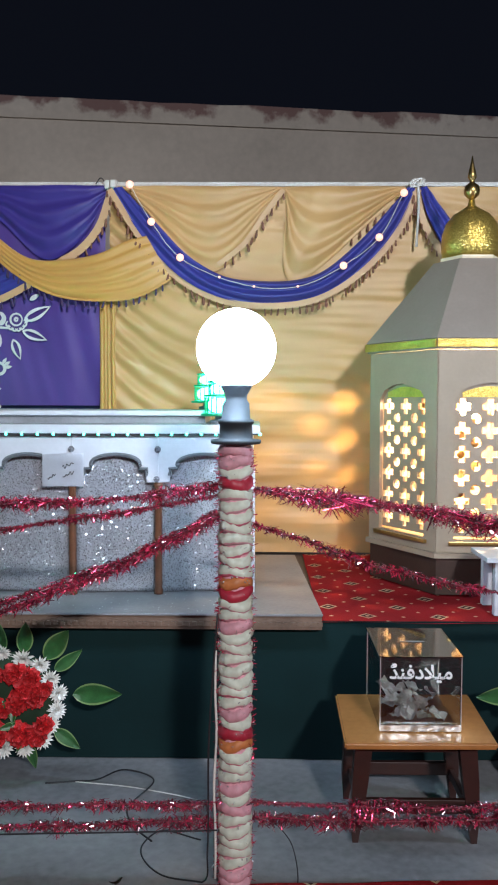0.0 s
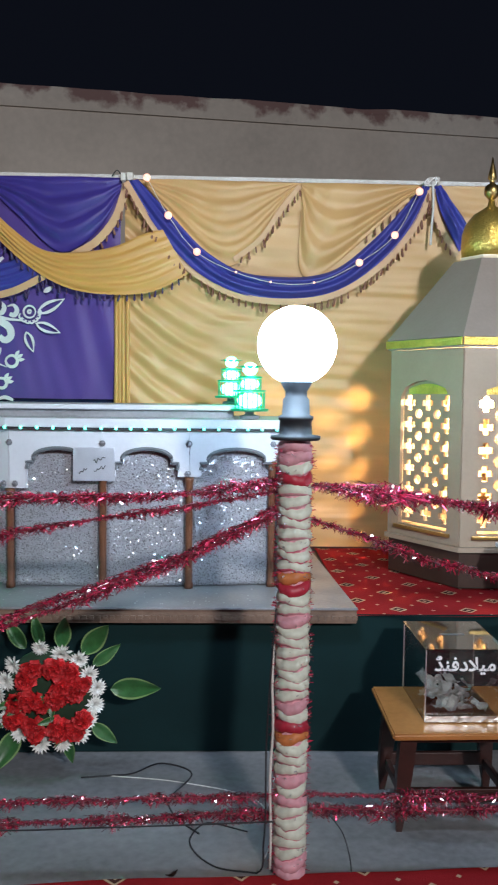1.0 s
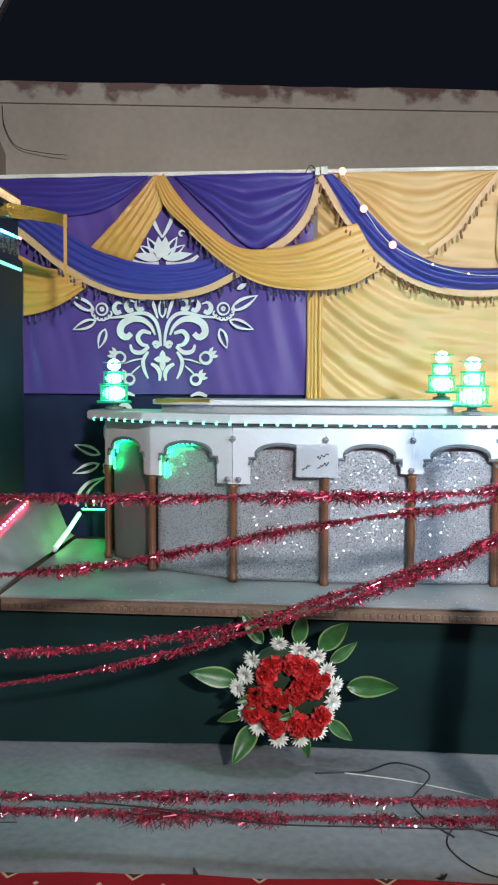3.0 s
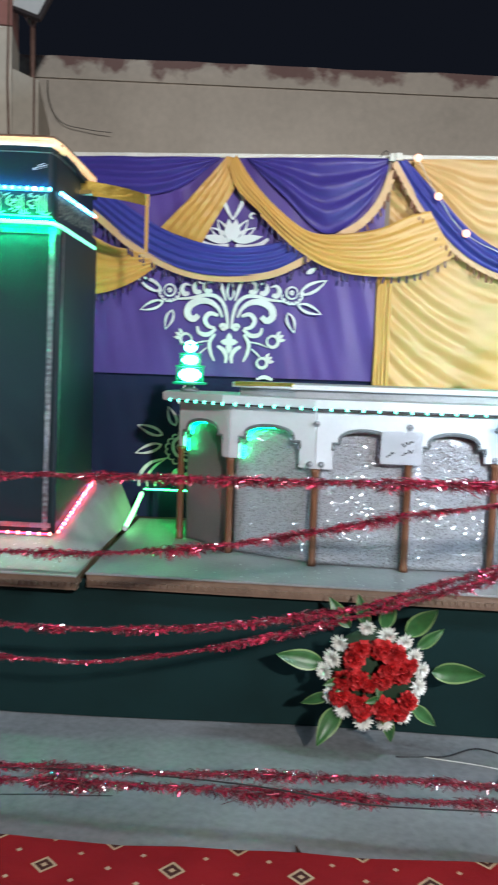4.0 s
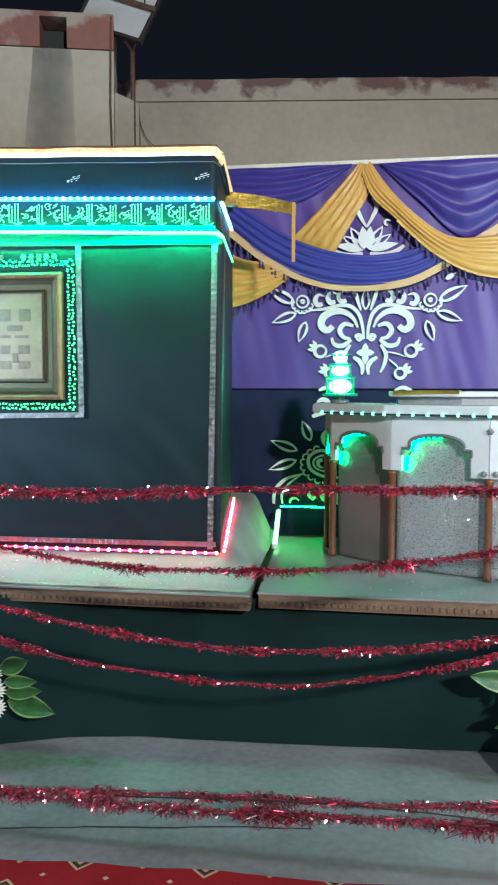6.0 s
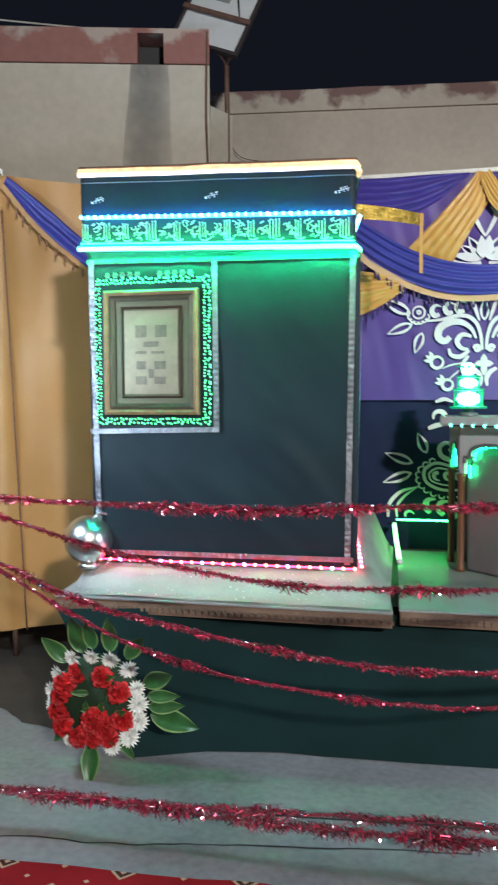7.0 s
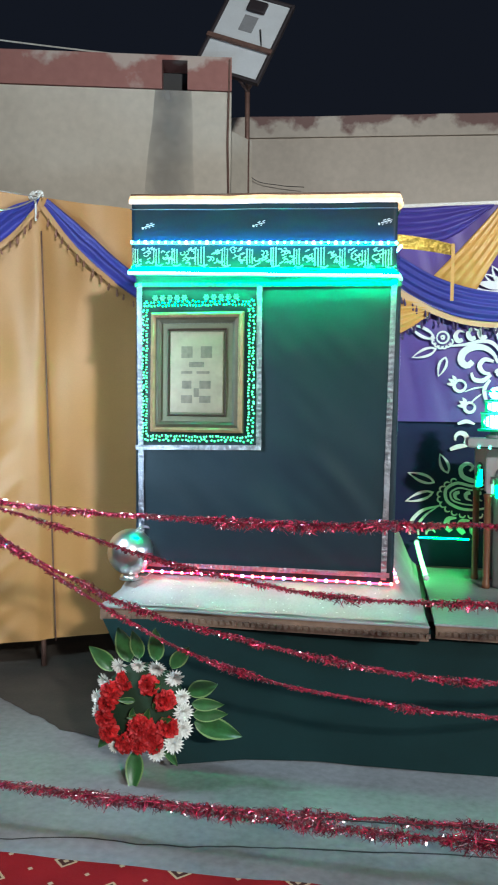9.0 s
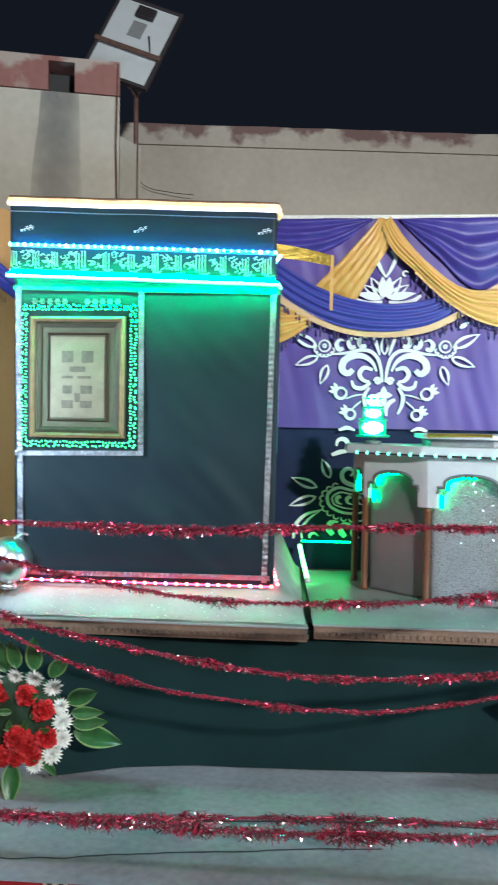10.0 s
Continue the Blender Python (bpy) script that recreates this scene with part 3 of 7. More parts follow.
part("gold_panel", grid(200, 190, rays), M_PALEGOLD, backdrop, "gold satin panel with fanned folds", True)
part("purple_panel", hang(-2.60, -0.745, 1.525, 2.79, BW - 0.004, 0.012, 11, 0.25), M_PURPLE, backdrop, "purple satin banner", True)
part("lower_cloth", hang(-3.9, -0.70, 0.66, 1.545, BW + 0.035, 0.012, 15, 0.3), M_NAVY, backdrop, "dark navy lower cloth", True)
part("left_gold_panel", hang(-3.66, -2.58, 0.66, 2.79, BW + 0.004, 0.014, 19, 0.2), M_GOLD, backdrop, "", True)
seam = bmesh.new()
for k, xx in enumerate((-0.765, -0.745, -0.725, -0.70)):
    tube([(xx + 0.004 * nz(z * 3, k), BW - 0.022 + 0.004 * (k % 2), z) for z in np.linspace(0.70, 2.13, 24)], 0.0125, 8, seam)
part("seam_gather", seam, M_GOLD, backdrop, "", True)
part("top_hem", block(-3.66, 2.18, BW - 0.012, BW + 0.012, 2.782, 2.806, 0.004), M_ROPE, backdrop, "white tape along the top")


def swag(name, top, bottom, material, parent, depth, folds, bulge=0.05, n=70, m=16, seed=0, plane=None, y=None, label=""):
    """Cloth slung between two curves of (x, z), gathered into long folds."""
    a, b = smooth_line(top, n + 1), smooth_line(bottom, n + 1)
    yy = BW - depth if y is None else y

    def f(u, v):
        i = int(round(u * n))
        p = a[i] * (1 - v) + b[i] * v
        env = math.sin(math.pi * min(1, max(0, u * 0.96 + 0.02))) ** 0.5
        d = bulge * env * math.sin(math.pi * (0.15 + 0.7 * v)) + 0.015 * env * math.sin(v * folds * 2 * math.pi + 2.0 * nz(u * 2.5, seed)) + 0.006 * nz(u * 9, v * 7, seed)
        q = (p[0], yy - d, p[1])
        return plane(q) if plane else q
    return part(name, grid(n, m, f), material, parent, label, True)


def tassel_mesh(material):
    bm = lathe([(0.002, 0.0), (0.0035, -0.005), (0.0065, -0.011), (0.005, -0.016), (0.0075, -0.027), (0.006, -0.039), (0.003, -0.043)], 7)
    me = mesh_of(bm, "tassel")
    me.materials.append(material)
    me.polygons.foreach_set("use_smooth", [True] * len(me.polygons))
    return me


T_RED, T_BLUE = tassel_mesh(M_TASSEL), tassel_mesh(M_TASSELB)


def fringe(curve, parent, depth, me, gap=0.036, hem=0.036, plane=None, material=None):
    """A peach hem that follows a curve, with a row of tassels under it."""
    n = 60
    a = smooth_line(curve, n + 1)

    def off(i):
        d = a[min(i + 1, n)] - a[max(i - 1, 0)]
        d = d / (np.linalg.norm(d) + 1e-9)
        return np.array([d[1], -d[0]]) if d[0] >= 0 else np.array([-d[1], d[0]])

    def f(u, v):
        i = int(round(u * n))
        p = a[i] + off(i) * hem * (v - 0.15)
        q = (p[0], BW - depth - 0.006 + 0.004 * nz(u * 20, v * 3), p[1])
        return plane(q) if plane else q
    part("hem", grid(n, 3, f), material or M_PEACH, parent, "peach hem", True)
    length = float(np.sum(np.linalg.norm(np.diff(a, axis=0), axis=1)))
    for k in range(int(length / gap)):
        i = min(n, int((k + 0.5) * gap / length * n))
        p = a[i] + off(i) * hem * 0.8
        q = Vector((p[0], BW - depth - 0.014, p[1]))
        t = part("tassel", me, None, parent)
        t.location = plane(q) if plane else q
        t.rotation_euler = (random.uniform(-0.2, 0.2), random.uniform(-0.3, 0.3), random.uniform(0, 6))
        s = random.uniform(0.8, 1.25)
        t.scale = (s, s, s)


def drape(label, group="swags on the backdrop"):
    return thing("swag", (0, 0, 0), label, "swag", group)


# gold festoons high on the right panel
g = drape("gold satin festoon gathered to a point, with a tasselled hem")
swag("cloth", [(-0.60, 2.78), (-0.2, 2.78), (0.26, 2.78)], [(-0.60, 2.74), (-0.12, 2.30), (0.27, 2.76)], M_PALEGOLD, g, 0.012, 4, 0.03, seed=5)
fringe([(0.27, 2.76), (0.16, 2.62), (0.05, 2.46), (-0.10, 2.34)], g, 0.035, T_RED, 0.05, 0.03)
g = drape("pale gold satin festoon beside the lantern, with soft folds")
swag("cloth", [(0.29, 2.78), (0.6, 2.78), (0.97, 2.78)], [(0.29, 2.70), (0.30, 2.26), (0.96, 2.74)], M_PALEGOLD, g, 0.010, 3, 0.03, seed=8)
fringe([(0.96, 2.74), (0.80, 2.62), (0.62, 2.46)], g, 0.012, T_RED, 0.06, 0.02, material=M_PALEGOLD)
# blue swag with lights
g = drape("royal blue satin swag with a peach tasselled hem")
S1T = [(-0.64, 2.77), (-0.44, 2.559), (-0.245, 2.366), (-0.05, 2.262), (0.145, 2.238), (0.469, 2.277), (0.694, 2.448), (0.886, 2.655), (0.985, 2.77)]
S1B = [(-0.70, 2.76), (-0.505, 2.462), (-0.278, 2.238), (-0.05, 2.135), (0.178, 2.109), (0.47, 2.148), (0.76, 2.336), (0.92, 2.528), (1.03, 2.76)]
swag("cloth", S1T, S1B, M_SWAG, g, 0.045, 2, 0.03, seed=1)
fringe(S1B, g, 0.05, T_RED, 0.042, 0.036)
# blue upper swag at the right of the purple banner
g = drape("royal blue satin swag across the top of the purple banner")
swag("cloth", [(-1.54, 2.78), (-1.15, 2.782), (-0.73, 2.785)], [(-1.54, 2.77), (-1.33, 2.57), (-1.05, 2.36), (-0.86, 2.50), (-0.745, 2.70)], M_BLUE, g, 0.014, 3, 0.035, seed=21)
fringe([(-1.02, 2.35), (-0.889, 2.43), (-0.795, 2.54), (-0.725, 2.72)], g, 0.04, T_RED, 0.05, 0.045)
g = drape("purple-blue satin swag in shallow folds along the banner top")
swag("cloth", [(-2.60, 2.78), (-2.1, 2.782), (-1.70, 2.785)], [(-2.60, 2.62), (-2.25, 2.56), (-1.95, 2.60), (-1.70, 2.77)], M_BLUE, g, 0.012, 3, 0.03, seed=23)
# middle blue swag
g = drape("dark blue satin swag with a peach hem crossing the white motif")
S4B = [(-2.62, 2.60), (-2.42, 2.458), (-2.146, 2.249), (-1.84, 2.122), (-1.605, 2.103), (-1.373, 2.135), (-1.145, 2.245)]
swag("cloth", [(-2.60, 2.76), (-2.25, 2.51), (-2.01, 2.364), (-1.775, 2.286), (-1.508, 2.273), (-1.344, 2.307), (-1.20, 2.38)], S4B, M_SWAG, g, 0.05, 4, 0.035, seed=2)
fringe(S4B, g, 0.056, T_BLUE, 0.042, 0.04)
# gold swags
g = drape("mustard gold satin swag falling in folds from the banner peak")
S2B = [(-1.645, 2.72), (-1.60, 2.61), (-1.446, 2.455), (-1.244, 2.276), (-1.045, 2.166), (-0.784, 2.128), (-0.527, 2.158), (-0.36, 2.25)]
swag("cloth", [(-1.60, 2.785), (-1.53, 2.68), (-1.347, 2.483), (-1.164, 2.362), (-0.952, 2.357), (-0.759, 2.393), (-0.60, 2.464), (-0.50, 2.49)], S2B, M_GOLD, g, 0.06, 5, 0.04, seed=3)
fringe(S2B[2:], g, 0.075, T_BLUE, 0.042, 0.012, material=M_GOLD)
g = drape("mustard gold satin tail falling to one side of the peak")
swag("cloth", [(-1.66, 2.785), (-1.72, 2.71), (-1.82, 2.60), (-2.04, 2.37)], [(-1.60, 2.77), (-1.60, 2.63), (-1.69, 2.47), (-1.79, 2.29)], M_GOLD, g, 0.03, 5, 0.035, seed=4)
g = drape("mustard gold satin swag end behind the shrine model, with dark tassels")
S6B = [(-2.75, 2.06), (-2.45, 1.99), (-2.30, 2.02), (-2.17, 2.08), (-2.04, 2.17)]
swag("cloth", [(-2.75, 2.50), (-2.45, 2.33), (-2.30, 2.26), (-2.17, 2.24), (-2.03, 2.20)], S6B, M_GOLD, g, 0.04, 4, 0.04, seed=6)
fringe(S6B, g, 0.05, T_BLUE, 0.042, 0.012, material=M_GOLD)
# swag past the right knot
g = drape("royal blue satin swag end beside the lantern dome")
swag("cloth", [(1.09, 2.775), (1.17, 2.66), (1.30, 2.48)], [(1.05, 2.765), (1.09, 2.62), (1.20, 2.40)], M_SWAG, g, 0.04, 2, 0.03, seed=9, n=30)
fringe([(1.04, 2.75), (1.08, 2.60), (1.20, 2.38)], g, 0.045, T_RED, 0.042, 0.04)


def knot(x, y, z, string):
    t = thing("rope_knot", (x, y, z), "white rope knot tying the swags to the top tape", "rope knot", "rope knots on the backdrop")
    bm = bmesh.new()
    for k in range(7):
        a = k * 2.4
        tube([(0.035 * math.cos(a + s) * (0.6 + 0.1 * k), -0.03 - 0.008 * k % 0.02, 0.022 * math.sin(a + s * 1.3)) for s in np.linspace(0, 4.2, 12)], 0.006, 6, bm)
    part("knot", bm, M_ROPE, t, "", True)
    if string:
        part("loose_end", tube([(0.01 * nz(s * 4, 1), -0.05, -s) for s in np.linspace(0, string, 10)], 0.007, 6), M_ROPE, t, "", True)
    return t


knot(1.035, BW - 0.02, 2.79, 0.36)
clip = thing("cloth_clip", (-0.71, BW - 0.05, 2.785), "small white clip and wire twist holding up the swags", "clip")
part("jaw", block(-0.028, 0.0, -0.015, 0.015, -0.026, 0.018, 0.004), M_ROPE, clip)
part("jaw", block(0.006, 0.042, -0.018, 0.012, -0.022, 0.020, 0.004), M_ROPE, clip)
part("wire", tube([(-0.03 - 0.05 * u, -0.005, 0.012 + 0.02 * math.sin(4 * u)) for u in np.linspace(0, 1, 10)], 0.003, 5), M_CABLE, clip, "", True)

# fairy lights on the blue swag
fl = thing("fairy_lights", (0, 0, 0), "string of small warm fairy lights pinned along the blue swag", "fairy lights")
FB = [(-0.586, 2.765), (-0.466, 2.559), (-0.304, 2.36), (-0.083, 2.251), (0.113, 2.199), (0.36, 2.20), (0.615, 2.316), (0.814, 2.473), (0.949, 2.719)]
wire = smooth_line(FB, 60)
part("wire", tube([(p[0], BW - 0.105 + 0.004 * nz(i * 0.4, 1), p[1] + 0.006 * nz(i * 0.5, 3)) for i, p in enumerate(wire)], 0.0022, 5), M_ROPE, fl)
bulb_me = mesh_of(ball(0.0215, 10, 8), "fairy_bulb")
bulb_me.materials.append(G_FAIRY)
small_me = mesh_of(ball(0.007, 8, 6), "fairy_bulb")
small_me.materials.append(G_FAIRY)
for k, (x, z) in enumerate(FB):
    part("bulb", small_me if k in (3, 4, 5) else bulb_me, None, fl).location = (x, BW - 0.115, z)


# white printed motif on the banner
def stroke(keys, w0, w1, owner, y, n=18):
    """A flat tapering stroke along a curve of (x, z)."""
    bm = bmesh.new()
    layer[0] += 1
    y -= 0.0003 * (layer[0] % 40)
    p = smooth_line(keys, n)
    prev = None
    for i in range(n):
        d = p[min(i + 1, n - 1)] - p[max(i - 1, 0)]
        d = d / (np.linalg.norm(d) + 1e-9)
        o = np.array([-d[1], d[0]])
        t = i / (n - 1)
        w = 0.86 * (w0 * (1 - t) + w1 * t) * (0.35 + 0.65 * math.sin(math.pi * min(1, 0.12 + 0.8 * t)))
        cur = [bm.verts.new((*[(p[i] + o * w)[0], y, (p[i] + o * w)[1]],)), bm.verts.new((*[(p[i] - o * w)[0], y, (p[i] - o * w)[1]],))]
        if prev:
            bm.faces.new((prev[0], cur[0], cur[1], prev[1]))
        prev = cur
    part("printed_scroll", bm, M_WHITECLOTH, owner)


def leaf_outline(cx, cz, ang, ln, wd, owner, y, hollow=True):
    """A pointed leaf, white at its rim."""
    bm = bmesh.new()
    layer[0] += 1
    y -= 0.0003 * (layer[0] % 40)
    c, s = math.cos(ang), math.sin(ang)

    def pt(u, k):
        h = wd * math.sin(math.pi * u ** 0.8) * k
        return (cx + c * ln * u - s * h, y, cz + s * ln * u + c * h)
    for side in (1, -1):
        prev = None
        for i in range(11):
            u = i / 10
            cur = (bm.verts.new(pt(u, side)), bm.verts.new(pt(u, side * (0.45 if hollow and 0.15 < u < 0.85 else 0.0))))
            if prev:
                bm.faces.new((prev[0], cur[0], cur[1], prev[1]))
            prev = cur
    part("printed_leaf", bm, M_WHITECLOTH, owner)


def spiral(cx, cz, r0, r1, a0, a1, n=9):
    return [(cx + (r0 + (r1 - r0) * t) * math.cos(a0 + (a1 - a0) * t), cz + (r0 + (r1 - r0) * t) * math.sin(a0 + (a1 - a0) * t)) for t in np.linspace(0, 1, n)]


YM = BW - 0.026
layer = [0]
mo = backdrop
CX, CZ = -1.615, 1.73
for s in (1, -1):
    def mx(keys):
        return [(CX + s * x, CZ + z) for x, z in keys]
    # stems, scrolls and fronds
    stroke(mx([(0.010, 0.075), (0.020, 0.160), (0.044, 0.225), (0.085, 0.260), (0.144, 0.266), (0.226, 0.248), (0.316, 0.240)]), 0.013, 0.012, mo, YM, 24)
    stroke(mx([(0.044, 0.140), (0.068, 0.190), (0.120, 0.228), (0.190, 0.230), (0.243, 0.195), (0.249, 0.149), (0.214, 0.125), (0.185, 0.149)]), 0.012, 0.034, mo, YM, 26)
    stroke(mx([(0.068, 0.149), (0.120, 0.160), (0.146, 0.125), (0.120, 0.084), (0.085, 0.078)]), 0.016, 0.016, mo, YM)
    stroke(mx([(0.080, 0.072), (0.132, 0.037), (0.179, 0.049), (0.191, 0.084)]), 0.016, 0.014, mo, YM)
    stroke(mx([(0.085, 0.043), (0.115, -0.009), (0.109, -0.062), (0.085, -0.115)]), 0.014, 0.012, mo, YM)
    stroke(mx([(0.068, -0.027), (0.033, -0.050), (0.015, -0.085), (0.019, -0.126)]), 0.016, 0.014, mo, YM)
    stroke(mx(spiral(0.039, 0.082, 0.017, 0.010, 0, 6.2, 10)), 0.014, 0.014, mo, YM, 14)
    stroke(mx([(0.120, 0.002), (0.179, -0.009), (0.226, -0.027)]), 0.006, 0.005, mo, YM)
    stroke(mx([(0.132, -0.039), (0.179, -0.080), (0.195, -0.100)]), 0.006, 0.005, mo, YM)
    stroke(mx([(0.166, -0.215), (0.212, -0.200), (0.262, -0.215)]), 0.010, 0.016, mo, YM)
    stroke(mx([(0.027, 0.236), (0.044, 0.289), (0.068, 0.360)]), 0.009, 0.014, mo, YM)
    for x, z in ((0.128, 0.306), (0.190, 0.300), (0.262, 0.288)):
        stroke(mx([(x - 0.030, z + 0.030), (x + 0.004, z + 0.038), (x + 0.024, z + 0.010), (x + 0.006, z - 0.020), (x - 0.018, z - 0.012)]), 0.006, 0.024, mo, YM, 14)
    # pomegranates on their stalks
    for x, z, r in ((0.255, 0.008, 0.034), (0.197, -0.118, 0.030)):
        stroke(mx(spiral(x, z, r, r * 0.92, 2.4, 8.9, 14)), 0.010, 0.012, mo, YM, 22)
        for a in (0.15, 0.55, 0.95):
            leaf_outline(CX + s * (x + r * math.cos(a)), CZ + z + r * math.sin(a), a if s > 0 else math.pi - a, 0.042, 0.010, mo, YM, False)
    leaf_outline(CX + s * 0.400, CZ + 0.282, 0.49 if s > 0 else math.pi - 0.49, 0.180, 0.033, mo, YM)
    leaf_outline(CX + s * 0.390, CZ + 0.225, -0.36 if s > 0 else math.pi + 0.36, 0.155, 0.029, mo, YM)
    leaf_outline(CX + s * 0.337, CZ + 0.178, -1.23 if s > 0 else math.pi + 1.23, 0.128, 0.028, mo, YM)
    leaf_outline(CX + s * 0.436, CZ + 0.400, 0.54 if s > 0 else math.pi - 0.54, 0.070, 0.014, mo, YM, False)
    # lobed eye at the side
    stroke(mx(spiral(0.358, 0.289, 0.034, 0.034, 0, 6.3, 13)), 0.007, 0.007, mo, YM)
    stroke(mx(spiral(0.358, 0.289, 0.010, 0.008, 0, 6.3, 9)), 0.008, 0.008, mo, YM, 10)
    for k in range(7):
        a = -2.6 + 0.42 * k
        stroke(mx(spiral(0.358 + 0.05 * math.cos(a), 0.289 + 0.05 * math.sin(a), 0.016, 0.016, a - 1.7, a + 1.7, 7)), 0.006, 0.006, mo, YM, 8)
    # crown above the swag
    for a, ln, wd, hol in ((1.50, 0.13, 0.030, False), (1.02, 0.15, 0.032, True), (0.58, 0.15, 0.028, True), (0.18, 0.17, 0.024, False)):
        leaf_outline(CX + s * 0.012, CZ + 0.575, a if s > 0 else math.pi - a, ln, wd, mo, YM, hol)
    stroke(mx([(0.0, 0.70), (0.035, 0.76), (0.055, 0.82), (0.03, 0.86)]), 0.010, 0.016, mo, YM)
    stroke(mx([(0.02, 0.555), (0.09, 0.545), (0.16, 0.560), (0.21, 0.595)]), 0.016, 0.018, mo, YM)
    stroke(mx(spiral(0.115, 0.72, 0.020, 0.010, 0.5, 5)), 0.006, 0.010, mo, YM)
    leaf_outline(CX + s * 0.36, CZ + 0.60, 2.2 if s > 0 else math.pi - 2.2, 0.09, 0.02, mo, YM, False)
for a, ln in ((math.pi / 2, 0.055), (-math.pi / 2, 0.070), (0.0, 0.052), (math.pi, 0.052)):
    leaf_outline(CX, CZ - 0.002, a, ln, 0.018, mo, YM, False)
leaf_outline(CX, CZ + 0.236, math.pi / 2, 0.125, 0.026, mo, YM, True)
# lower motif on the navy cloth, beside the desk
lo = backdrop
YL = BW + 0.018
LX, LZ = -1.831, 1.082


def low(pts):
    return [(LX + x, LZ + z) for x, z in pts]


stroke(low([(0.15, 0.085), (0.05, 0.066), (-0.05, 0.080), (-0.105, 0.04), (-0.10, -0.02), (-0.04, -0.062), (0.06, -0.074), (0.15, -0.055)]), 0.011, 0.011, lo, YL, 30)
stroke(low([(0.13, 0.055), (0.05, 0.042), (-0.04, 0.050), (-0.078, 0.02), (-0.07, -0.015), (-0.02, -0.038), (0.06, -0.048)]), 0.006, 0.007, lo, YL, 30)
for k in range(3):
    stroke(low([(-0.025 + 0.062 * k, 0.028), (-0.050 + 0.062 * k, 0.018), (-0.048 + 0.062 * k, -0.006), (-0.018 + 0.062 * k, -0.020)]), 0.018, 0.006, lo, YL, 10)
for k in range(12):
    a = 2.15 + 0.29 * k
    stroke(low(spiral(0.035 + 0.172 * math.cos(a), 0.108 * math.sin(a), 0.017, 0.017, a - 1.7, a + 1.7, 7)), 0.006, 0.006, lo, YL, 8)
for bx, bz, a, ln, wd in ((-0.167, 0.080, 2.80, 0.174, 0.030), (-0.173, 0.025, 3.49, 0.180, 0.030), (-0.093, 0.136, 1.98, 0.132, 0.030)):
    leaf_outline(LX + bx, LZ + bz, a, ln, wd, lo, YL)
stroke(low([(0.13, 0.100), (0.04, 0.100), (-0.015, 0.13), (-0.02, 0.175), (0.02, 0.200), (0.05, 0.180), (0.03, 0.155)]), 0.018, 0.014, lo, YL)
for k in range(3):
    qx, qz = -0.075 + 0.075 * k, -0.150 - 0.012 * k
    stroke(low([(qx + 0.035, qz + 0.025), (qx - 0.010, qz + 0.018), (qx - 0.022, qz - 0.020), (qx + 0.005, qz - 0.055)]), 0.010, 0.030, lo, YL, 12)
stroke(low([(-0.14, -0.055), (-0.25, -0.095), (-0.305, -0.165), (-0.310, -0.235)]), 0.008, 0.016, lo, YL)
stroke(low([(-0.15, -0.062), (-0.225, -0.120), (-0.262, -0.180), (-0.258, -0.235)]), 0.005, 0.012, lo, YL)
stroke(low(spiral(-0.19, -0.225, 0.030, 0.022, 0.3, 3.4, 9)), 0.006, 0.012, lo, YL, 10)
stroke(low([(-0.086, 0.280), (-0.040, 0.298), (0.025, 0.308)]), 0.018, 0.014, lo, YL, 10)
stroke(low(spiral(-0.025, 0.345, 0.036, 0.032, -0.9, 3.5, 12)), 0.020, 0.012, lo, YL)

# slanting wing of cloth at the far end
WP, WD = Vector((-4.29, 4.46)), Vector((-0.80, -0.60))
WN = Vector((0.60, -0.80))


def wing_plane(q):
    """Lay a point of (s, depth, z) on the wing; s runs away from the pole towards the viewer."""
    p = WP + WD * q[0] + WN * (BW - q[1])
    return (p.x, p.y, q[2])


def wing_shape(u, v):
    s = -0.84 + 3.2 * u
    top, hem = 2.80 + 0.05 * s * (s > 0), 0.20 + 0.01 * s
    z = top + (hem - top) * v
    d = 0.025 * nz(s * 1.8 + 0.8 * z, z * 1.7, 3) + (0.016 * math.sin((s + 0.9 * z + 0.08 * nz(s * 3, z * 3)) * 15) + 0.008 * math.sin((s + 1.2 * z) * 37)) * max(0, min(1, 1.9 - z)) * max(0, min(1, (s - 0.05) * 4)) + 0.02 * nz(s * 5, z * 2, 7) - 0.03 * math.exp(-(s / 0.07) ** 2)
    return wing_plane((s, BW + d, z))


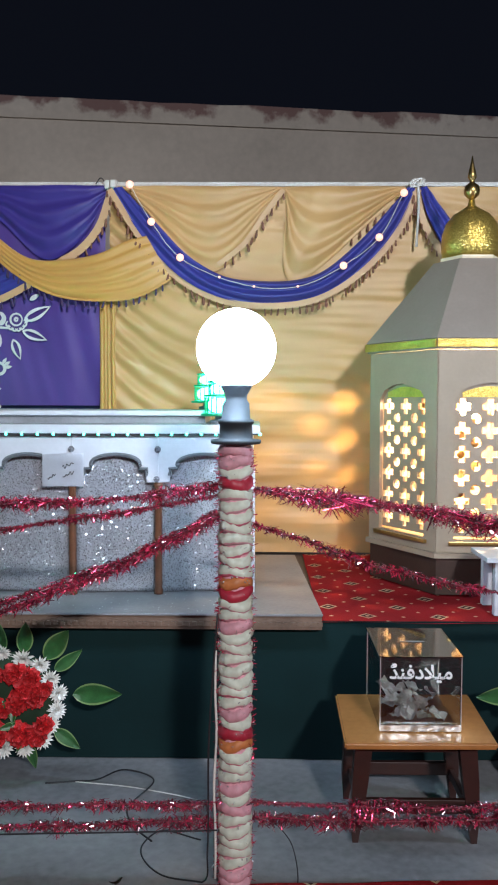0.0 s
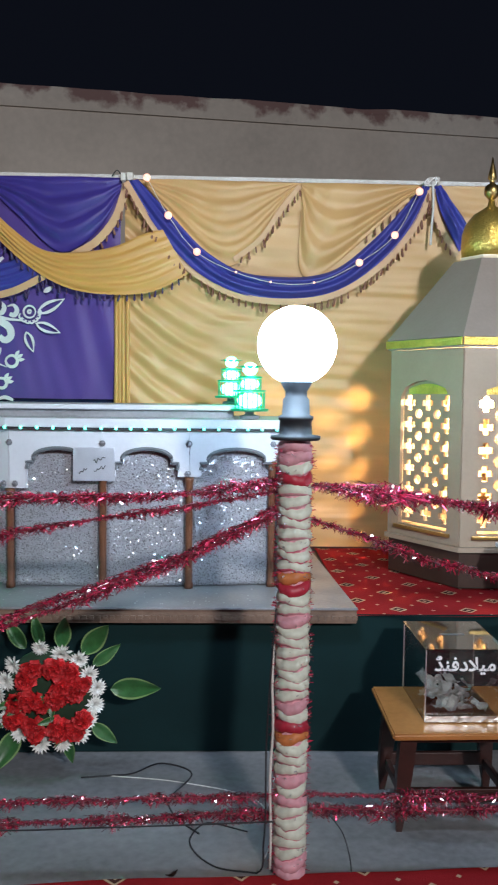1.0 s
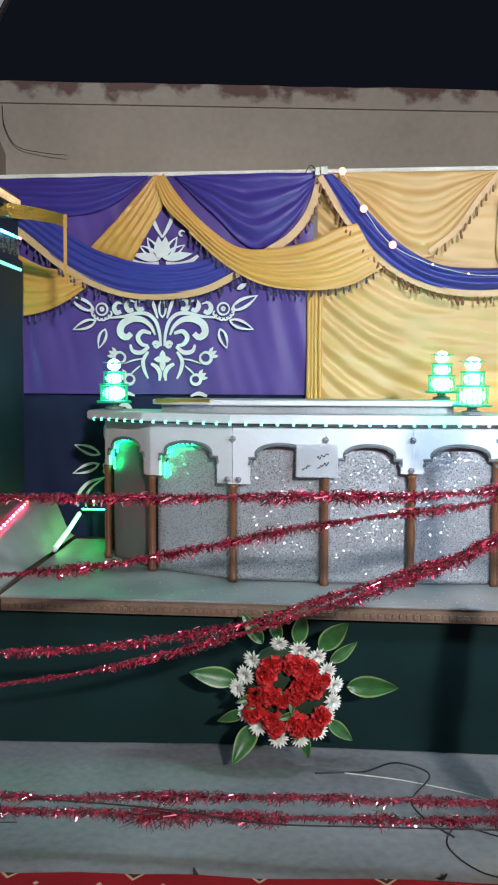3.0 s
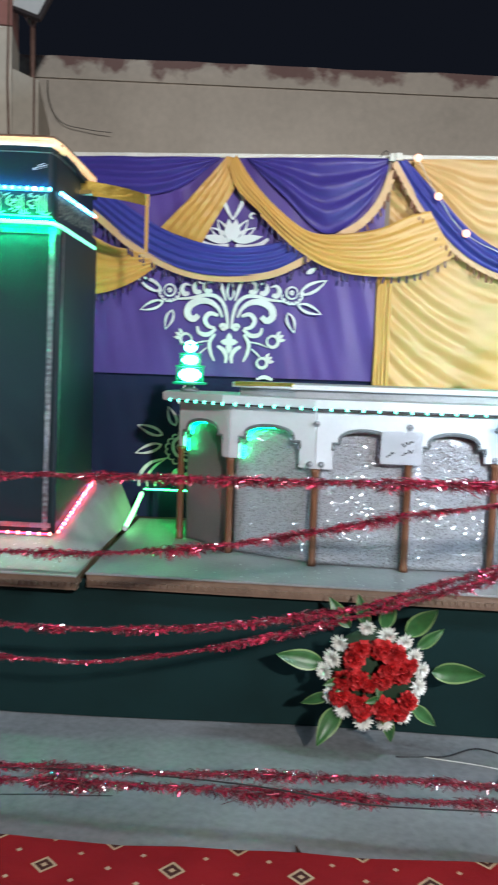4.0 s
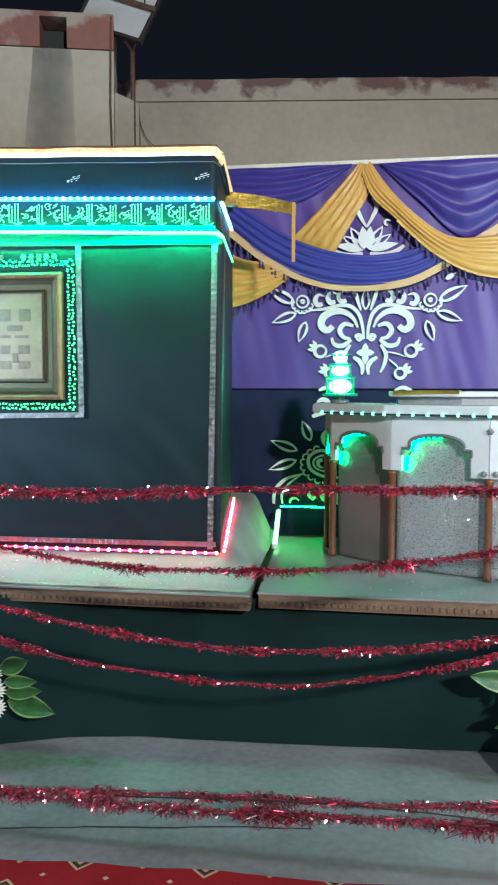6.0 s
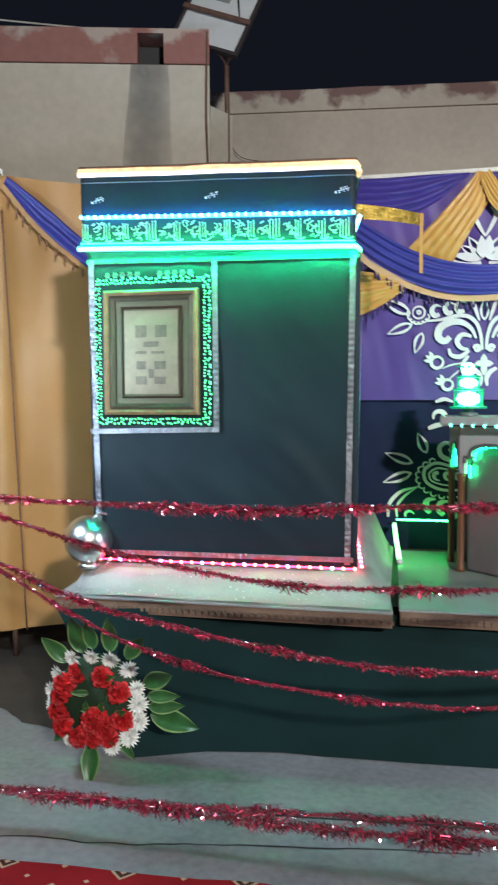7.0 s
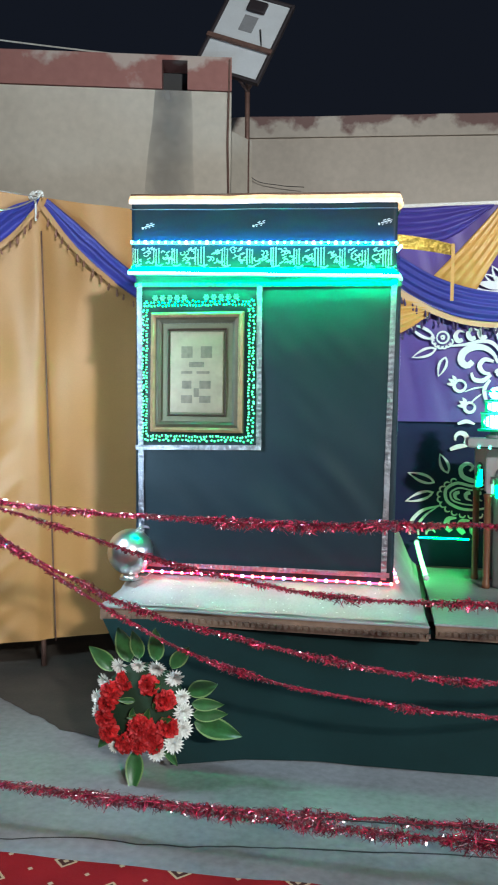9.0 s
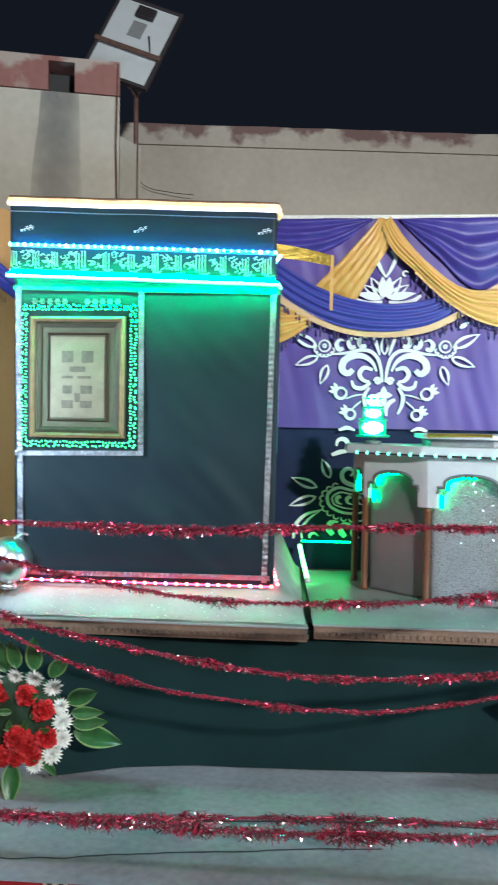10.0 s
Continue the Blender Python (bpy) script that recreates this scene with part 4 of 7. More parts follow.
wing = thing("side_drape", (0, 0, 0), "gold satin side drape slanting away beside the shrine model", "side drape")
part("cloth", grid(200, 90, wing_shape), M_SIDECLOTH, wing, "", True)
part("pole", tube([(WP.x + 0.16 * (2.8 - z) / 2.8 * 0.3 - 0.03, WP.y + 0.05, z) for z in np.linspace(FZ, 2.82, 14)], 0.016, 8), M_PIPE, wing, "thin iron tent pole", True)
part("pole_seam", tube([wing_plane((0.0 - 0.10 * (1 - (z - 0.2) / 2.6), BW - 0.045, z)) for z in np.linspace(0.2, 2.60, 20)], 0.0045, 6), M_PIPE, wing, "", True)
for sg, lab in ((1, "faded blue satin swag on the side drape"), (-1, "faded blue satin swag end running behind the shrine model")):
    g = drape(lab)
    tp = [(sg * 0.0, 2.79), (sg * 0.16, 2.72), (sg * 0.40, 2.52), (sg * 0.80, 2.22)] if sg > 0 else [(-0.04, 2.79), (-0.20, 2.68), (-0.45, 2.48), (-0.84, 2.24)]
    bt = [(x + 0.0 * sg, z - 0.15) for x, z in tp]
    bt[0] = (sg * 0.02, 2.74)
    swag("cloth", tp, bt, M_SWAG, g, 0.045, 2, 0.03, seed=31 + sg, plane=wing_plane, n=40)
    fringe([(x, z - 0.005) for x, z in bt] if sg > 0 else list(reversed(bt)), g, 0.05, T_RED, 0.06, 0.030, plane=wing_plane, material=M_SIDECLOTH)
kx, ky, kz = wing_plane((0, BW - 0.02, 2.80))
knot(kx, ky, kz, 0.15)
for gx, gy, gz, sag in ((-3.735, 2.66, 2.30, 0.05), (-4.05, 2.55, 2.46, 0.02)):
    ends = [(kx + (gx - kx) * u, ky + (gy - ky) * u, kz + (gz - kz) * u - sag * math.sin(math.pi * u)) for u in np.linspace(0.0, 1.0, 16)]
    tagged(part("guy_line", tube(ends, 0.004, 5), M_ROPE, smooth=True), "thin white guy line running from the rope knot", "cord", "guy lines")


# ---- lamp posts ----
def ruffle(z, r, seed, bm, n=30):
    """One bulging ring of petals round the post, with a thin rim below."""
    rows = []
    for dz, dr in ((0.019, -0.016), (0.014, -0.004), (0.003, 0.002), (-0.010, 0.001), (-0.016, -0.003), (-0.021, -0.010)):
        ring = []
        for k in range(n):
            a = 2 * math.pi * k / n
            w = 0.004 * nz(2 * math.cos(a) + seed, 2 * math.sin(a)) + 0.0016 * math.sin(k * 2.1 + seed)
            wave = 0.007 * math.sin(2 * a + seed) + 0.005 * nz(3 * math.cos(a), seed + 3 * math.sin(a))
            q = r + dr + w
            ring.append(bm.verts.new((q * math.cos(a), q * math.sin(a), z + dz + wave + 0.10 * q * math.sin(a))))
        rows.append(ring)
    for i, (p, q) in enumerate(zip(rows, rows[1:])):
        for k in range(n):
            j = (k + 1) % n
            bm.faces.new((p[k], p[j], q[j], q[k])).material_index = 1 if i > 2 else 0


def lamp_post(x, y, label):
    t = thing("lamp_post", (x, y, FZ), label, "lamp post", "lamp posts along the barrier")
    part("pole", lathe([(0.042, 0), (0.042, 1.395)], 16), M_PET_P, t)
    globe = part("globe", ball(0.122, 32, 20, (0, 0, 1.688)), G_GLOBE, t, "glowing white globe", True)
    part("lamp_base", lathe([(0.074, 1.395), (0.078, 1.399), (0.078, 1.408), (0.052, 1.412), (0.050, 1.455), (0.055, 1.458), (0.055, 1.468), (0.044, 1.473), (0.041, 1.52), (0.034, 1.53), (0.034, 1.545), (0.048, 1.57), (0.05, 1.58)], 20), M_PLASTIC, t, "grey plastic lamp base", True)
    z, k, mix_ = 0.02, 0, random.Random(21)
    while z < 1.385:
        h = z + FZ
        if h > 1.36 or h < 0.10:
            m = M_PET_P
        elif 0.96 < h < 0.995 or 0.50 < h < 0.53 or 1.30 < h < 1.34:
            m = M_PET_R
        elif 0.995 < h < 1.03 or 0.47 < h < 0.50:
            m = M_PET_O
        else:
            m = M_PET_P if mix_.random() < (0.35 if 0.75 < h < 0.95 else 0.10) else M_PET_W
        bm = bmesh.new()
        ruffle(z, 0.0525 + 0.005 * nz(k * 0.7, 3), k * 1.7, bm)
        for v in bm.verts:
            v.co.z += 0.16 * nz(k * 1.3, 9) * v.co.x + 0.1 * nz(k, 4) * v.co.y
        me = mesh_of(bm, "petal_ring")
        me.materials.append(m)
        me.materials.append((M_PET_P if mix_.random() < 0.5 else M_PET_D) if m is M_PET_W else m)
        part("petal_ring", me, None, t, "", True).location = (0.004 * nz(k, 7), 0, 0)
        z += 0.034 + 0.010 * abs(nz(k, 5))
        k += 1
    strip = bmesh.new()
    rnd = random.Random(4)
    for i in range(900):
        zz, a = rnd.uniform(0.01, 1.38), rnd.uniform(2.5, 4.0) if i % 3 else rnd.uniform(-0.8, 0.5)
        r = 0.052
        p = Vector((r * math.cos(a), r * math.sin(a) * 0.7, zz))
        d = Vector((math.cos(a) + rnd.uniform(-0.6, 0.6), math.sin(a) + rnd.uniform(-0.6, 0.6), rnd.uniform(-0.8, 0.8))).normalized() * rnd.uniform(0.008, 0.020)
        s = d.cross(Vector((rnd.random(), rnd.random(), rnd.random()))).normalized() * 0.0012
        strip.faces.new([strip.verts.new(q) for q in (p - s, p + s, p + d + s, p + d - s)])
    ob = part("tinsel_edge", strip, M_TINSEL, t, "red tinsel down the side")
    ob["kind"] = "stuff"
    # pale metallic flecks scattered over the petals in place of the wrap's glints
    flecks = bmesh.new()
    for i in range(420):
        zz, a, r = rnd.uniform(0.03, 1.37), rnd.uniform(0, 2 * math.pi), rnd.uniform(0.052, 0.062)
        p = Vector((r * math.cos(a), r * math.sin(a), zz))
        d = Vector((rnd.gauss(0, 1), rnd.gauss(0, 1), rnd.gauss(0, 1))).normalized() * rnd.uniform(0.002, 0.006)
        s = d.cross(Vector((rnd.gauss(0, 1), rnd.gauss(0, 1), rnd.gauss(0, 1)))).normalized() * rnd.uniform(0.0008, 0.002)
        flecks.faces.new([flecks.verts.new(q) for q in (p - d - s, p - d + s, p + d + s, p + d - s)])
    ob = part("wrap_glints", flecks, M_FOIL, t, "pale metal flecks standing in for the wrap's glints")
    ob["kind"] = "stuff"
    part("flex", tube([(-0.062 - 0.01 * nz(s * 5, 2), -0.012, s) for s in np.linspace(0.02, 0.75, 16)], 0.004, 6), M_ROPE, t, "white flex", True)
    return t


lamp_post(0.075, 2.75, "post wrapped in cream and pink petals with a lit white globe")
lamp_post(-3.785, 2.72, "petal-wrapped post with a lit white globe beside the side drape")
# this post is added out of view; its spot and globe are guessed
lamp_post(2.35, 2.75, "unseen petal-wrapped post with a lit globe, its place guessed")


# ---- tinsel garlands ----
def garland(keys, y, radius, per_m, seed, label, group, pale=0.24, taper=True):
    rnd = random.Random(seed)
    k3 = smooth_line(keys, 90)
    t = thing("tinsel_garland", (0, 0, 0), label, "tinsel garland", group)
    pts = [Vector((p[0], y + 0.012 * nz(p[0] * 3, seed), p[1] + 0.006 * nz(p[0] * 9, seed))) for p in k3]
    part("cord", tube(pts, 0.0035, 5), M_TINSELC, t, "", True)
    seglen = [(b - a).length for a, b in zip(pts, pts[1:])]
    total = sum(seglen)
    verts, faces = [], []
    count = int(total * per_m * 1.8)
    cum = np.r_[0, np.cumsum(seglen)]
    for i in range(count):
        s = rnd.uniform(0, total)
        clump = (1.25 if not taper else 0.70 + 0.42 * min(1.0, max(0.0, (pts[min(89, int(s / total * 89))].x + 1.4) / 1.2))) * 1.05 * (0.62 + 0.75 * max(-0.5, nz(s * 5.5, seed * 3.3)) + 0.25 * nz(s * 17, seed))
        j = min(len(seglen) - 1, int(np.searchsorted(cum, s)) - 1 if s > 0 else 0)
        f = (s - cum[j]) / seglen[j]
        p = pts[j].lerp(pts[j + 1], f)
        ax = (pts[j + 1] - pts[j]).normalized()
        d = Vector((rnd.gauss(0, 1), rnd.gauss(0, 1), rnd.gauss(0, 1)))
        d = (d - ax * d.dot(ax) * 0.55).normalized() * 1.2 * radius * max(0.3, clump) * rnd.uniform(0.5, 1.2)
        sd = d.cross(Vector((rnd.gauss(0, 1), rnd.gauss(0, 1), rnd.gauss(0, 1)))).normalized() * rnd.uniform(0.0010, 0.0026)
        mid = p + d * 0.6
        tip = mid + d * 0.4 + (ax * rnd.gauss(0, 0.5) + Vector((0, 0, -0.2))) * d.length
        n = len(verts)
        verts += [tuple(p - sd), tuple(p + sd), tuple(mid + sd), tuple(mid - sd), tuple(tip + sd * 0.6), tuple(tip - sd * 0.6)]
        faces += [(n, n + 1, n + 2, n + 3), (n + 3, n + 2, n + 4, n + 5)]
    me = bpy.data.meshes.new("foil_fringe")
    me.from_pydata(verts, [], faces)
    me.materials.append(M_TINSEL)
    me.materials.append(M_TINSELP)
    me.materials.append(M_TINSELD)
    tone = [rnd.choices((0, 1, 2), (0.42 if taper else 0.26, pale, (0.58 if taper else 0.74) - pale))[0] for _ in range(len(faces) // 2)]
    me.polygons.foreach_set("material_index", [k_ for k_ in tone for _ in (0, 1)])
    ob = part("foil_fringe", me, None, t, "shiny pink-red foil fringe")
    ob["kind"] = "stuff"
    return t


TG = "tinsel garlands of the barrier"
LA = "shiny pink-red tinsel garland slung between the lamp posts"
LB = "shiny pink-red tinsel garland slung low along the floor"
garland([(0.02, 1.295), (-0.31, 1.25), (-0.66, 1.24), (-1.18, 1.225), (-1.99, 1.212), (-2.44, 1.19), (-2.87, 1.198), (-3.43, 1.216), (-3.74, 1.25)], 2.745, 0.030, 1500, 1, LA, TG)
garland([(0.02, 1.265), (-0.10, 1.24), (-0.58, 1.165), (-0.82, 1.123), (-1.09, 1.06), (-1.50, 0.985), (-1.9, 0.955), (-2.33, 0.95), (-2.63, 0.982), (-3.0, 1.05), (-3.32, 1.137), (-3.74, 1.24)], 2.758, 0.030, 1000, 2, LA, TG, 0.14)
garland([(0.02, 1.21), (-0.31, 1.045), (-0.66, 0.92), (-0.99, 0.81), (-1.25, 0.76), (-1.7, 0.71), (-1.95, 0.70), (-2.28, 0.725), (-2.6, 0.775), (-3.1, 0.88), (-3.43, 1.02), (-3.74, 1.17)], 2.75, 0.026, 1300, 3, LA, TG)
garland([(0.02, 1.20), (-0.31, 1.03), (-0.66, 0.895), (-1.0, 0.78), (-1.5, 0.645), (-1.85, 0.597), (-2.25, 0.615), (-2.6, 0.66), (-2.9, 0.745), (-3.15, 0.86), (-3.45, 1.02), (-3.74, 1.16)], 2.735, 0.022, 1200, 4, LA, TG)
garland([(0.13, 1.285), (0.39, 1.254), (0.655, 1.22), (0.88, 1.177), (1.3, 1.15), (1.8, 1.19), (2.29, 1.29)], 2.75, 0.034, 1700, 5, LA, TG)
garland([(0.13, 1.175), (0.325, 1.113), (0.5, 1.052), (0.746, 0.991), (0.886, 0.966), (1.3, 0.95), (1.8, 1.03), (2.29, 1.2)], 2.75, 0.018, 800, 6, LA, TG)
garland([(0.02, 0.29), (-0.67, 0.276), (-1.54, 0.238), (-2.35, 0.207), (-2.8, 0.186), (-3.74, 0.19)], 2.74, 0.022, 1100, 7, LB, TG, 0.36, False)
garland([(0.02, 0.225), (-0.67, 0.20), (-1.54, 0.178), (-2.35, 0.160), (-2.8, 0.165), (-3.74, 0.175)], 2.755, 0.024, 1200, 8, LB, TG, 0.36, False)
garland([(0.13, 0.297), (0.5, 0.285), (0.9, 0.283), (1.6, 0.275), (2.29, 0.30)], 2.74, 0.022, 1100, 9, LB, TG, 0.36, False)
garland([(0.13, 0.24), (0.5, 0.232), (0.9, 0.238), (1.6, 0.225), (2.29, 0.25)], 2.755, 0.025, 1300, 10, LB, TG, 0.36, False)

garland([(-3.735, 2.29), (-3.72, 2.12), (-3.685, 1.85), (-3.68, 1.55), (-3.675, 1.24)], 2.66, 0.016, 900, 11, "short tinsel strand hanging beside the lamp post from a guy line", TG, 0.36)


# ---- cables on the floor ----
def cable(keys, r, label, m):
    k = smooth_line(keys, 70)
    ob = part("cable", tube([(p[0], p[1], max(p[2], FZ + r)) for p in k], r, 6), m, smooth=True)
    return tagged(ob, label, "cable", "loose cables")


cable([(0.02, 2.72, 0.9), (-0.005, 2.70, 0.5), (-0.01, 2.71, 0.15), (-0.02, 2.74, 0.04), (-0.16, 2.78, 0.03), (-0.25, 2.95, 0.03), (-0.2, 3.05, 0.03), (-0.05, 2.98, 0.04)], 0.0028, "thin black cable trailing from the lamp post to the floor", M_CABLE)
cable([(-0.70, 3.40, 0.03), (-0.5, 3.42, 0.04), (-0.38, 3.38, 0.10), (-0.26, 3.34, 0.08), (-0.34, 3.22, 0.03), (-0.30, 3.08, 0.03), (-0.22, 2.98, 0.03)], 0.0035, "tangled black cable lying beside the stage skirt", M_CABLE)
cable([(-0.60, 3.42, 0.03), (-0.3, 3.36, 0.03), (0.0, 3.2, 0.03), (0.02, 2.9, 0.03), (0.0, 2.8, 0.05)], 0.002, "thin white flex lying along the floor", M_ROPE)
cable([(0.16, 2.78, 0.25), (0.26, 2.80, 0.12), (0.27, 2.72, 0.03), (0.16, 2.62, 0.03), (0.02, 2.58, 0.03)], 0.002, "thin loop of black wire beside the lamp post", M_CABLE)
cable([(-2.4, 2.73, 0.20), (-1.6, 2.73, 0.23), (-1.15, 2.73, 0.215), (-0.9, 2.72, 0.195), (-0.5, 2.72, 0.20), (0.02, 2.73, 0.21)], 0.0026, "thin dark wire slung beside the low tinsel", M_CABLE)


# ---- flower arrangements ----
def leaf_mesh(ln, wd, curl, name="leaf"):
    bm = bmesh.new()
    n = 12
    rows = []
    for i in range(n + 1):
        u = i / n
        h = wd * math.sin(math.pi * u ** 0.75) ** 0.9 + 0.0008
        z = curl * u * u
        rows.append([bm.verts.new((ln * u, k * h, z + 0.14 * abs(k) * wd - 0.004 * (abs(k) == 0))) for k in (-1, -0.82, -0.4, 0, 0.4, 0.82, 1)])
    for p, q in zip(rows, rows[1:]):
        for k in range(6):
            f = bm.faces.new((p[k], q[k], q[k + 1], p[k + 1]))
            f.material_index = 1 if k in (0, 5) else 0
    me = mesh_of(bm, name)
    me.materials.append(M_LEAF)
    me.materials.append(M_LEAFRIM)
    me.polygons.foreach_set("use_smooth", [True] * len(me.polygons))
    return me


def mum_mesh(r, seed):
    rnd = random.Random(seed)
    bm = bmesh.new()
    for ring, (cnt, ln, tilt) in enumerate(((18, 1.0, 0.15), (16, 0.86, 0.5), (13, 0.66, 0.85), (9, 0.45, 1.15), (5, 0.28, 1.4))):
        for k in range(cnt):
            a = 2 * math.pi * (k + 0.5 * ring + rnd.uniform(-0.2, 0.2)) / cnt
            tl = tilt + rnd.uniform(-0.15, 0.15)
            d = Vector((math.cos(a) * math.cos(tl), math.sin(a) * math.cos(tl), math.sin(tl))) * r * ln
            s = Vector((-math.sin(a), math.cos(a), 0)) * r * 0.12
            mid = d * 0.65 + Vector((0, 0, r * 0.06))
            v = [bm.verts.new(p) for p in (Vector((0, 0, 0)), mid - s, d, mid + s)]
            bm.faces.new(v)
    me = mesh_of(bm, "white_flower")
    me.materials.append(M_WHITE)
    return me


def carnation_mesh(r, seed):
    rnd = random.Random(seed)
    bm = bmesh.new()
    for k in range(22):
        a, el = rnd.uniform(0, 6.28), rnd.uniform(0.15, 1.5)
        c = Vector((math.cos(a) * math.cos(el), math.sin(a) * math.cos(el), math.sin(el))) * r * 0.55
        ax = c.normalized()
        t1 = ax.cross(Vector((0.3, 0.2, 0.9))).normalized()
        t2 = ax.cross(t1)
        ring, hub = [], bm.verts.new(c * 0.6)
        for j in range(9):
            b = 2 * math.pi * j / 9
            rr = r * (0.42 + 0.08 * math.sin(j * 2.5 + k))
            ring.append(bm.verts.new(c + t1 * rr * math.cos(b) + t2 * rr * math.sin(b) + ax * r * (0.22 + 0.12 * math.sin(3 * b + k))))
        for j in range(9):
            bm.faces.new((hub, ring[j], ring[(j + 1) % 9]))
    me = mesh_of(bm, "red_flower")
    me.materials.append(M_RED)
    me.polygons.foreach_set("use_smooth", [True] * len(me.polygons))
    return me


MUMS = [mum_mesh(0.047, s) for s in range(3)]
CARNS = [carnation_mesh(0.052, s) for s in range(3)]
LEAVES = [leaf_mesh(0.20, 0.042, 0.03), leaf_mesh(0.16, 0.038, 0.05), leaf_mesh(0.13, 0.026, -0.02)]
FACE = Matrix.Rotation(math.pi / 2, 4, "X")     # turns local z towards the viewer


def bouquet(x, y, z, reds, whites, leaves, label, seed, squash=1.0):
    rnd = random.Random(seed)
    t = thing("flower_arrangement", (x, y, z), label, "flower arrangement", "flower arrangements before the stage")
    part("moss_pad", ball(0.19, 18, 10, bm=bmesh.new(), squash=1.0), M_FOAM, t, "dark green foliage pad", True).scale = (0.95, 0.30, 0.95)
    for k, (u, v, s) in enumerate(reds):
        o = part("red_flower", CARNS[k % 3], None, t)
        o.matrix_local = Matrix.Translation((u, -0.075 + 0.6 * (u * u + v * v), v)) @ Matrix.Rotation(u * 2, 4, "Z") @ FACE @ Matrix.Rotation(rnd.uniform(0, 6), 4, "Z") @ Matrix.Scale(s, 4)
    for k, a in enumerate(whites):
        a = radians(a)
        r = 0.184 + rnd.uniform(-0.012, 0.012)
        o = part("white_flower", MUMS[k % 3], None, t)
        o.matrix_local = Matrix.Translation((r * math.cos(a), -0.035, r * math.sin(a))) @ Matrix.Rotation(0.5 * math.cos(a), 4, "Z") @ Matrix.Rotation(0.4 * math.sin(a), 4, "X") @ FACE @ Matrix.Rotation(rnd.uniform(0, 6), 4, "Z") @ Matrix.Scale(rnd.uniform(0.82, 1.0), 4)
    for k, (a, r, kind, s) in enumerate(leaves):
        a = radians(a)
        o = part("leaf", LEAVES[kind], None, t)
        o.matrix_local = Matrix.Translation((r * math.cos(a), 0.0 - 0.01 * (k % 3), r * math.sin(a))) @ FACE @ Matrix.Rotation(a + rnd.uniform(-0.2, 0.2), 4, "Z") @ Matrix.Rotation(rnd.uniform(-0.35, 0.35), 4, "X") @ Matrix.Scale(s, 4)
    for k in range(9):
        a, r = rnd.uniform(0, 6.28), rnd.uniform(0.02, 0.14)
        o = part("small_leaf", LEAVES[2], None, t)
        o.matrix_local = Matrix.Translation((r * math.cos(a), -0.07, r * math.sin(a))) @ FACE @ Matrix.Rotation(rnd.uniform(0, 6), 4, "Z") @ Matrix.Rotation(-0.5, 4, "Y") @ Matrix.Scale(0.55, 4)
    return t


REDS1 = [(-0.06, 0.12, 1.0), (0.02, 0.12, 1.0), (0.08, 0.10, 0.9), (0.05, 0.05, 1.15), (0.10, 0.03, 1.0), (0.13, 0.06, 0.8), (-0.08, 0.07, 0.95), (-0.07, 0.0, 1.05), (-0.12, -0.02, 0.9), (-0.02, -0.02, 0.8), (-0.13, -0.08, 0.95), (-0.06, -0.10, 1.0), (-0.04, -0.14, 0.9), (0.04, -0.12, 1.1), (0.10, -0.13, 0.9), (0.13, -0.09, 0.9), (0.03, 0.0, 0.9)]
WH1 = [100, 75, 52, 30, 10, -12, -32, -52, -75, -100, -128, -150, 178, 160, 138]
LV1 = [(78, 0.18, 1, 0.85), (52, 0.20, 1, 1.05), (35, 0.20, 2, 1.0), (3, 0.23, 0, 1.0), (-38, 0.20, 2, 1.0), (-70, 0.18, 2, 0.9), (-130, 0.20, 1, 1.05), (-150, 0.19, 2, 1.0), (172, 0.20, 0, 0.95), (120, 0.20, 2, 1.1), (100, 0.19, 2, 1.0)]
bouquet(-0.81, 3.37, 0.392, REDS1, WH1, LV1, "round arrangement of red carnations ringed with white chrysanthemums", 1)
REDS2 = [(-0.06, 0.12, 0.9), (-0.12, 0.07, 1.0), (-0.13, 0.02, 1.0), (-0.14, -0.04, 1.05), (-0.13, -0.10, 0.95), (0.04, 0.11, 0.95), (0.11, 0.05, 1.0), (0.01, -0.06, 1.15), (0.05, -0.10, 1.15), (0.12, -0.06, 1.0), (0.0, -0.13, 1.0), (-0.06, -0.14, 0.95), (0.06, -0.13, 0.9)]
WH2 = [148, 120, 95, 70, 45, 20, 0, -22, -45, -70, -125, 172, 190]
LV2 = [(135, 0.19, 1, 0.9), (110, 0.19, 1, 1.0), (75, 0.20, 1, 0.95), (55, 0.20, 1, 0.85), (20, 0.20, 1, 0.95), (8, 0.21, 2, 1.0), (-14, 0.22, 0, 1.05), (-5, 0.21, 2, 1.1), (-100, 0.19, 1, 1.0), (-140, 0.18, 2, 0.9), (-60, 0.18, 2, 0.8), (95, 0.20, 1, 0.8)]
bouquet(-3.185, 3.21, 0.35, REDS2, WH2, LV2, "arrangement of red carnations and white flowers with broad pale-rimmed leaves", 2)
bouquet(1.37, 3.37, 0.392, REDS1, WH1, LV1, "arrangement of red and white flowers with green leaves behind the stool", 3)


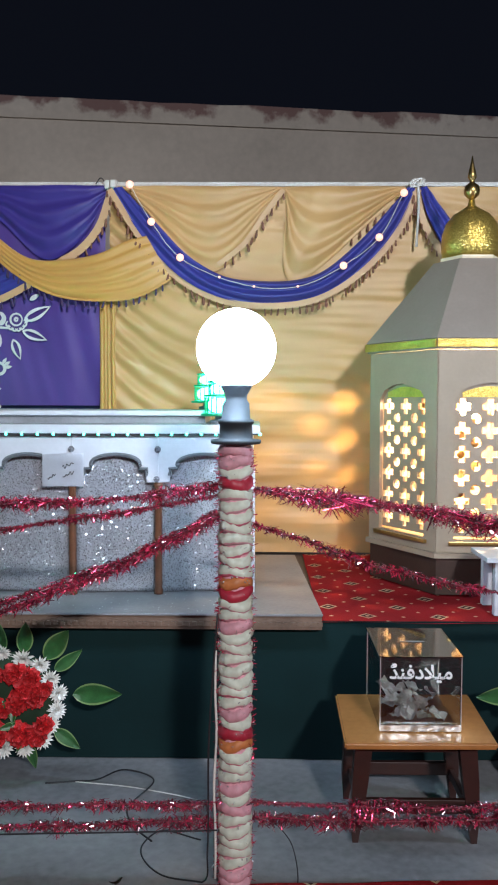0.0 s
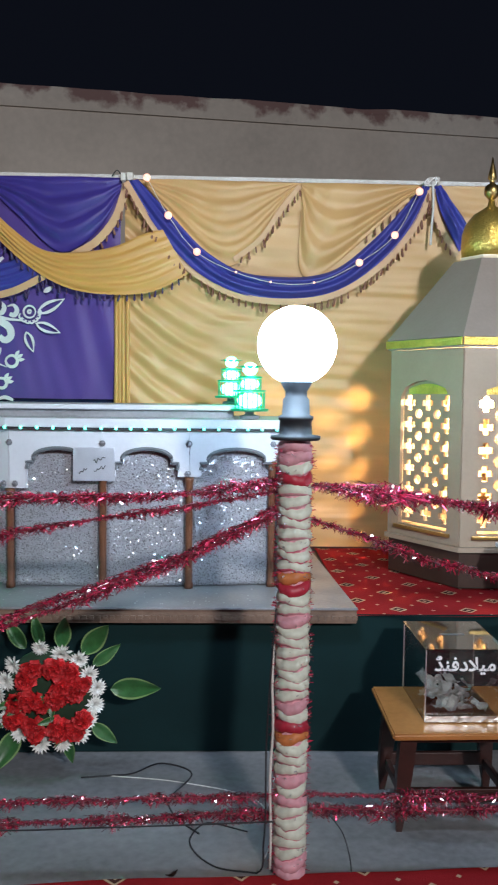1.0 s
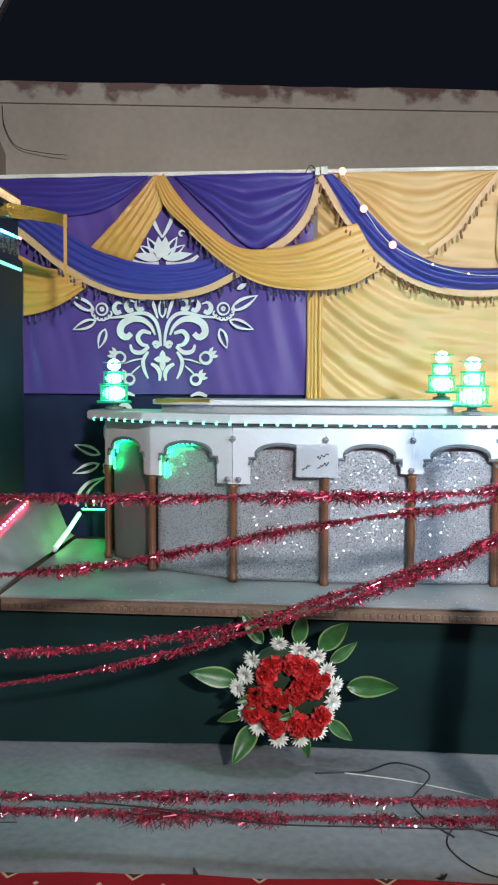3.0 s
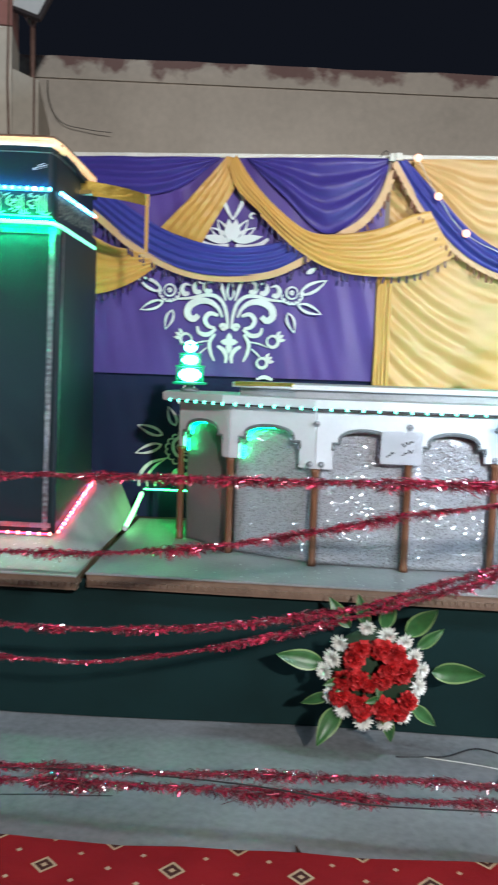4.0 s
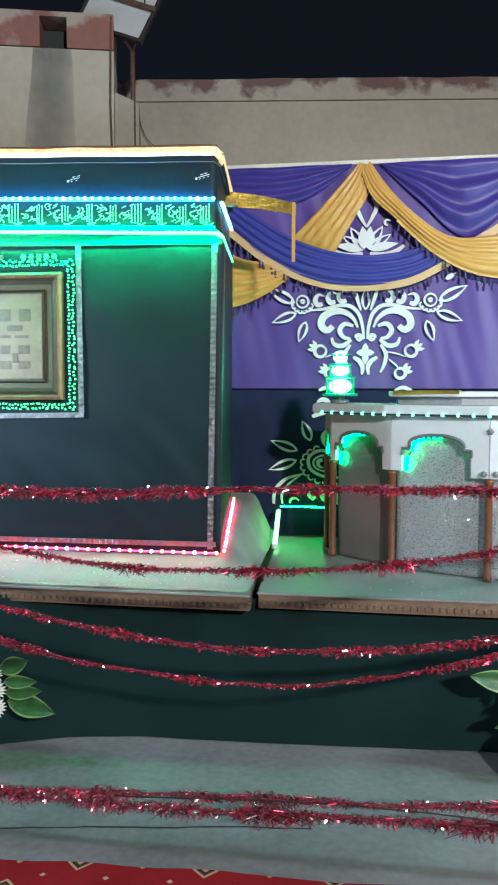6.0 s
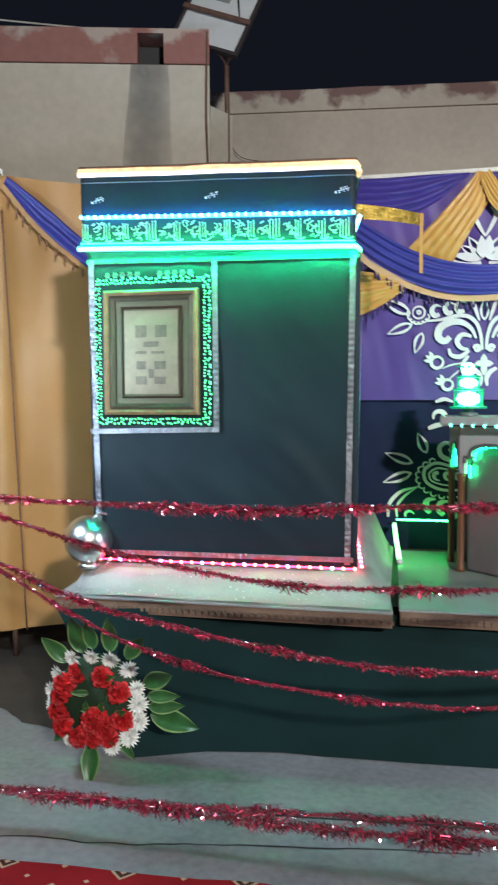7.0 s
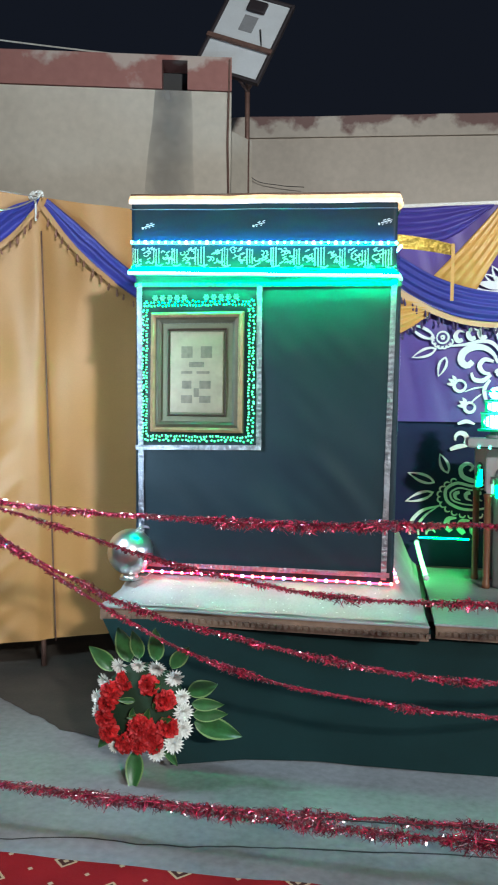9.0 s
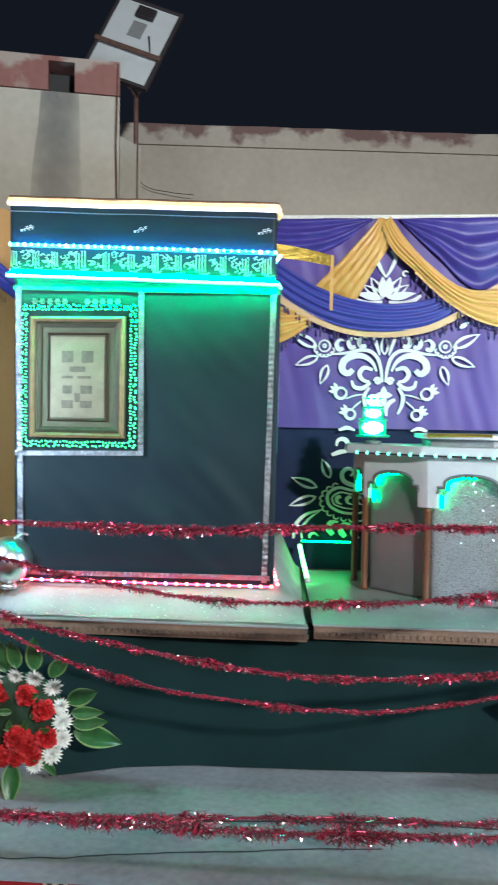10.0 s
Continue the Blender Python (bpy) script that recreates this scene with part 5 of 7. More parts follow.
# ---- stool and collection box ----
def stool():
    t = thing("stool", (0.69, 3.12, FZ), "low wooden stool with a varnished top and dark splayed legs", "stool")
    top = slab_poly([(-0.255, -0.232), (0.255, -0.225), (0.27, 0.235), (-0.245, 0.228)], 0.372, 0.394)
    bmesh.ops.bevel(top, geom=top.edges[:], offset=0.006, segments=2, affect="EDGES")
    part("top", top, M_STOOL, t, "varnished brown top")
    for sx in (-1, 1):
        for sy in (-1, 1):
            bm = bmesh.new()
            prof = [(0.0, 0.205, 0.014), (0.10, 0.200, 0.030), (0.22, 0.190, 0.038), (0.371, 0.176, 0.042)]
            rings = []
            for z, o, h in prof:
                cx, cy = sx * o, (o - 0.02 if sy > 0 else -0.115 - 0.02 * (0.371 - z))
                rings.append([bm.verts.new((cx + a * h * 0.72, cy + b * h * 0.55, z)) for a, b in ((-1, -1), (1, -1), (1, 1), (-1, 1))])
            for p, q in zip(rings, rings[1:]):
                for i in range(4):
                    bm.faces.new((p[i], p[(i + 1) % 4], q[(i + 1) % 4], q[i]))
            bm.faces.new(list(reversed(rings[0])))
            bm.faces.new(rings[-1])
            part("leg", bm, M_STOOLLEG, t)
        part("side_rail", block(sx * 0.19 - 0.009, sx * 0.19 + 0.009, -0.10, 0.15, 0.10, 0.135, 0.003), M_STOOLLEG, t)
    for yy in (-0.122, 0.170):
        part("stretcher", block(-0.18, 0.18, yy - 0.010, yy + 0.010, 0.105, 0.155, 0.003), M_STOOLLEG, t)
        part("apron", block(-0.15, 0.15, yy + 0.0, yy + 0.016, 0.318, 0.370, 0.003), M_STOOLLEG, t)
    return t


stool()
BX, BY, BZ, BWD, BDP, BHT = 0.703, 3.157, FZ + 0.3965, 0.275, 0.342, 0.258


def collection_box():
    t = thing("collection_box", (BX, BY, BZ), "clear acrylic collection box half full of papers on the stool", "collection box")
    w, d, h, k = BWD / 2, BDP / 2, BHT, 0.0025
    for nm, b in (("front_pane", (-w, w, -d, -d + k, 0.003, h)), ("back_pane", (-w, w, d - k, d, 0.003, h)), ("side_pane", (-w, -w + k, -d + k + 0.001, d - k - 0.001, 0.003, h)), ("side_pane", (w - k, w, -d + k + 0.001, d - k - 0.001, 0.003, h)), ("floor_pane", (-w, w, -d, d, 0, 0.002)), ("lid", (-w - 0.006, w + 0.006, -d - 0.006, d + 0.006, h + 0.001, h + 0.004))):
        part(nm, block(*b), G_GLASS, t)
    for sx in (-1, 1):
        for sy in (-1, 1):
            part("edge", block(sx * (w + 0.001) - 0.0015, sx * (w + 0.001) + 0.0015, sy * (d + 0.001) - 0.0015, sy * (d + 0.001) + 0.0015, 0.003, h), M_FOIL, t, "shiny taped edge")
    foil = grid(24, 3, lambda u, v: (-w + 2 * w * u, -d - 0.004 - 0.004 * nz(u * 30, v * 9), 0.002 + 0.022 * v + 0.004 * nz(u * 25, 3)))
    part("foil", foil, M_STEEL, t, "crumpled silver foil along the foot")
    part("lid_slot", block(-0.045, 0.045, -0.006, 0.006, h + 0.0042, h + 0.0055), M_GREYTRIM, t)
    return t


collection_box()


def paper(k, rnd):
    ln, wd = rnd.uniform(0.05, 0.085), rnd.uniform(0.03, 0.05)
    bm = grid(6, 4, lambda u, v: (ln * (u - 0.5), wd * (v - 0.5), 0.022 * nz(u * 2.6 + k, v * 2.2, k) + 0.012 * abs(u - 0.5)))
    ob = part("paper", bm, M_PAPER, smooth=False)
    ob.location = (BX + rnd.uniform(-0.085, 0.085), BY + rnd.uniform(-0.10, 0.09), BZ + 0.018 + 0.075 * rnd.random() ** 1.5)
    ob.rotation_euler = (rnd.uniform(-0.7, 0.7), rnd.uniform(-0.6, 0.6), rnd.uniform(0, 6))
    return tagged(ob, "folded pale paper slip lying in the collection box", "paper", "papers in the collection box")


prnd = random.Random(12)
for k in range(26):
    paper(k, prnd)


def lettering(text, size, place, material, name, parent, label):
    c = bpy.data.curves.new(name, "FONT")
    c.body, c.size, c.extrude = text, size, 0.0008
    c.align_x, c.align_y = "CENTER", "CENTER"
    c.offset = 0.0014
    tmp = new(name, c)
    me = bpy.data.meshes.new_from_object(tmp.evaluated_get(bpy.context.evaluated_depsgraph_get()))
    bpy.data.objects.remove(tmp)
    ob = part(name, me, material, parent, label)
    ob.matrix_local = place
    return ob


cb = bpy.data.objects["collection_box"]
# the words run from right to left, in their joined forms
WORDS = "\ufb89\ufee8\ufed3\ufea9\ufefc\ufef4\ufee3"
lettering(WORDS, 0.066, Matrix.Translation((0.0, -BDP / 2 - 0.003, 0.205)) @ FACE, M_INK, "lettering", cb, "white painted words on the front")


# ---- lantern ----
def hexagon(r, turn=0.0):
    return [(r * math.cos(radians(60 * k) + turn), r * math.sin(radians(60 * k) + turn)) for k in range(6)]


LX, LY, LR = 1.20, 4.37, 0.495


def lattice(w, z0, z1, arch):
    """A pierced board with crosses and round holes, w wide, in x and z."""
    bm = bmesh.new()
    edges = []

    def loop(pts):
        vs = [bm.verts.new((x, 0, z)) for x, z in pts]
        for a, b in zip(vs, vs[1:] + vs[:1]):
            edges.append(bm.edges.new((a, b)))
    h = w / 2
    loop([(-h, z0), (h, z0), (h, z1), (h * 0.8, z1 + arch * 0.6), (h * 0.4, z1 + arch * 0.92), (0, z1 + arch), (-h * 0.4, z1 + arch * 0.92), (-h * 0.8, z1 + arch * 0.6), (-h, z1)])
    cols, pitch, rows = 3, w * 0.375, 6
    rp = (z1 - z0) / rows
    for j in range(rows):
        zc = z0 + rp * (j + 0.5)
        for i in range(cols):
            xc = pitch * (i - 1)
            a, b = 0.037, 0.0145
            loop([(xc - b, zc - a), (xc + b, zc - a), (xc + b, zc - b), (xc + a, zc - b), (xc + a, zc + b), (xc + b, zc + b), (xc + b, zc + a), (xc - b, zc + a), (xc - b, zc + b), (xc - a, zc + b), (xc - a, zc - b), (xc - b, zc - b)])
        if j < rows - 1:
            for i in range(cols - 1):
                xc, zz, r = pitch * (i - 0.5), zc + rp / 2, 0.0245
                loop([(xc + r * math.cos(t), zz + r * math.sin(t)) for t in np.linspace(0, 2 * math.pi, 11)[:-1]])
    bmesh.ops.triangle_fill(bm, use_beauty=True, use_dissolve=False, edges=edges)
    ret_ = bmesh.ops.extrude_face_region(bm, geom=bm.faces[:])
    bmesh.ops.translate(bm, verts=[v for v in ret_["geom"] if isinstance(v, bmesh.types.BMVert)], vec=(0, 0.012, 0))
    bmesh.ops.recalc_face_normals(bm, faces=bm.faces[:])
    return bm


def ring_of(outer, inner, z0, z1):
    bm = bmesh.new()
    lv = [[bm.verts.new((x, y, z)) for x, y in pts] for pts, z in ((outer, z0), (outer, z1), (inner, z1), (inner, z0))]
    n = len(outer)
    for a, b in ((0, 1), (1, 2), (2, 3), (3, 0)):
        for i in range(n):
            bm.faces.new((lv[a][i], lv[a][(i + 1) % n], lv[b][(i + 1) % n], lv[b][i]))
    bmesh.ops.recalc_face_normals(bm, faces=bm.faces[:])
    return bm


def lantern():
    t = thing("lantern", (LX, LY, 0.668), "large six-sided painted lantern with pierced screens and a gold dome, lit", "lantern")
    z0 = 0.668

    def zz(z):
        return z - z0
    part("plinth", ring_of(hexagon(LR - 0.01), hexagon(0.2), zz(0.670), zz(0.84)), M_DARKWOOD, t, "dark wooden plinth")
    part("floor_board", slab_poly(hexagon(LR + 0.015), zz(0.842), zz(0.865)), M_LANTERN, t)
    me = mesh_of(lattice(0.335, 0.05, 0.70, 0.07), "screen")
    me.materials.append(M_LANTERN)
    wallb = bmesh.new()
    s = LR / 2
    ap = LR * math.cos(math.pi / 6)
    # board round the opening
    open_ = [(-0.165, 0.06), (-0.165, 0.70), (-0.13, 0.745), (-0.065, 0.768), (0, 0.775), (0.065, 0.768), (0.13, 0.745), (0.165, 0.70), (0.165, 0.06)]
    eds = []

    def lp(pts):
        vs = [wallb.verts.new((x, 0, z)) for x, z in pts]
        for a, b in zip(vs, vs[1:] + vs[:1]):
            eds.append(wallb.edges.new((a, b)))
    lp([(-s + 0.004, 0.0), (s - 0.004, 0.0), (s - 0.004, 0.925), (-s + 0.004, 0.925)])
    lp(open_)
    bmesh.ops.triangle_fill(wallb, use_beauty=True, use_dissolve=False, edges=eds)
    ex = bmesh.ops.extrude_face_region(wallb, geom=wallb.faces[:])
    bmesh.ops.translate(wallb, verts=[v for v in ex["geom"] if isinstance(v, bmesh.types.BMVert)], vec=(0, 0.02, 0))
    bmesh.ops.recalc_face_normals(wallb, faces=wallb.faces[:])
    wme = mesh_of(wallb, "side_board")
    wme.materials.append(M_LANTERN)
    # cream copy of the screen, added inside so the holes glow brighter
    inner = mesh_of(lattice(0.335, 0.05, 0.70, 0.07), "bounce_screen")
    inner.materials.append(M_LANTERNIN)
    glim = mesh_of(grid(10, 3, lambda u, v: (-0.13 + 0.26 * u, -0.003, 0.71 + (0.05 * math.sin(math.pi * (0.15 + 0.7 * u))) * v)), "spandrel")
    glim.materials.append(M_GOLDFOIL)
    for k in range(6):
        a = radians(60 * k + 30)
        m = Matrix.Translation((ap * math.cos(a), ap * math.sin(a), zz(0.867))) @ Matrix.Rotation(a + math.pi / 2, 4, "Z")
        b = part("side_board", wme, None, t)
        b.matrix_local = m
        sc = part("screen", me, None, t, "pierced screen with crosses and dots")
        sc.matrix_local = m @ Matrix.Translation((0, 0.024, 0.02))
        li = part("bounce_screen", inner, None, t, "cream inner screen added to brighten the holes")
        li.matrix_local = m @ Matrix.Translation((0, 0.0375, 0.02))
        sp = part("spandrel", glim, None, t, "gold glitter arch")
        sp.matrix_local = m @ Matrix.Translation((0, 0.023, 0.0))
        part("sill", block(-0.19, 0.19, -0.016, -0.001, 0.035, 0.052, 0.003), M_BRASS, t).matrix_local = m
        band_ = part("eave_band", block(-s * 1.03, s * 1.03, -0.026, -0.016, 0.935, 0.972, 0.002), M_GOLDFOIL, t, "gold glitter eave band")
        band_.matrix_local = m
    part("eave_board", slab_poly(hexagon(LR + 0.014), zz(1.795), zz(1.842)), M_ROOF, t)
    roof = bmesh.new()
    lo_, hi_ = hexagon(LR + 0.022), hexagon(0.185)
    va = [roof.verts.new((x, y, zz(1.843))) for x, y in lo_]
    vb = [roof.verts.new((x, y, zz(2.245))) for x, y in hi_]
    for i in range(6):
        roof.faces.new((va[i], va[(i + 1) % 6], vb[(i + 1) % 6], vb[i]))
    roof.faces.new(vb)
    roof.faces.new(list(reversed(va)))
    part("roof", roof, M_ROOF, t, "grey-beige sloping roof")
    part("dome_collar", lathe([(0.150, zz(2.247)), (0.150, zz(2.268))], 6), M_LANTERNIN, t, "cream collar")
    part("dome", lathe([(0.140, zz(2.27)), (0.146, zz(2.33)), (0.142, zz(2.39)), (0.125, zz(2.44)), (0.09, zz(2.485)), (0.045, zz(2.512)), (0.02, zz(2.53)), (0.014, zz(2.56))], 28), M_GOLDFOIL, t, "gold glitter dome", True)
    part("finial", lathe([(0.013, zz(2.562)), (0.02, zz(2.568)), (0.036, zz(2.585)), (0.040, zz(2.605)), (0.034, zz(2.628)), (0.014, zz(2.643)), (0.012, zz(2.655)), (0.022, zz(2.668)), (0.020, zz(2.69)), (0.010, zz(2.73)), (0.002, zz(2.775))], 16), M_BRASS, t, "dull brass finial", True)
    part("bulb", ball(0.042, 16, 10, (0, 0, zz(1.52))), G_BULB, t, "glowing warm bulb", True)
    part("bulb_holder", lathe([(0.018, zz(1.555)), (0.018, zz(1.62)), (0.006, zz(1.63)), (0.006, zz(1.79))], 10), M_GREYTRIM, t)
    return t


lantern()

# white side stand beside the lantern
st = thing("side_stand", (1.245, 3.70, 0.668), "small white painted stand on the stage before the lantern", "stand")
part("top", block(-0.16, 0.16, -0.13, 0.13, 0.225, 0.246, 0.004), M_BOARD, st)
for sx in (-1, 1):
    for sy in (-1, 1):
        part("leg", block(sx * 0.10 - 0.02, sx * 0.10 + 0.02, sy * 0.09 - 0.02, sy * 0.09 + 0.02, 0, 0.224, 0.003), M_BOARD, st)


# ---- shrine model ----
KX0, KX1, KY0, KY1 = -3.375, -2.178, 3.585, 4.60
KXB = -2.315    # back corner of the slanting side
KYT = KY0 - 0.055    # front of the projecting upper part
KZ0, KZ1 = 0.835, 2.510


def slope(x):
    return 0.020 * (-2.785 - x) / 0.6


def lift(y):
    """The cloth under the model rises towards the back."""
    return 0.08 * max(0.0, y - KY0)


def side_x(y):
    return KX1 + (KXB - KX1) * (y - KY0) / (KY1 - KY0)


def mound(u, v):
    """White cloth spread under the model, sloping down to the slab."""
    x, y = -3.46 + 1.41 * u, 3.43 + 1.35 * v
    rise = min(1, max(0, (y - 3.45) / 0.15)) * min(1, max(0, (-2.05 - x) / 0.14)) * min(1, max(0, (x + 3.47) / 0.1))
    rise = rise * rise * (3 - 2 * rise)
    return (x - 0.05 * v, y, SZ + 0.004 + rise * (0.108 + 0.10 * max(0, y - 3.6)) + 0.004 * nz(x * 8, y * 8))


tagged(part("base_cloth", grid(70, 50, mound), M_BASECLOTH, smooth=True), "pale cloth spread over the slab under the shrine model", "base cloth")

sr = random.Random(31)
for nm, x0, x1, y0, y1, n_, lab in (("loose_sequins", -3.40, -2.12, 3.44, 3.58, 150, "tiny silver sequins scattered over the pale base cloth"), ("loose_sequins", -1.6, 0.0, 3.47, 3.76, 130, "tiny silver sequins scattered on the grey slab before the desk")):
    fl_ = bmesh.new()
    for k in range(n_):
        x, y, r = sr.uniform(x0, x1), sr.uniform(y0, y1), sr.uniform(0.0018, 0.0042)
        z = (mound((x + 3.46) / 1.41, (y - 3.43) / 1.35)[2] if x1 < -2 else SZ) + 0.003
        a, b = sr.uniform(-0.6, 0.6), sr.uniform(-0.6, 0.6)
        fl_.faces.new([fl_.verts.new((x + r * math.cos(t), y + r * math.sin(t), z + r * (a * math.cos(t) + b * math.sin(t)) + r * 0.6)) for t in (0, 1.26, 2.51, 3.77, 5.03)])
    tagged(part(nm, fl_, M_STEEL), lab, "sequins", kind="stuff")

shrine = thing("shrine_model", (0, 0, 0), "black cloth cube shrine model with gold band and lit strips", "shrine model")


def cloth_box(u, v):
    """The four hung sides of the cube, from the back right corner round the front."""
    per = [(KXB, KY1), (KX1, KY0), (KX0, KY0), (KX0 + 0.1, KY1)]
    s = u * 3
    k = min(2, int(s))
    f = s - k
    x, y = per[k][0] * (1 - f) + per[k + 1][0] * f, per[k][1] * (1 - f) + per[k + 1][1] * f
    z = KZ1 + (KZ0 - KZ1) * v + (slope(x) * (1 - v)) + lift(y)
    taper = 1 - 0.022 * v
    x = -2.785 + (x + 2.785) * taper
    d = (0.010 * nz(x * 3 + z * 2.2, z * 3, 5) + 0.007 * nz(x * 9 + z * 9, x * 2.4 - z * 2.4, 2)) * math.sin(math.pi * f) ** 0.5 * min(1, 3 * v)
    if z > 2.172 + lift(y):
        y, x = y - 0.055 * (k == 1 or f in (0, 1)), x - 0.020 * min(1, max(0, (x + 3.2) / 0.9))
    return (x, y - d if k == 1 else y, z)


part("body", grid(180, 90, cloth_box), M_BLACK, shrine, "black velvet cloth sides", True)
part("roof", slab_poly([(KX0, KY0), (KX1, KY0), (KXB, KY1), (KX0 + 0.1, KY1)], KZ1 - 0.05, KZ1 - 0.03), M_BLACK, shrine)
part("inner_frame", block(KX0 + 0.12, KXB - 0.03, KY0 + 0.03, KY1 - 0.01, KZ0 + 0.09, KZ1 - 0.055), M_BLACK, shrine)


def strip_pts(z, off, droop=0.0):
    """A line along the front and the right side at a height."""
    pts = [(x, KYT - off, z + slope(x) + 0.004 * nz(x * 4, z)) for x in np.linspace(KX0 - 0.004, KX1 - 0.026 + off * 0.5, 40)]
    pts += [(side_x(y) - 0.014 + off * 0.3, y, z + slope(KX1) + lift(y) - droop * (y - KY0)) for y in np.linspace(KY0 + 0.01, KY1 - 0.05, 14)]
    return pts


def strip_round(z, r, off, droop=0.0):
    return tube(strip_pts(z, off, droop), r, 8)


top_run = strip_pts(KZ1 - 0.026, 0.016)
part("top_light_strip", tube(top_run, 0.013, 8), G_WARMSTRIP, shrine, "lit warm white light strip", True)
part("upper_light_strip", tube([(x, y + 0.010, z + 0.016 + 0.003 * nz(x * 7, 5)) for x, y, z in top_run], 0.010, 8), G_WARMSTRIP, shrine, "lit warm white light strip", True)
part("top_binding", tube([(x, y + 0.016, z + 0.029) for x, y, z in top_run], 0.007, 6), M_WOODEDGE, shrine, "brown bound edge", True)
green_run = strip_pts(2.166, 0.030, 0.03)
strip = part("green_light_strip", tube(green_run, 0.010, 8), G_GREENTUBE, shrine, "lit green light strip", True)
# emitters added out of sight behind the strip to light the cloth green
part("green_spill_emitter", tube([(x, y + 0.012, z + 0.010) for x, y, z in green_run[:40]], 0.003, 6), G_GREENSPILL, strip, "hidden emitter added for the green strip's spill", True)
part("side_spill_emitter", tube([(x - 0.014, y, z + 0.002) for x, y, z in green_run[41:]], 0.0014, 6), G_GREENSPILL, strip, "", True)
part("thin_cord", strip_round(KZ1 - 0.06, 0.0022, 0.006), M_GREYTRIM, shrine, "", True)


def ribbon(x0, z0, x1, z1, w, y=None, tilt=0.0):
    """A flat sequin ribbon on the front of the cube."""
    yy = KY0 - 0.012 if y is None else y
    d = Vector((x1 - x0, z1 - z0)).normalized()
    o = Vector((-d.y, d.x)) * w / 2
    n = max(4, int(math.hypot(x1 - x0, z1 - z0) / 0.012))

    def f(u, v):
        c = Vector((x0 + (x1 - x0) * u, z0 + (z1 - z0) * u)) + o * (2 * v - 1)
        return (c.x + 0.002 * nz(u * 30, v), yy - 0.0012 * math.sin(u * n * 3.1) - 0.002 * nz(u * 40, v * 3), c.y)
    return grid(n, 2, f)


for nm, a in (("side_ribbon", (KX0 + 0.022, 2.15, KX0 + 0.045, 0.86, 0.026)), ("side_ribbon", (KX1 - 0.032, 2.14, KX1 - 0.055, 0.85, 0.024)), ("upper_ribbon", (KX0, 2.142, KX1, 2.122, 0.020)),
              ("panel_ribbon", (-2.795, 2.125, -2.79, 1.412, 0.024)), ("panel_ribbon", (KX0 + 0.01, 1.402, -2.78, 1.412, 0.022)), ("foot_ribbon", (KX0 + 0.04, 0.868, KX1 - 0.03, 0.872, 0.022))):
    part(nm, ribbon(*a), M_SHEER if nm == "upper_ribbon" else M_SILVER, shrine, "silver sequin ribbon")
part("corner_ribbon", grid(60, 1, lambda u, v: (KX1 + 0.004 - 0.025 * u, KY0 + 0.02 + 0.018 * v, 2.13 - 1.26 * u)), M_SILVER, shrine, "silver sequin ribbon")
part("back_ribbon", grid(60, 1, lambda u, v: (KXB + 0.006 - 0.025 * u, KY1 - 0.02 + 0.012 * v, 2.20 - 1.2 * u)), M_SILVER, shrine, "thin silver ribbon")

# embroidered band: unreadable gold script as upright and curved strokes
em = bmesh.new()
er = random.Random(8)


def script(x0, x1, zlow, zhigh, y, along_side=False):
    """Groups of tall letters between groups of short slanting and curled ones."""
    def place(p, z):
        return (side_x(p) - 0.012, p, z + lift(p)) if along_side else (p, y, z + slope(p))

    def line(pts, w):
        prev = None
        for i, (px, pz) in enumerate(pts):
            ax, az = pts[min(i + 1, len(pts) - 1)][0] - pts[max(i - 1, 0)][0], pts[min(i + 1, len(pts) - 1)][1] - pts[max(i - 1, 0)][1]
            ln = math.hypot(ax, az) or 1.0
            ox, oz = -az / ln * w, ax / ln * w
            cur = (em.verts.new(place(px + ox, pz + oz)), em.verts.new(place(px - ox, pz - oz)))
            if prev:
                em.faces.new((prev[0], cur[0], cur[1], prev[1]))
            prev = cur
    x, tall, h = x0, True, zhigh - zlow
    while x < x1 - 0.02:
        if tall:
            for k in range(er.choice((3, 4))):
                top = zlow + h * er.uniform(0.86, 1.0)
                line([(x + 0.001, zlow + h * er.uniform(0.05, 0.2)), (x, (zlow + top) / 2), (x + 0.001, top)], er.uniform(0.0016, 0.0026))
                line([(x - 0.004, top - 0.004), (x + 0.003, top)], 0.002)
                x += er.uniform(0.010, 0.014)
            line([(x - 0.03, zlow + 0.006), (x - 0.01, zlow + 0.002), (x + 0.006, zlow + 0.010)], 0.0026)
        else:
            for k in range(er.choice((5, 6, 7))):
                cx, cz, r = x + er.uniform(0, 0.012), zlow + h * er.uniform(0.12, 0.88), er.uniform(0.006, 0.013)
                a0 = er.uniform(0, 6.28)
                line([(cx + r * math.cos(a0 + t), cz + 0.8 * r * math.sin(a0 + t)) for t in (0, 0.7, 1.4, 2.1, 2.8, 3.4)], er.uniform(0.0018, 0.0030))
                cz = zlow + h * er.uniform(0.1, 0.9)
                line([(cx, cz), (cx + 0.010, cz + 0.006), (cx + 0.017, cz + 0.009)], er.uniform(0.0018, 0.0028))
                x += er.uniform(0.007, 0.011)
        x += 0.004
        tall = not tall


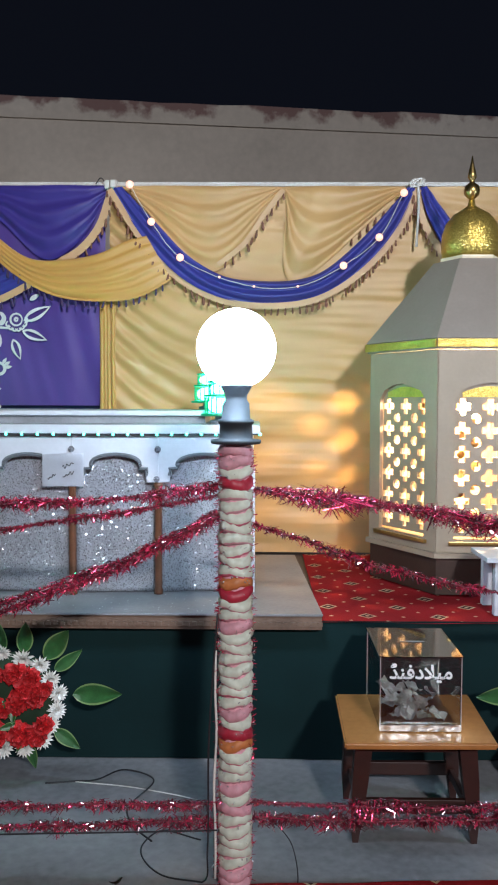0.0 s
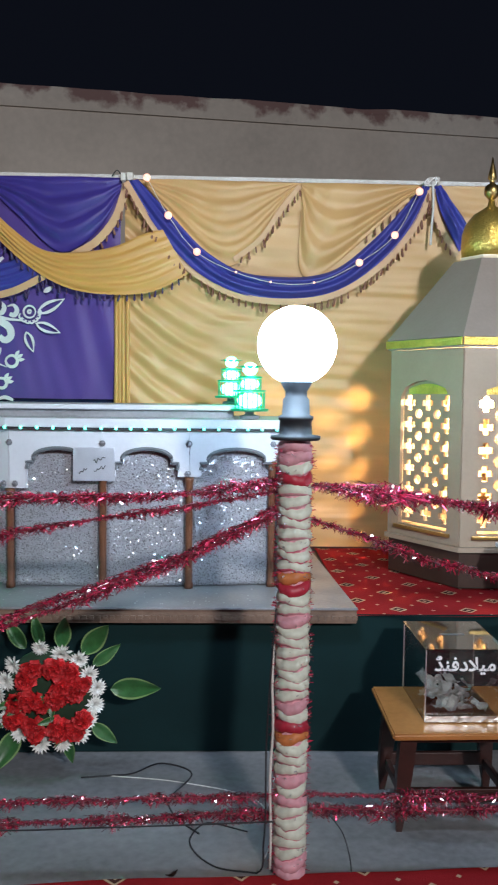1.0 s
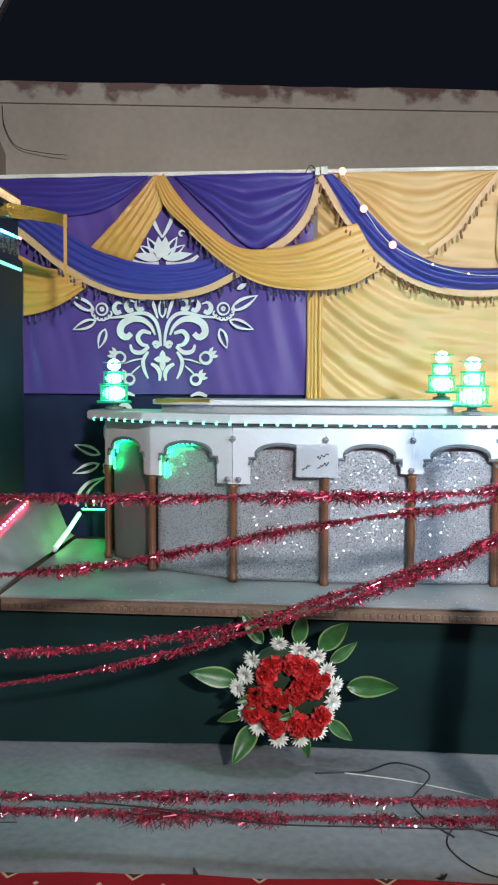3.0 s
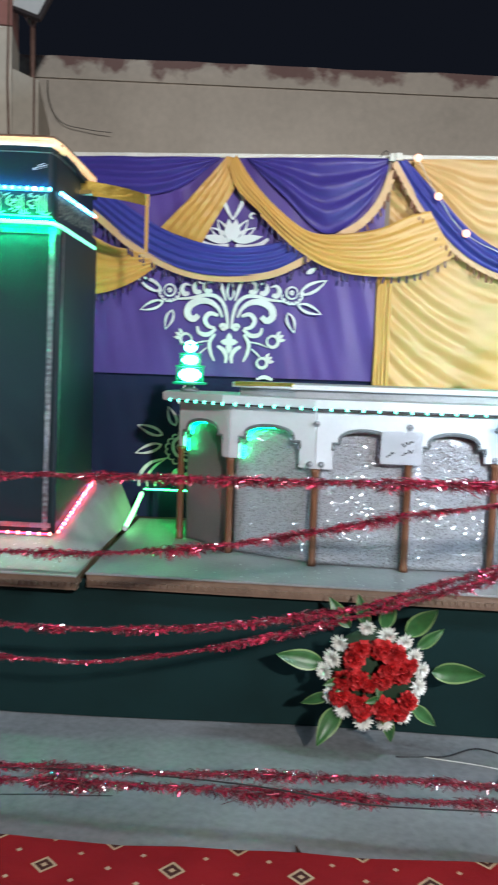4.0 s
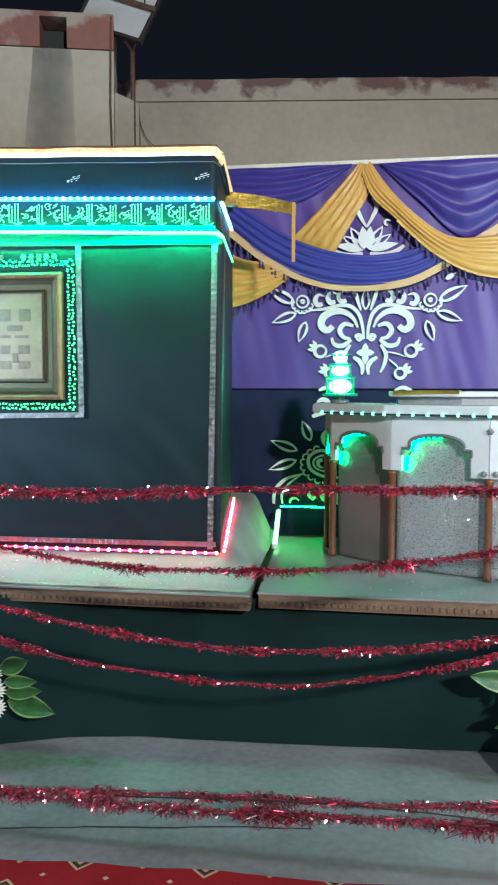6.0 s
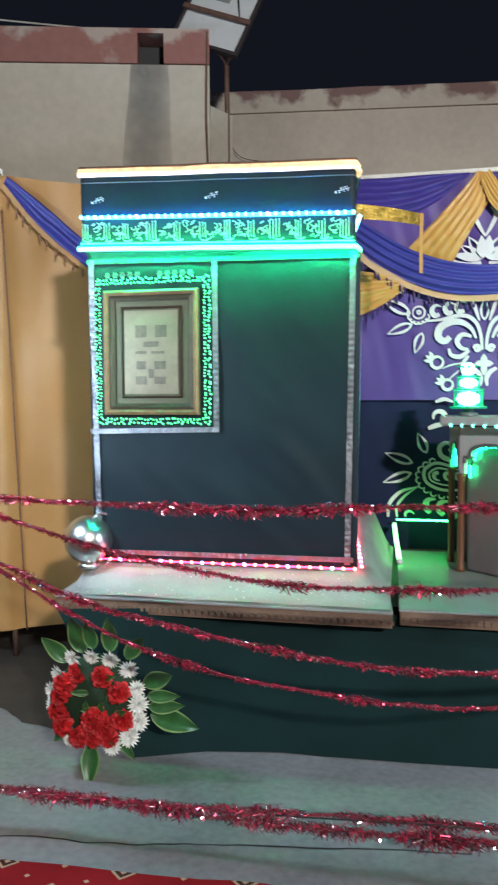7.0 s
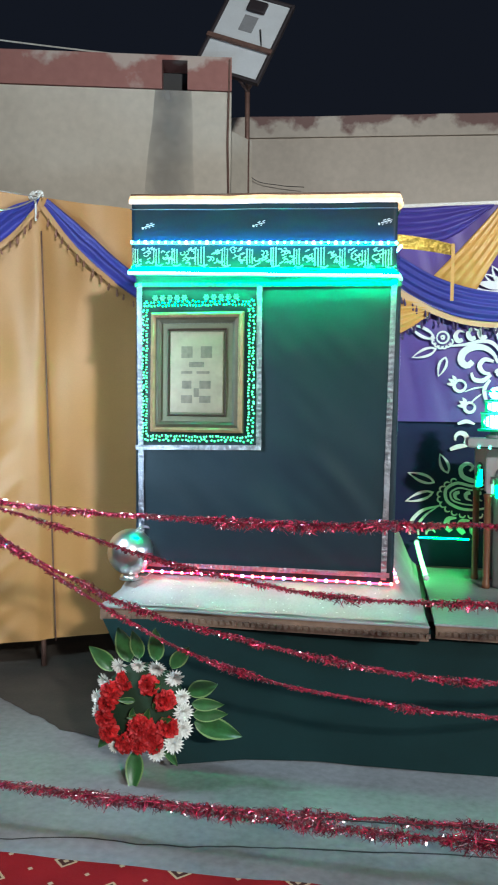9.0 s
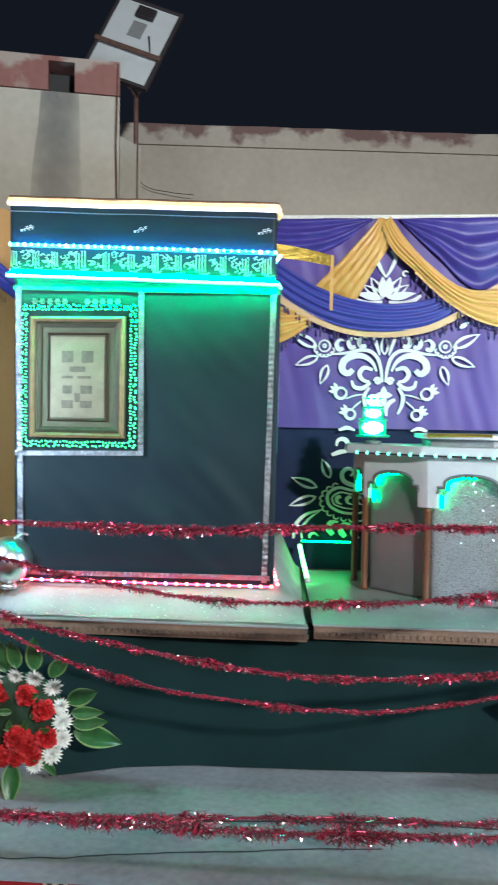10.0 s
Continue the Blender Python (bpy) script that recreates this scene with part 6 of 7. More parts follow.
script(KX0 + 0.01, KX1 - 0.03, 2.198, 2.285, KYT - 0.008)
script(KY0 + 0.01, KY1 - 0.02, 2.185, 2.275, KX1 + 0.006, True)
for zc in (2.190, 2.294):
    em.faces.new([em.verts.new(p) for p in ((KX0, KYT - 0.007, zc + slope(KX0)), (KX1 - 0.022, KYT - 0.007, zc + slope(KX1)), (KX1 - 0.022, KYT - 0.007, zc + 0.006 + slope(KX1)), (KX0, KYT - 0.007, zc + 0.006 + slope(KX0)))])
ob = part("embroidered_band", em, M_EMBROIDERY, shrine, "gold embroidered band of script")
ob["kind"] = "stuff"
for cx, cz, n in ((-3.29, 2.392, 5), (-2.785, 2.385, 4), (-2.245, 2.375, 5)):
    bm = bmesh.new()
    for k in range(n):
        xx, zz_ = cx - 0.022 + 0.042 * k / n, cz + 0.008 * (k % 2) - 0.006 + 0.002 * k
        for (ax, az), (bx, bz) in (((xx, zz_), (xx + 0.011, zz_ + 0.004)), ((xx + 0.004, zz_ - 0.007), (xx + 0.009, zz_ - 0.004))):
            bm.faces.new([bm.verts.new(q_) for q_ in ((ax, KYT - 0.006, az), (bx, KYT - 0.006, bz), (bx + 0.001, KYT - 0.006, bz + 0.003), (ax - 0.001, KYT - 0.006, az + 0.003))])
    box(bm, cx - 0.034, cx - 0.027, KYT - 0.007, KYT - 0.003, cz - 0.012, cz - 0.004)
    part("small_script", bm, M_INK, shrine, "small white embroidered script")

# rows of coloured lamps
led_me = {}
for nm, g_ in (("blue", G_BLUE), ("cyan", G_CYAN), ("red", G_REDLED), ("green", G_GREENDOT), ("arch", G_ARCH), ("teal", G_TEAL)):
    me = mesh_of(ball({"green": 0.0045, "arch": 0.0050, "teal": 0.0072}.get(nm, 0.0078), 8, 6), "led")
    me.materials.append(g_)
    led_me[nm] = me


def led_row(name, parent, pts, colours, label, cord=0.0028, sheath=None):
    row = part(name, tube(pts, cord, 5), sheath or M_CABLE, parent, label)
    for k, p in enumerate(pts):
        o = part("led", led_me[colours[k % len(colours)]], None, row)
        o.location = p
    return row


RGB = ["cyan", "cyan", "blue", "cyan", "cyan", "cyan", "teal", "cyan", "red"]
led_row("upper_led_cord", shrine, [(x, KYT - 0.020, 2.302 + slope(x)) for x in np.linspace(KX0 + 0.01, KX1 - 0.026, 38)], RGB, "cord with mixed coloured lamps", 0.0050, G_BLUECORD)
# unseen emitter added behind the cord; it makes the band glow blue
part("blue_spill_emitter", tube([(x, KYT - 0.0115, 2.304 + slope(x)) for x in np.linspace(KX0 + 0.01, KX1 - 0.026, 38)], 0.0022, 5), G_BLUESPILL, shrine, "hidden emitter added for the cord's blue glow")
led_row("side_led_cord", shrine, [(side_x(y) - 0.006, y, 2.285 + lift(y)) for y in np.linspace(KY0 + 0.03, KY1 - 0.03, 18)], RGB, "cord with mixed coloured lamps")
led_row("foot_led_cord", shrine, [(x, KY0 - 0.045, 0.842 + 0.003 * nz(x * 9, 1)) for x in np.linspace(KX0 + 0.06, KX1 - 0.02, 25)], ["red", "red", "blue", "red"], "cord with red and violet lamps along the foot", 0.0036, G_REDTAPE)
led_row("side_foot_led_cord", shrine, [(side_x(y) + 0.004, y, 0.845 + lift(y)) for y in np.linspace(KY0, KY1, 17)], ["red", "red", "blue"], "cord with red and violet lamps along the foot", 0.0036, G_REDTAPE)

# gold canopy edge behind the cube
can = grid(20, 4, lambda u, v: (-2.30 + 0.36 * u, 4.20 + 0.01 * math.sin(u * 3), 2.40 + 0.075 * v - 0.05 * u * u - 0.02 * u * v))
bmesh.ops.solidify(can, geom=can.faces[:], thickness=0.03)
part("canopy_edge", can, M_GOLDFOIL, shrine, "gold glitter canopy edge")
part("hanging_strip", block(-1.958, -1.942, 4.192, 4.196, 2.13, 2.41), M_GOLD, shrine, "thin gold strip")
part("canopy_bracket", block(-2.33, -2.22, 4.16, 4.20, 2.40, 2.42), M_BRASS, shrine)

# framed plaque hung on the cube
pic = thing("framed_plaque", (-3.073, KY0 - 0.014, 1.744), "gilt framed bronze plaque ringed with green lamps, hung on the cube", "framed plaque")


def frame_ring(w, h, t, d0, d1):
    bm = bmesh.new()
    o = [(-w, -h), (w, -h), (w, h), (-w, h)]
    i = [(-w + t, -h + t), (w - t, -h + t), (w - t, h - t), (-w + t, h - t)]
    m_ = [(-w + t * 0.5, -h + t * 0.5), (w - t * 0.5, -h + t * 0.5), (w - t * 0.5, h - t * 0.5), (-w + t * 0.5, h - t * 0.5)]
    lv = [[bm.verts.new((x, y, z)) for x, z in pts] for pts, y in ((o, d0), (o, d1 + 0.006), (m_, d1), (i, d1 + 0.008), (i, d0))]
    for a, b in zip(lv, lv[1:]):
        for k in range(4):
            bm.faces.new((a[k], a[(k + 1) % 4], b[(k + 1) % 4], b[k]))
    bmesh.ops.recalc_face_normals(bm, faces=bm.faces[:])
    return bm


part("frame", frame_ring(0.213, 0.268, 0.022, 0, -0.032), M_GILT, pic, "pale gilt moulded frame")
part("dark_frame", frame_ring(0.190, 0.245, 0.026, -0.001, -0.026), M_BRONZE, pic, "dark bronze inner moulding")
part("mount", block(-0.18, 0.18, -0.010, -0.002, -0.235, 0.235), M_MATBOARD, pic, "dark olive mount")
part("inner_frame", frame_ring(0.137, 0.196, 0.010, -0.011, -0.022), M_DARKWOOD, pic)
part("plaque", block(-0.122, 0.122, -0.018, -0.0105, -0.179, 0.179, 0.002), M_PLAQUE, pic, "bronze plaque with worn relief")
for x, z, w, h in ((-0.045, 0.09, 0.026, 0.026), (0.045, 0.09, 0.026, 0.026), (0, 0.035, 0.035, 0.012), (-0.045, 0.0, 0.026, 0.006), (0.03, 0.0, 0.03, 0.006), (-0.045, -0.055, 0.022, 0.018), (0.04, -0.055, 0.026, 0.018), (-0.045, -0.12, 0.026, 0.018), (0.04, -0.12, 0.026, 0.016), (0, -0.09, 0.012, 0.02)):
    part("relief_block", block(x - w, x + w, -0.0205, -0.0185, z - h, z + h, 0.001), M_WORNBRONZE, pic)
rect = [(-0.243, z) for z in np.linspace(-0.285, 0.30, 44)] + [(x, 0.305) for x in np.linspace(-0.235, 0.235, 34)] + [(0.243, z) for z in np.linspace(0.30, -0.285, 44)] + [(x, -0.292) for x in np.linspace(0.235, -0.235, 34)]
led_row("lamp_border", pic, [(x * 0.975 + random.uniform(-0.003, 0.003), -0.010, z * 0.985 + random.uniform(-0.003, 0.003)) for x, z in rect], ["green"], "border of lit green lamps", 0.004)
led_row("outer_lamp_border", pic, [(x * 1.05 + random.uniform(-0.006, 0.006), -0.006, z * 1.04 + random.uniform(-0.005, 0.005)) for x, z in rect], ["green"], "outer border of lit green lamps", 0.003)
sq = lathe([(0.0035, 0.002), (0.0045, 0.006), (0.002, 0.008)], 8)
for k in range(6):
    ball(0.0052, 7, 5, (0.0095 * math.cos(k * 1.047), 0.0095 * math.sin(k * 1.047), 0.003), sq, 0.6)
sq = mesh_of(sq, "sequin")
sq.materials.append(M_SILVER)
for k in range(12):
    if k not in (5, 6):
        part("sequin", sq, None, pic).matrix_local = Matrix.Translation((-0.20 + k * 0.034, -0.002, 0.335)) @ FACE

# steel ball before the cube
ba = thing("steel_ball", (-3.375, 3.545, 0.80), "polished steel ball with a ring beside the shrine model", "steel ball")
part("ball", ball(0.105, 28, 18, (0, 0, 0.125)), M_STEEL, ba, "", True)
rg = tube([(0.055 + 0.115 * math.cos(a) * 0.4, 0.02 + 0.115 * math.cos(a) * 0.6, 0.125 + 0.115 * math.sin(a)) for a in np.linspace(0, 2 * math.pi, 40)], 0.006, 6)
part("ring", rg, M_STEEL, ba, "", True)
part("foot", lathe([(0.05, 0.0), (0.045, 0.02), (0.02, 0.03)], 16), M_STEEL, ba, "", True)

# green tube lamps between the bench tops
for nm, pts in (("tube_lamp", [(-2.045, 4.26, 0.735), (-2.075, 4.60, 0.775), (-2.10, 4.88, 0.82)]), ("tube_lamp", [(-2.09, 4.90, 0.845), (-1.94, 4.905, 0.845), (-1.80, 4.905, 0.845)])):
    tl = thing(nm, pts[0], "lit green tube lamp leaning behind the bench tops", "tube lamp", "green tube lamps")
    loc = [tuple(Vector(p) - Vector(pts[0])) for p in pts]
    r = 0.012 if pts[0][2] < 0.8 else 0.005
    part("tube", tube(loc, r, 10), G_GREENLOW if r > 0.01 else G_GREENBACK, tl, "", True)
    for e in (0, -1):
        part("cap", ball(r * 1.3, 8, 6, loc[e]), M_BOARD, tl, "", True)


# ---- model desk ----
desk = thing("arcade_desk", (0, 0, 0), "white arcaded model desk with silver glitter panels and wooden posts", "desk")
FOOT = [(0.095, 3.83), (-0.295, 3.79), (-0.67, 3.775), (-1.075, 3.795), (-1.475, 3.97), (-1.755, 4.23)]
DT = 1.405     # top of the white boards


def bay_board(w, left, right):
    """White board of one bay in x and z, with an ogee arch; left and right give the pendants' half width and depth."""
    a, b = left[0], w - right[0]
    sp = 1.262
    m_ = (a + b) / 2
    h = (b - a) / 2
    shoulder = 0.10 * h * 2
    arc = [(b - shoulder, sp)] + [(m_ + (h - shoulder) * math.cos(t), sp + 0.012 + 0.050 * math.sin(t) ** 0.8) for t in np.linspace(0.05, math.pi - 0.05, 15)] + [(a + shoulder, sp)]
    return [(0, DT), (w, DT), (w, right[1]), (b, right[1]), (b, sp)] + arc + [(a, sp), (a, left[1]), (0, left[1])], [(b, sp - 0.03), (b, sp)] + arc + [(a, sp), (a, sp - 0.03)]


PEND = [(0.028, 1.27), (0.05, 1.20), (0.055, 1.20), (0.075, 1.145), (0.05, 1.16), (0.03, 1.18)]
for k in range(5):
    p, q = Vector(FOOT[k + 1]), Vector(FOOT[k])
    d = q - p
    w = d.length
    m = Matrix.Translation((p.x, p.y, 0)) @ Matrix.Rotation(math.atan2(d.y, d.x), 4, "Z")
    out, arc = bay_board(w, PEND[k + 1], PEND[k])
    bm = prism(out, -0.012, 0.008)
    b = part("arch_board", bm, M_BOARD, desk, "white arched board")
    b.matrix_local = m
    tr = part("arch_trim", tube([(x, -0.010, z - 0.002) for x, z in arc], 0.0095, 6), M_GREYTRIM, desk, "grey trim round the arch")
    tr.matrix_local = m
    if k < 5:
        g_ = part("glitter_panel", grid(20, 40, lambda u, v: (0.012 + (w - 0.024) * u, 0.03 + 0.003 * nz(u * 5, v * 5, k), SZ + 0.004 + (1.395 - SZ - 0.006) * v), 0.004), M_GLITTER if k < 4 else M_PLAINPANEL, desk, "silver glitter panel" if k < 4 else "plain silver panel", True)
        g_.matrix_local = m
    if k >= 3:
        half = list(reversed([(x, z) for x, z in arc if x < w * 0.52]))
        ends = [(half[0][0] + 0.004, half[0][1] - 0.055 + 0.0125 * i) for i in range(5)]
        row = [(x + 0.010, 0.012, z - 0.012) for x, z in ends + half[2:]]
        o = led_row("arch_led_cord", desk, row, ["arch"], "lit green lamps inside the arch", 0.003)
        o.matrix_local = m
for k, (x, y) in enumerate(FOOT):
    top = PEND[k][1] - 0.003
    if k == 0:
        part("end_post", block(x + 0.004, x + 0.034, y - 0.014, y + 0.02, SZ + 0.002, 1.268, 0.004), M_BOARD, desk, "white end post")
        x -= 0.024
    part("post", lathe([(0.020, SZ + 0.001), (0.020, SZ + 0.018), (0.0165, SZ + 0.03), (0.0165, top - 0.025), (0.021, top - 0.012), (0.021, top)], 14, (x, y, 0)), M_COLUMN, desk, "varnished wooden post", True)
for x, z in ((-1.10, 1.165), (-1.05, 1.165), (-1.075, 1.345), (-0.67, 1.345), (-0.295, 1.345), (0.075, 1.345), (-0.30, 1.215)):
    y = np.interp(x, [-1.075, -0.67, -0.295, 0.095], [3.795, 3.775, 3.79, 3.83]) - 0.016
    sc = lathe([(0.004, 0.006), (0.0075, 0.005), (0.008, 0.003), (0.0135, 0.0025), (0.014, 0.0)], 10)
    for k_ in range(6):
        ball(0.0042, 6, 4, (0.0105 * math.cos(k_ * 1.047), 0.0105 * math.sin(k_ * 1.047), 0.0035), sc)
    o = part("screw_cap", sc, M_SCREW, desk, "small grey rosette screw cap")
    o.matrix_local = Matrix.Translation((x, y, z)) @ FACE
# narrow bay at the slanted end, running back to the rear board
EA, EB = Vector((-1.795, 4.46)), Vector(FOOT[5])
ed = EB - EA
em_ = Matrix.Translation((EA.x, EA.y, 0)) @ Matrix.Rotation(math.atan2(ed.y, ed.x), 4, "Z")
eout, earc = bay_board(ed.length, (0.025, 1.19), (0.025, 1.19))
part("arch_board", prism(eout, -0.012, 0.008), M_BOARD, desk, "white arched board").matrix_local = em_
part("arch_trim", tube([(x, -0.010, z - 0.002) for x, z in earc], 0.0075, 6), M_GREYTRIM, desk, "grey trim round the arch").matrix_local = em_
part("post", lathe([(0.020, SZ + 0.001), (0.020, SZ + 0.018), (0.0165, SZ + 0.03), (0.0165, 1.16), (0.021, 1.175), (0.021, 1.187)], 14, (EA.x, EA.y, 0)), M_COLUMN, desk, "varnished wooden post", True)
led_row("arch_led_cord", desk, [(0.045, 0.012, 1.205 + 0.0125 * i) for i in range(7)], ["arch"], "lit green lamps inside the arch", 0.003).matrix_local = em_
# end wall, back and top
part("end_board", block(0.10, 0.118, 3.85, 4.46, SZ + 0.002, 1.402), M_BOARD, desk)
part("back_board", block(-1.74, 0.098, 4.46, 4.48, SZ + 0.002, 1.402), M_GREYTRIM, desk)
TOP = [(0.15, 3.79), (-0.295, 3.745), (-0.67, 3.73), (-1.085, 3.75), (-1.515, 3.93), (-1.855, 4.22), (-1.855, 4.50), (0.15, 4.48)]
tp = slab_poly(TOP, 1.407, 1.452)
bmesh.ops.bevel(tp, geom=[e for e in tp.edges if abs(e.verts[0].co.z - e.verts[1].co.z) < 1e-5], offset=0.006, segments=2, affect="EDGES")
part("top", tp, M_BOARD, desk, "white moulded top")
TIER = [(-0.10, 3.95), (-1.18, 3.93), (-1.45, 4.08), (-1.45, 4.42), (-0.10, 4.42)]
part("tier", slab_poly(TIER, 1.453, 1.487), M_SLAB, desk)
tr = slab_poly([(-0.07, 3.92), (-1.20, 3.90), (-1.49, 4.06), (-1.49, 4.45), (-0.07, 4.45)], 1.488, 1.512)
bmesh.ops.bevel(tr, geom=tr.edges[:], offset=0.004, segments=1, affect="EDGES")
part("tier_rim", tr, M_BOARD, desk, "white raised rim")
part("gold_trim", tube([(-1.47, 4.055, 1.505), (-1.33, 3.98, 1.507), (-1.19, 3.905, 1.507)], 0.012, 6), M_GOLDFOIL, desk, "gold glitter trim")
rim = []
for a, b in zip(TOP[:5], TOP[1:6]):
    n = max(4, int((Vector(b) - Vector(a)).length / 0.062))
    rim += [(a[0] + (b[0] - a[0]) * i / n, a[1] + (b[1] - a[1]) * i / n - 0.006, 1.411) for i in range(n)]
led_row("rim_led_string", desk, rim, ["teal"], "row of teal lamps round the rim", 0.004)

# paper notice on the desk
no = thing("paper_notice", (-0.705, 3.756, 1.255), "white paper notice with a dark scribble, pinned to the desk", "notice")
part("sheet", grid(6, 4, lambda u, v: (-0.09 + 0.18 * u, -0.004 * math.sin(u * 3) - 0.002, -0.072 + 0.145 * v), 0.001), M_WHITECLOTH, no)
for x0, z0, run, seed in ((0.0, 0.010, 0.05, 1), (-0.065, -0.040, 0.035, 2), (0.0, -0.030, 0.05, 3)):
    pen = [(x0 + run * s_, -0.0095, z0 + 0.022 * s_ + 0.012 * nz(s_ * 7, seed) + 0.004 * math.sin(s_ * 17 + seed)) for s_ in np.linspace(0, 1, 30)]
    part("writing", tube(pen, 0.0016, 4), M_DARKINK, no, "dark handwriting")


SLATS = {}
for nm, w_, h_ in (("long", 0.0019, 0.066), ("short", 0.0017, 0.044)):
    SLATS[nm] = mesh_of(block(-w_, w_, -0.0018, 0.0018, 0.0, h_), "slat")
    SLATS[nm].materials.append(G_GREENLAMP)
petal_ = mesh_of(grid(6, 4, lambda u, v: (0.026 * (v - 0.5) * math.sin(math.pi * (0.15 + 0.8 * u)), -0.026 * u, 0.010 * math.sin(2.2 * u) + 0.006 * abs(v - 0.5)), 0.002), "petal")
petal_.materials.append(G_GREENLAMP)


def green_lamp(x, y, z, s, label):
    """A railed drum, a smaller one on it and a crown of petals, lit from within."""
    t = thing("tower_lamp", (x, y, z), label, "table lamp", "green tower lamps on the desk")
    part("stand", lathe([(0.042, 0.0), (0.042, 0.012), (0.02, 0.018), (0.02, 0.03)], 16), M_GREYTRIM, t)
    part("gallery", lathe([(0.074, 0.031), (0.080, 0.034), (0.079, 0.041), (0.058, 0.043)], 24), G_GREENLAMP, t, "green scalloped gallery")
    part("lower_shade", ball(0.052, 18, 12, (0, 0, 0.075), squash=0.60), G_GREENPALE, t, "pale green lit shade", True)
    for k in range(18):
        a = 2 * math.pi * k / 18
        part("slat", SLATS["long"], None, t).matrix_local = Matrix.Translation((0.062 * math.cos(a), 0.062 * math.sin(a), 0.043)) @ Matrix.Rotation(a + math.pi / 2, 4, "Z")
    part("middle_gallery", lathe([(0.060, 0.110), (0.068, 0.113), (0.067, 0.119), (0.040, 0.121)], 24), G_GREENLAMP, t)
    part("middle_shade", ball(0.039, 16, 10, (0, 0, 0.144), squash=0.56), G_GREENPALE, t, "pale green lit shade", True)
    for k in range(12):
        a = 2 * math.pi * k / 12
        part("slat", SLATS["short"], None, t).matrix_local = Matrix.Translation((0.047 * math.cos(a), 0.047 * math.sin(a), 0.121)) @ Matrix.Rotation(a + math.pi / 2, 4, "Z")
    part("upper_gallery", lathe([(0.046, 0.167), (0.053, 0.170), (0.050, 0.175), (0.03, 0.177)], 20), G_GREENLAMP, t)
    part("cap", ball(0.030, 14, 10, (0, 0, 0.206), squash=0.9), G_GREENPALE, t, "pale green lit cap", True)
    for k in range(7):
        part("petal", petal_, None, t).matrix_local = Matrix.Rotation(2 * math.pi * k / 7 + x, 4, "Z") @ Matrix.Translation((0, -0.028, 0.206))
    t.scale = (s, s, s)
    return t


green_lamp(-1.725, 4.25, 1.455, 1.08, "tiered tower lamp glowing green on the angled end of the desk")
green_lamp(-0.11, 4.25, 1.514, 1.0, "tiered tower lamp glowing green on the raised rim of the desk")
green_lamp(-0.03, 3.885, 1.455, 1.08, "tiered tower lamp glowing green on the square end of the desk")

# ---- far things ----
def earth(u, v):
    x = -6.6 + 3.16 * u
    front = 3.55 + 0.24 * max(0.0, -3.45 - x) + 0.42 * max(0.0, -3.75 - x) + 0.05 * nz(x * 5, 2) + 0.02 * nz(x * 17, 5)
    return (x, front + (6.0 - front) * v, FZ + 0.004 + 0.002 * nz(u * 20, v * 12))


brown = grid(70, 16, earth)
tagged(part("ground_mat", brown, mat("brown_earth", (0.060, 0.046, 0.036), 0.9, 0, 0.4, 4, 60, 0.4)), "dark brown earth beside the stage, under the side drape", "earth", kind="structure")

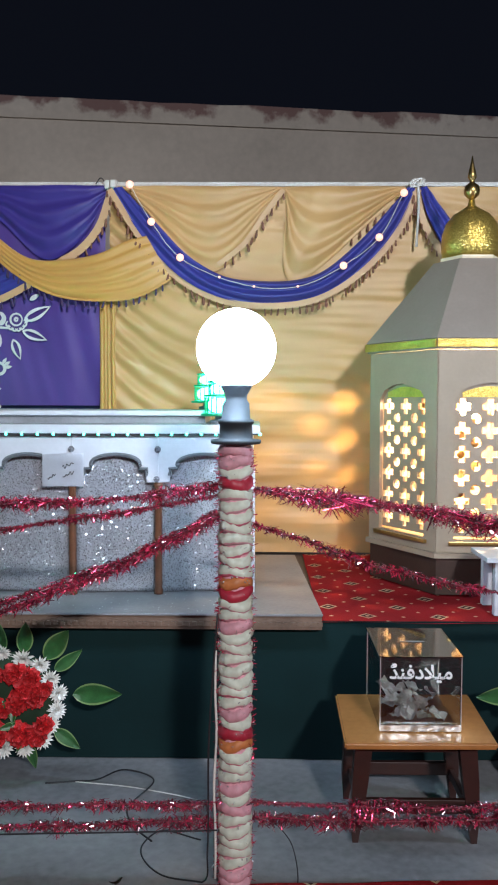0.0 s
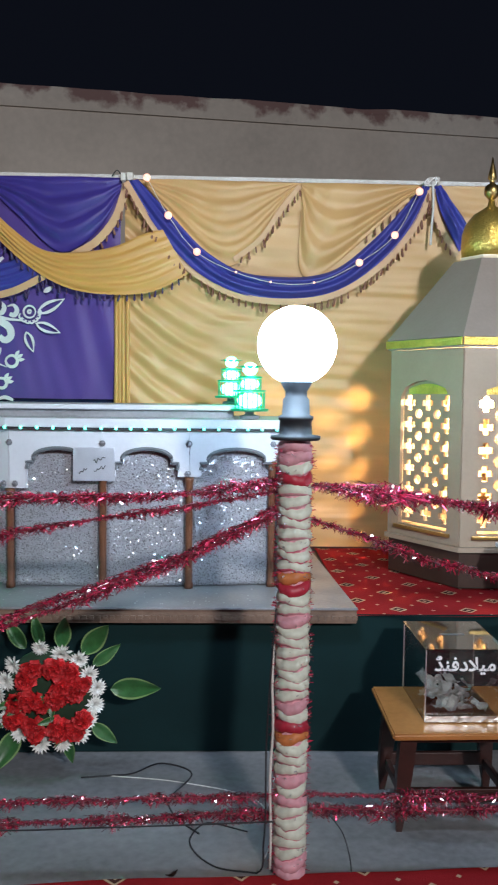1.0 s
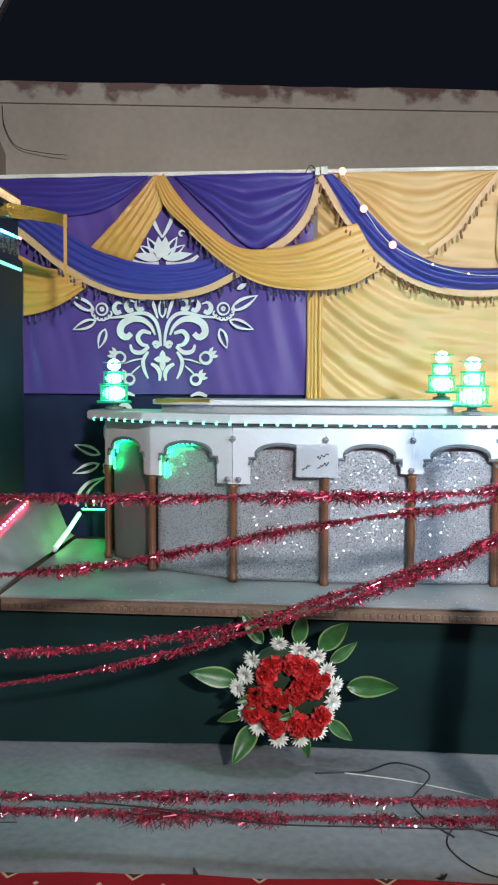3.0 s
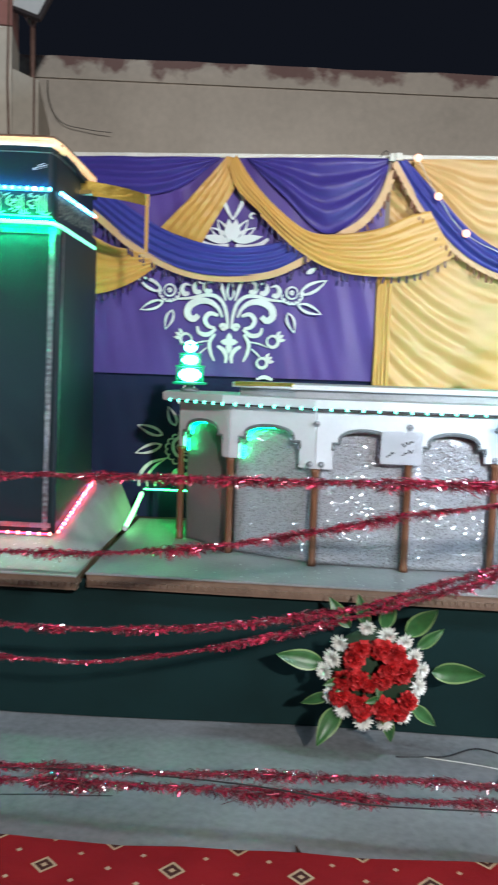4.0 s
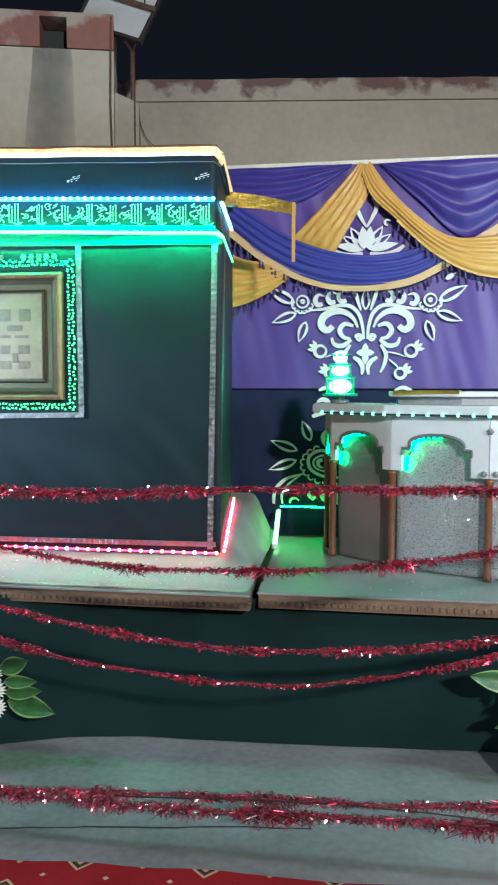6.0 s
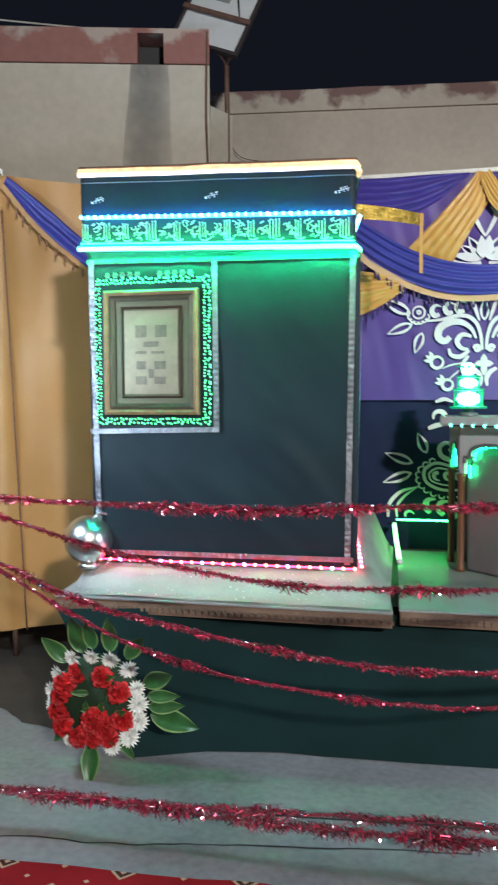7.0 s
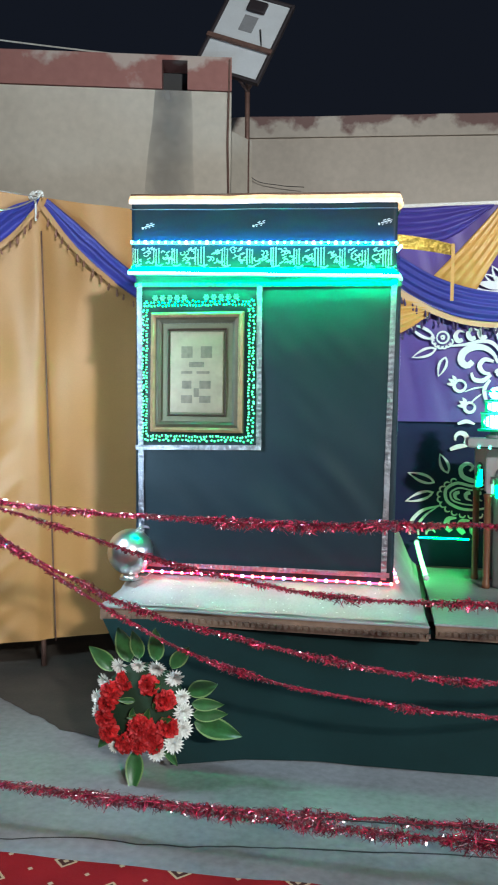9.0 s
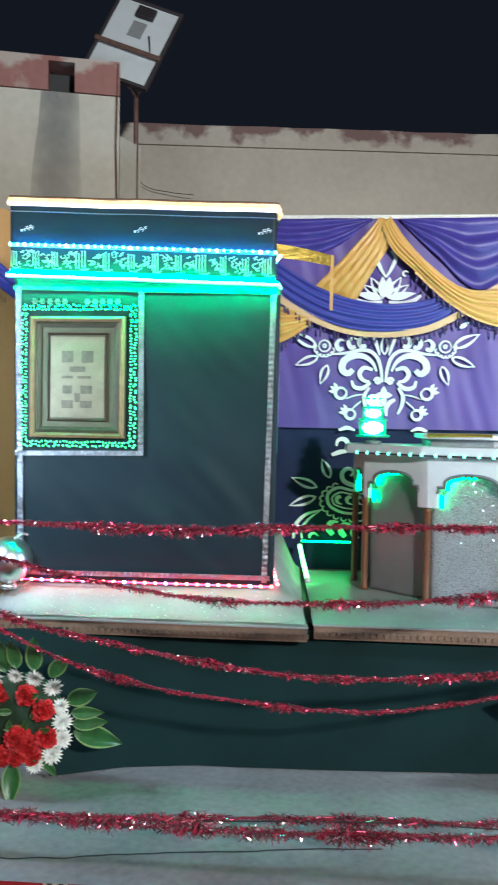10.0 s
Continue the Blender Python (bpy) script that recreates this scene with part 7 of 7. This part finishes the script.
SP = Vector((-3.66, 7.25, 0))
sol = thing("solar_street_lamp", (SP.x, SP.y, 4.0), "solar street lamp with a tilted panel on a rusty pole", "street lamp")
part("pole", tube([(0, 0, -3.96), (0.0, 0, 0.0), (-0.005, 0, 0.75)], 0.022, 8), M_PIPE, sol, "thin rusty pole", True)
pm = Matrix.Translation((-0.03, -0.03, 0.90)) @ Matrix.Rotation(radians(20), 4, "Y") @ Matrix.Rotation(radians(-18), 4, "X")
for nm, bm, m_, lab in (("panel", block(-0.28, 0.28, -0.010, 0.012, -0.40, 0.40), M_PANELBACK, "white panel back"), ("panel_frame", frame_ring(0.31, 0.43, 0.032, 0.02, -0.03), M_PANELFRAME, "dark frame"),
                        ("cross_bar", block(-0.31, 0.31, -0.055, -0.031, -0.13, -0.09), M_PIPE, ""), ("junction_box", block(-0.09, 0.09, -0.05, -0.012, 0.24, 0.36, 0.02), M_PANELFRAME, "dark junction box"),
                        ("label_plate", block(-0.08, 0.05, -0.013, -0.0105, 0.04, 0.21), M_LABEL, "grey label")):
    part(nm, bm, m_, sol, lab).matrix_local = pm
for k, (x0, x1) in enumerate(((0.0, -0.20), (0.0, 0.16), (0.0, -0.08), (0.0, 0.07))):
    part("brace", tube([(x0, -0.02, 0.42 + 0.07 * (k > 1)), (x1, -0.03, 0.70)], 0.013, 6), M_PIPE, sol, "", True)
part("lead", tube([(0.11, -0.02, 0.95), (0.13, -0.06, 0.75), (0.12, -0.08, 0.62), (0.09, -0.06, 0.5)], 0.008, 6), M_CABLE, sol, "", True)
wire_ = tube([(x, 5.9 + 0.30 * (x + 8.2), 5.02 - 0.087 * (x + 8.2) - 0.03 * math.sin(math.pi * (x + 8.2) / 4.3)) for x in np.linspace(-9.4, -3.66, 30)], 0.007, 5)
tagged(part("overhead_wire", wire_, M_ROPE), "thin pale overhead wire above the house wall", "wire")
cr = tube([(p.x, p.y, z) for p, z in ((along(0.02) + HN * 0.02, 4.6), (along(0.03) + HN * 0.02, 3.9), (along(0.01) + HN * 0.02, 3.2))], 0.009, 6)
tagged(part("down_pipe", cr, M_PIPE), "thin dark pipe down the corner of the house wall", "pipe")
w2 = smooth_line([(-4.05, 4.50), (-4.03, 4.29), (-3.92, 4.09), (-3.62, 4.00), (-3.36, 3.97)], 24)
tagged(part("loose_wire", tube([(p[0], 8.74, p[1]) for p in w2], 0.004, 5), M_CABLE), "loose dark wire hanging down the yard wall", "wire")
for x, y, a in ((-0.30, 2.73, 0.6), (-1.07, 2.68, 2.1)):
    scrap = grid(5, 3, lambda u, v: (0.045 * (u - 0.5), 0.016 * (v - 0.5) * math.sin(math.pi * (0.1 + 0.8 * u)), 0.012 * (u - 0.5) ** 2 * 4 + 0.004 * abs(v - 0.5)), 0.001)
    ob = tagged(part("dry_leaf", scrap, M_DARKWOOD), "small dark curled dry leaf lying on the cement floor", "leaf", "dry leaves on the floor")
    ob.location, ob.rotation_euler = (x, y, FZ + 0.004), (0, 0, a)
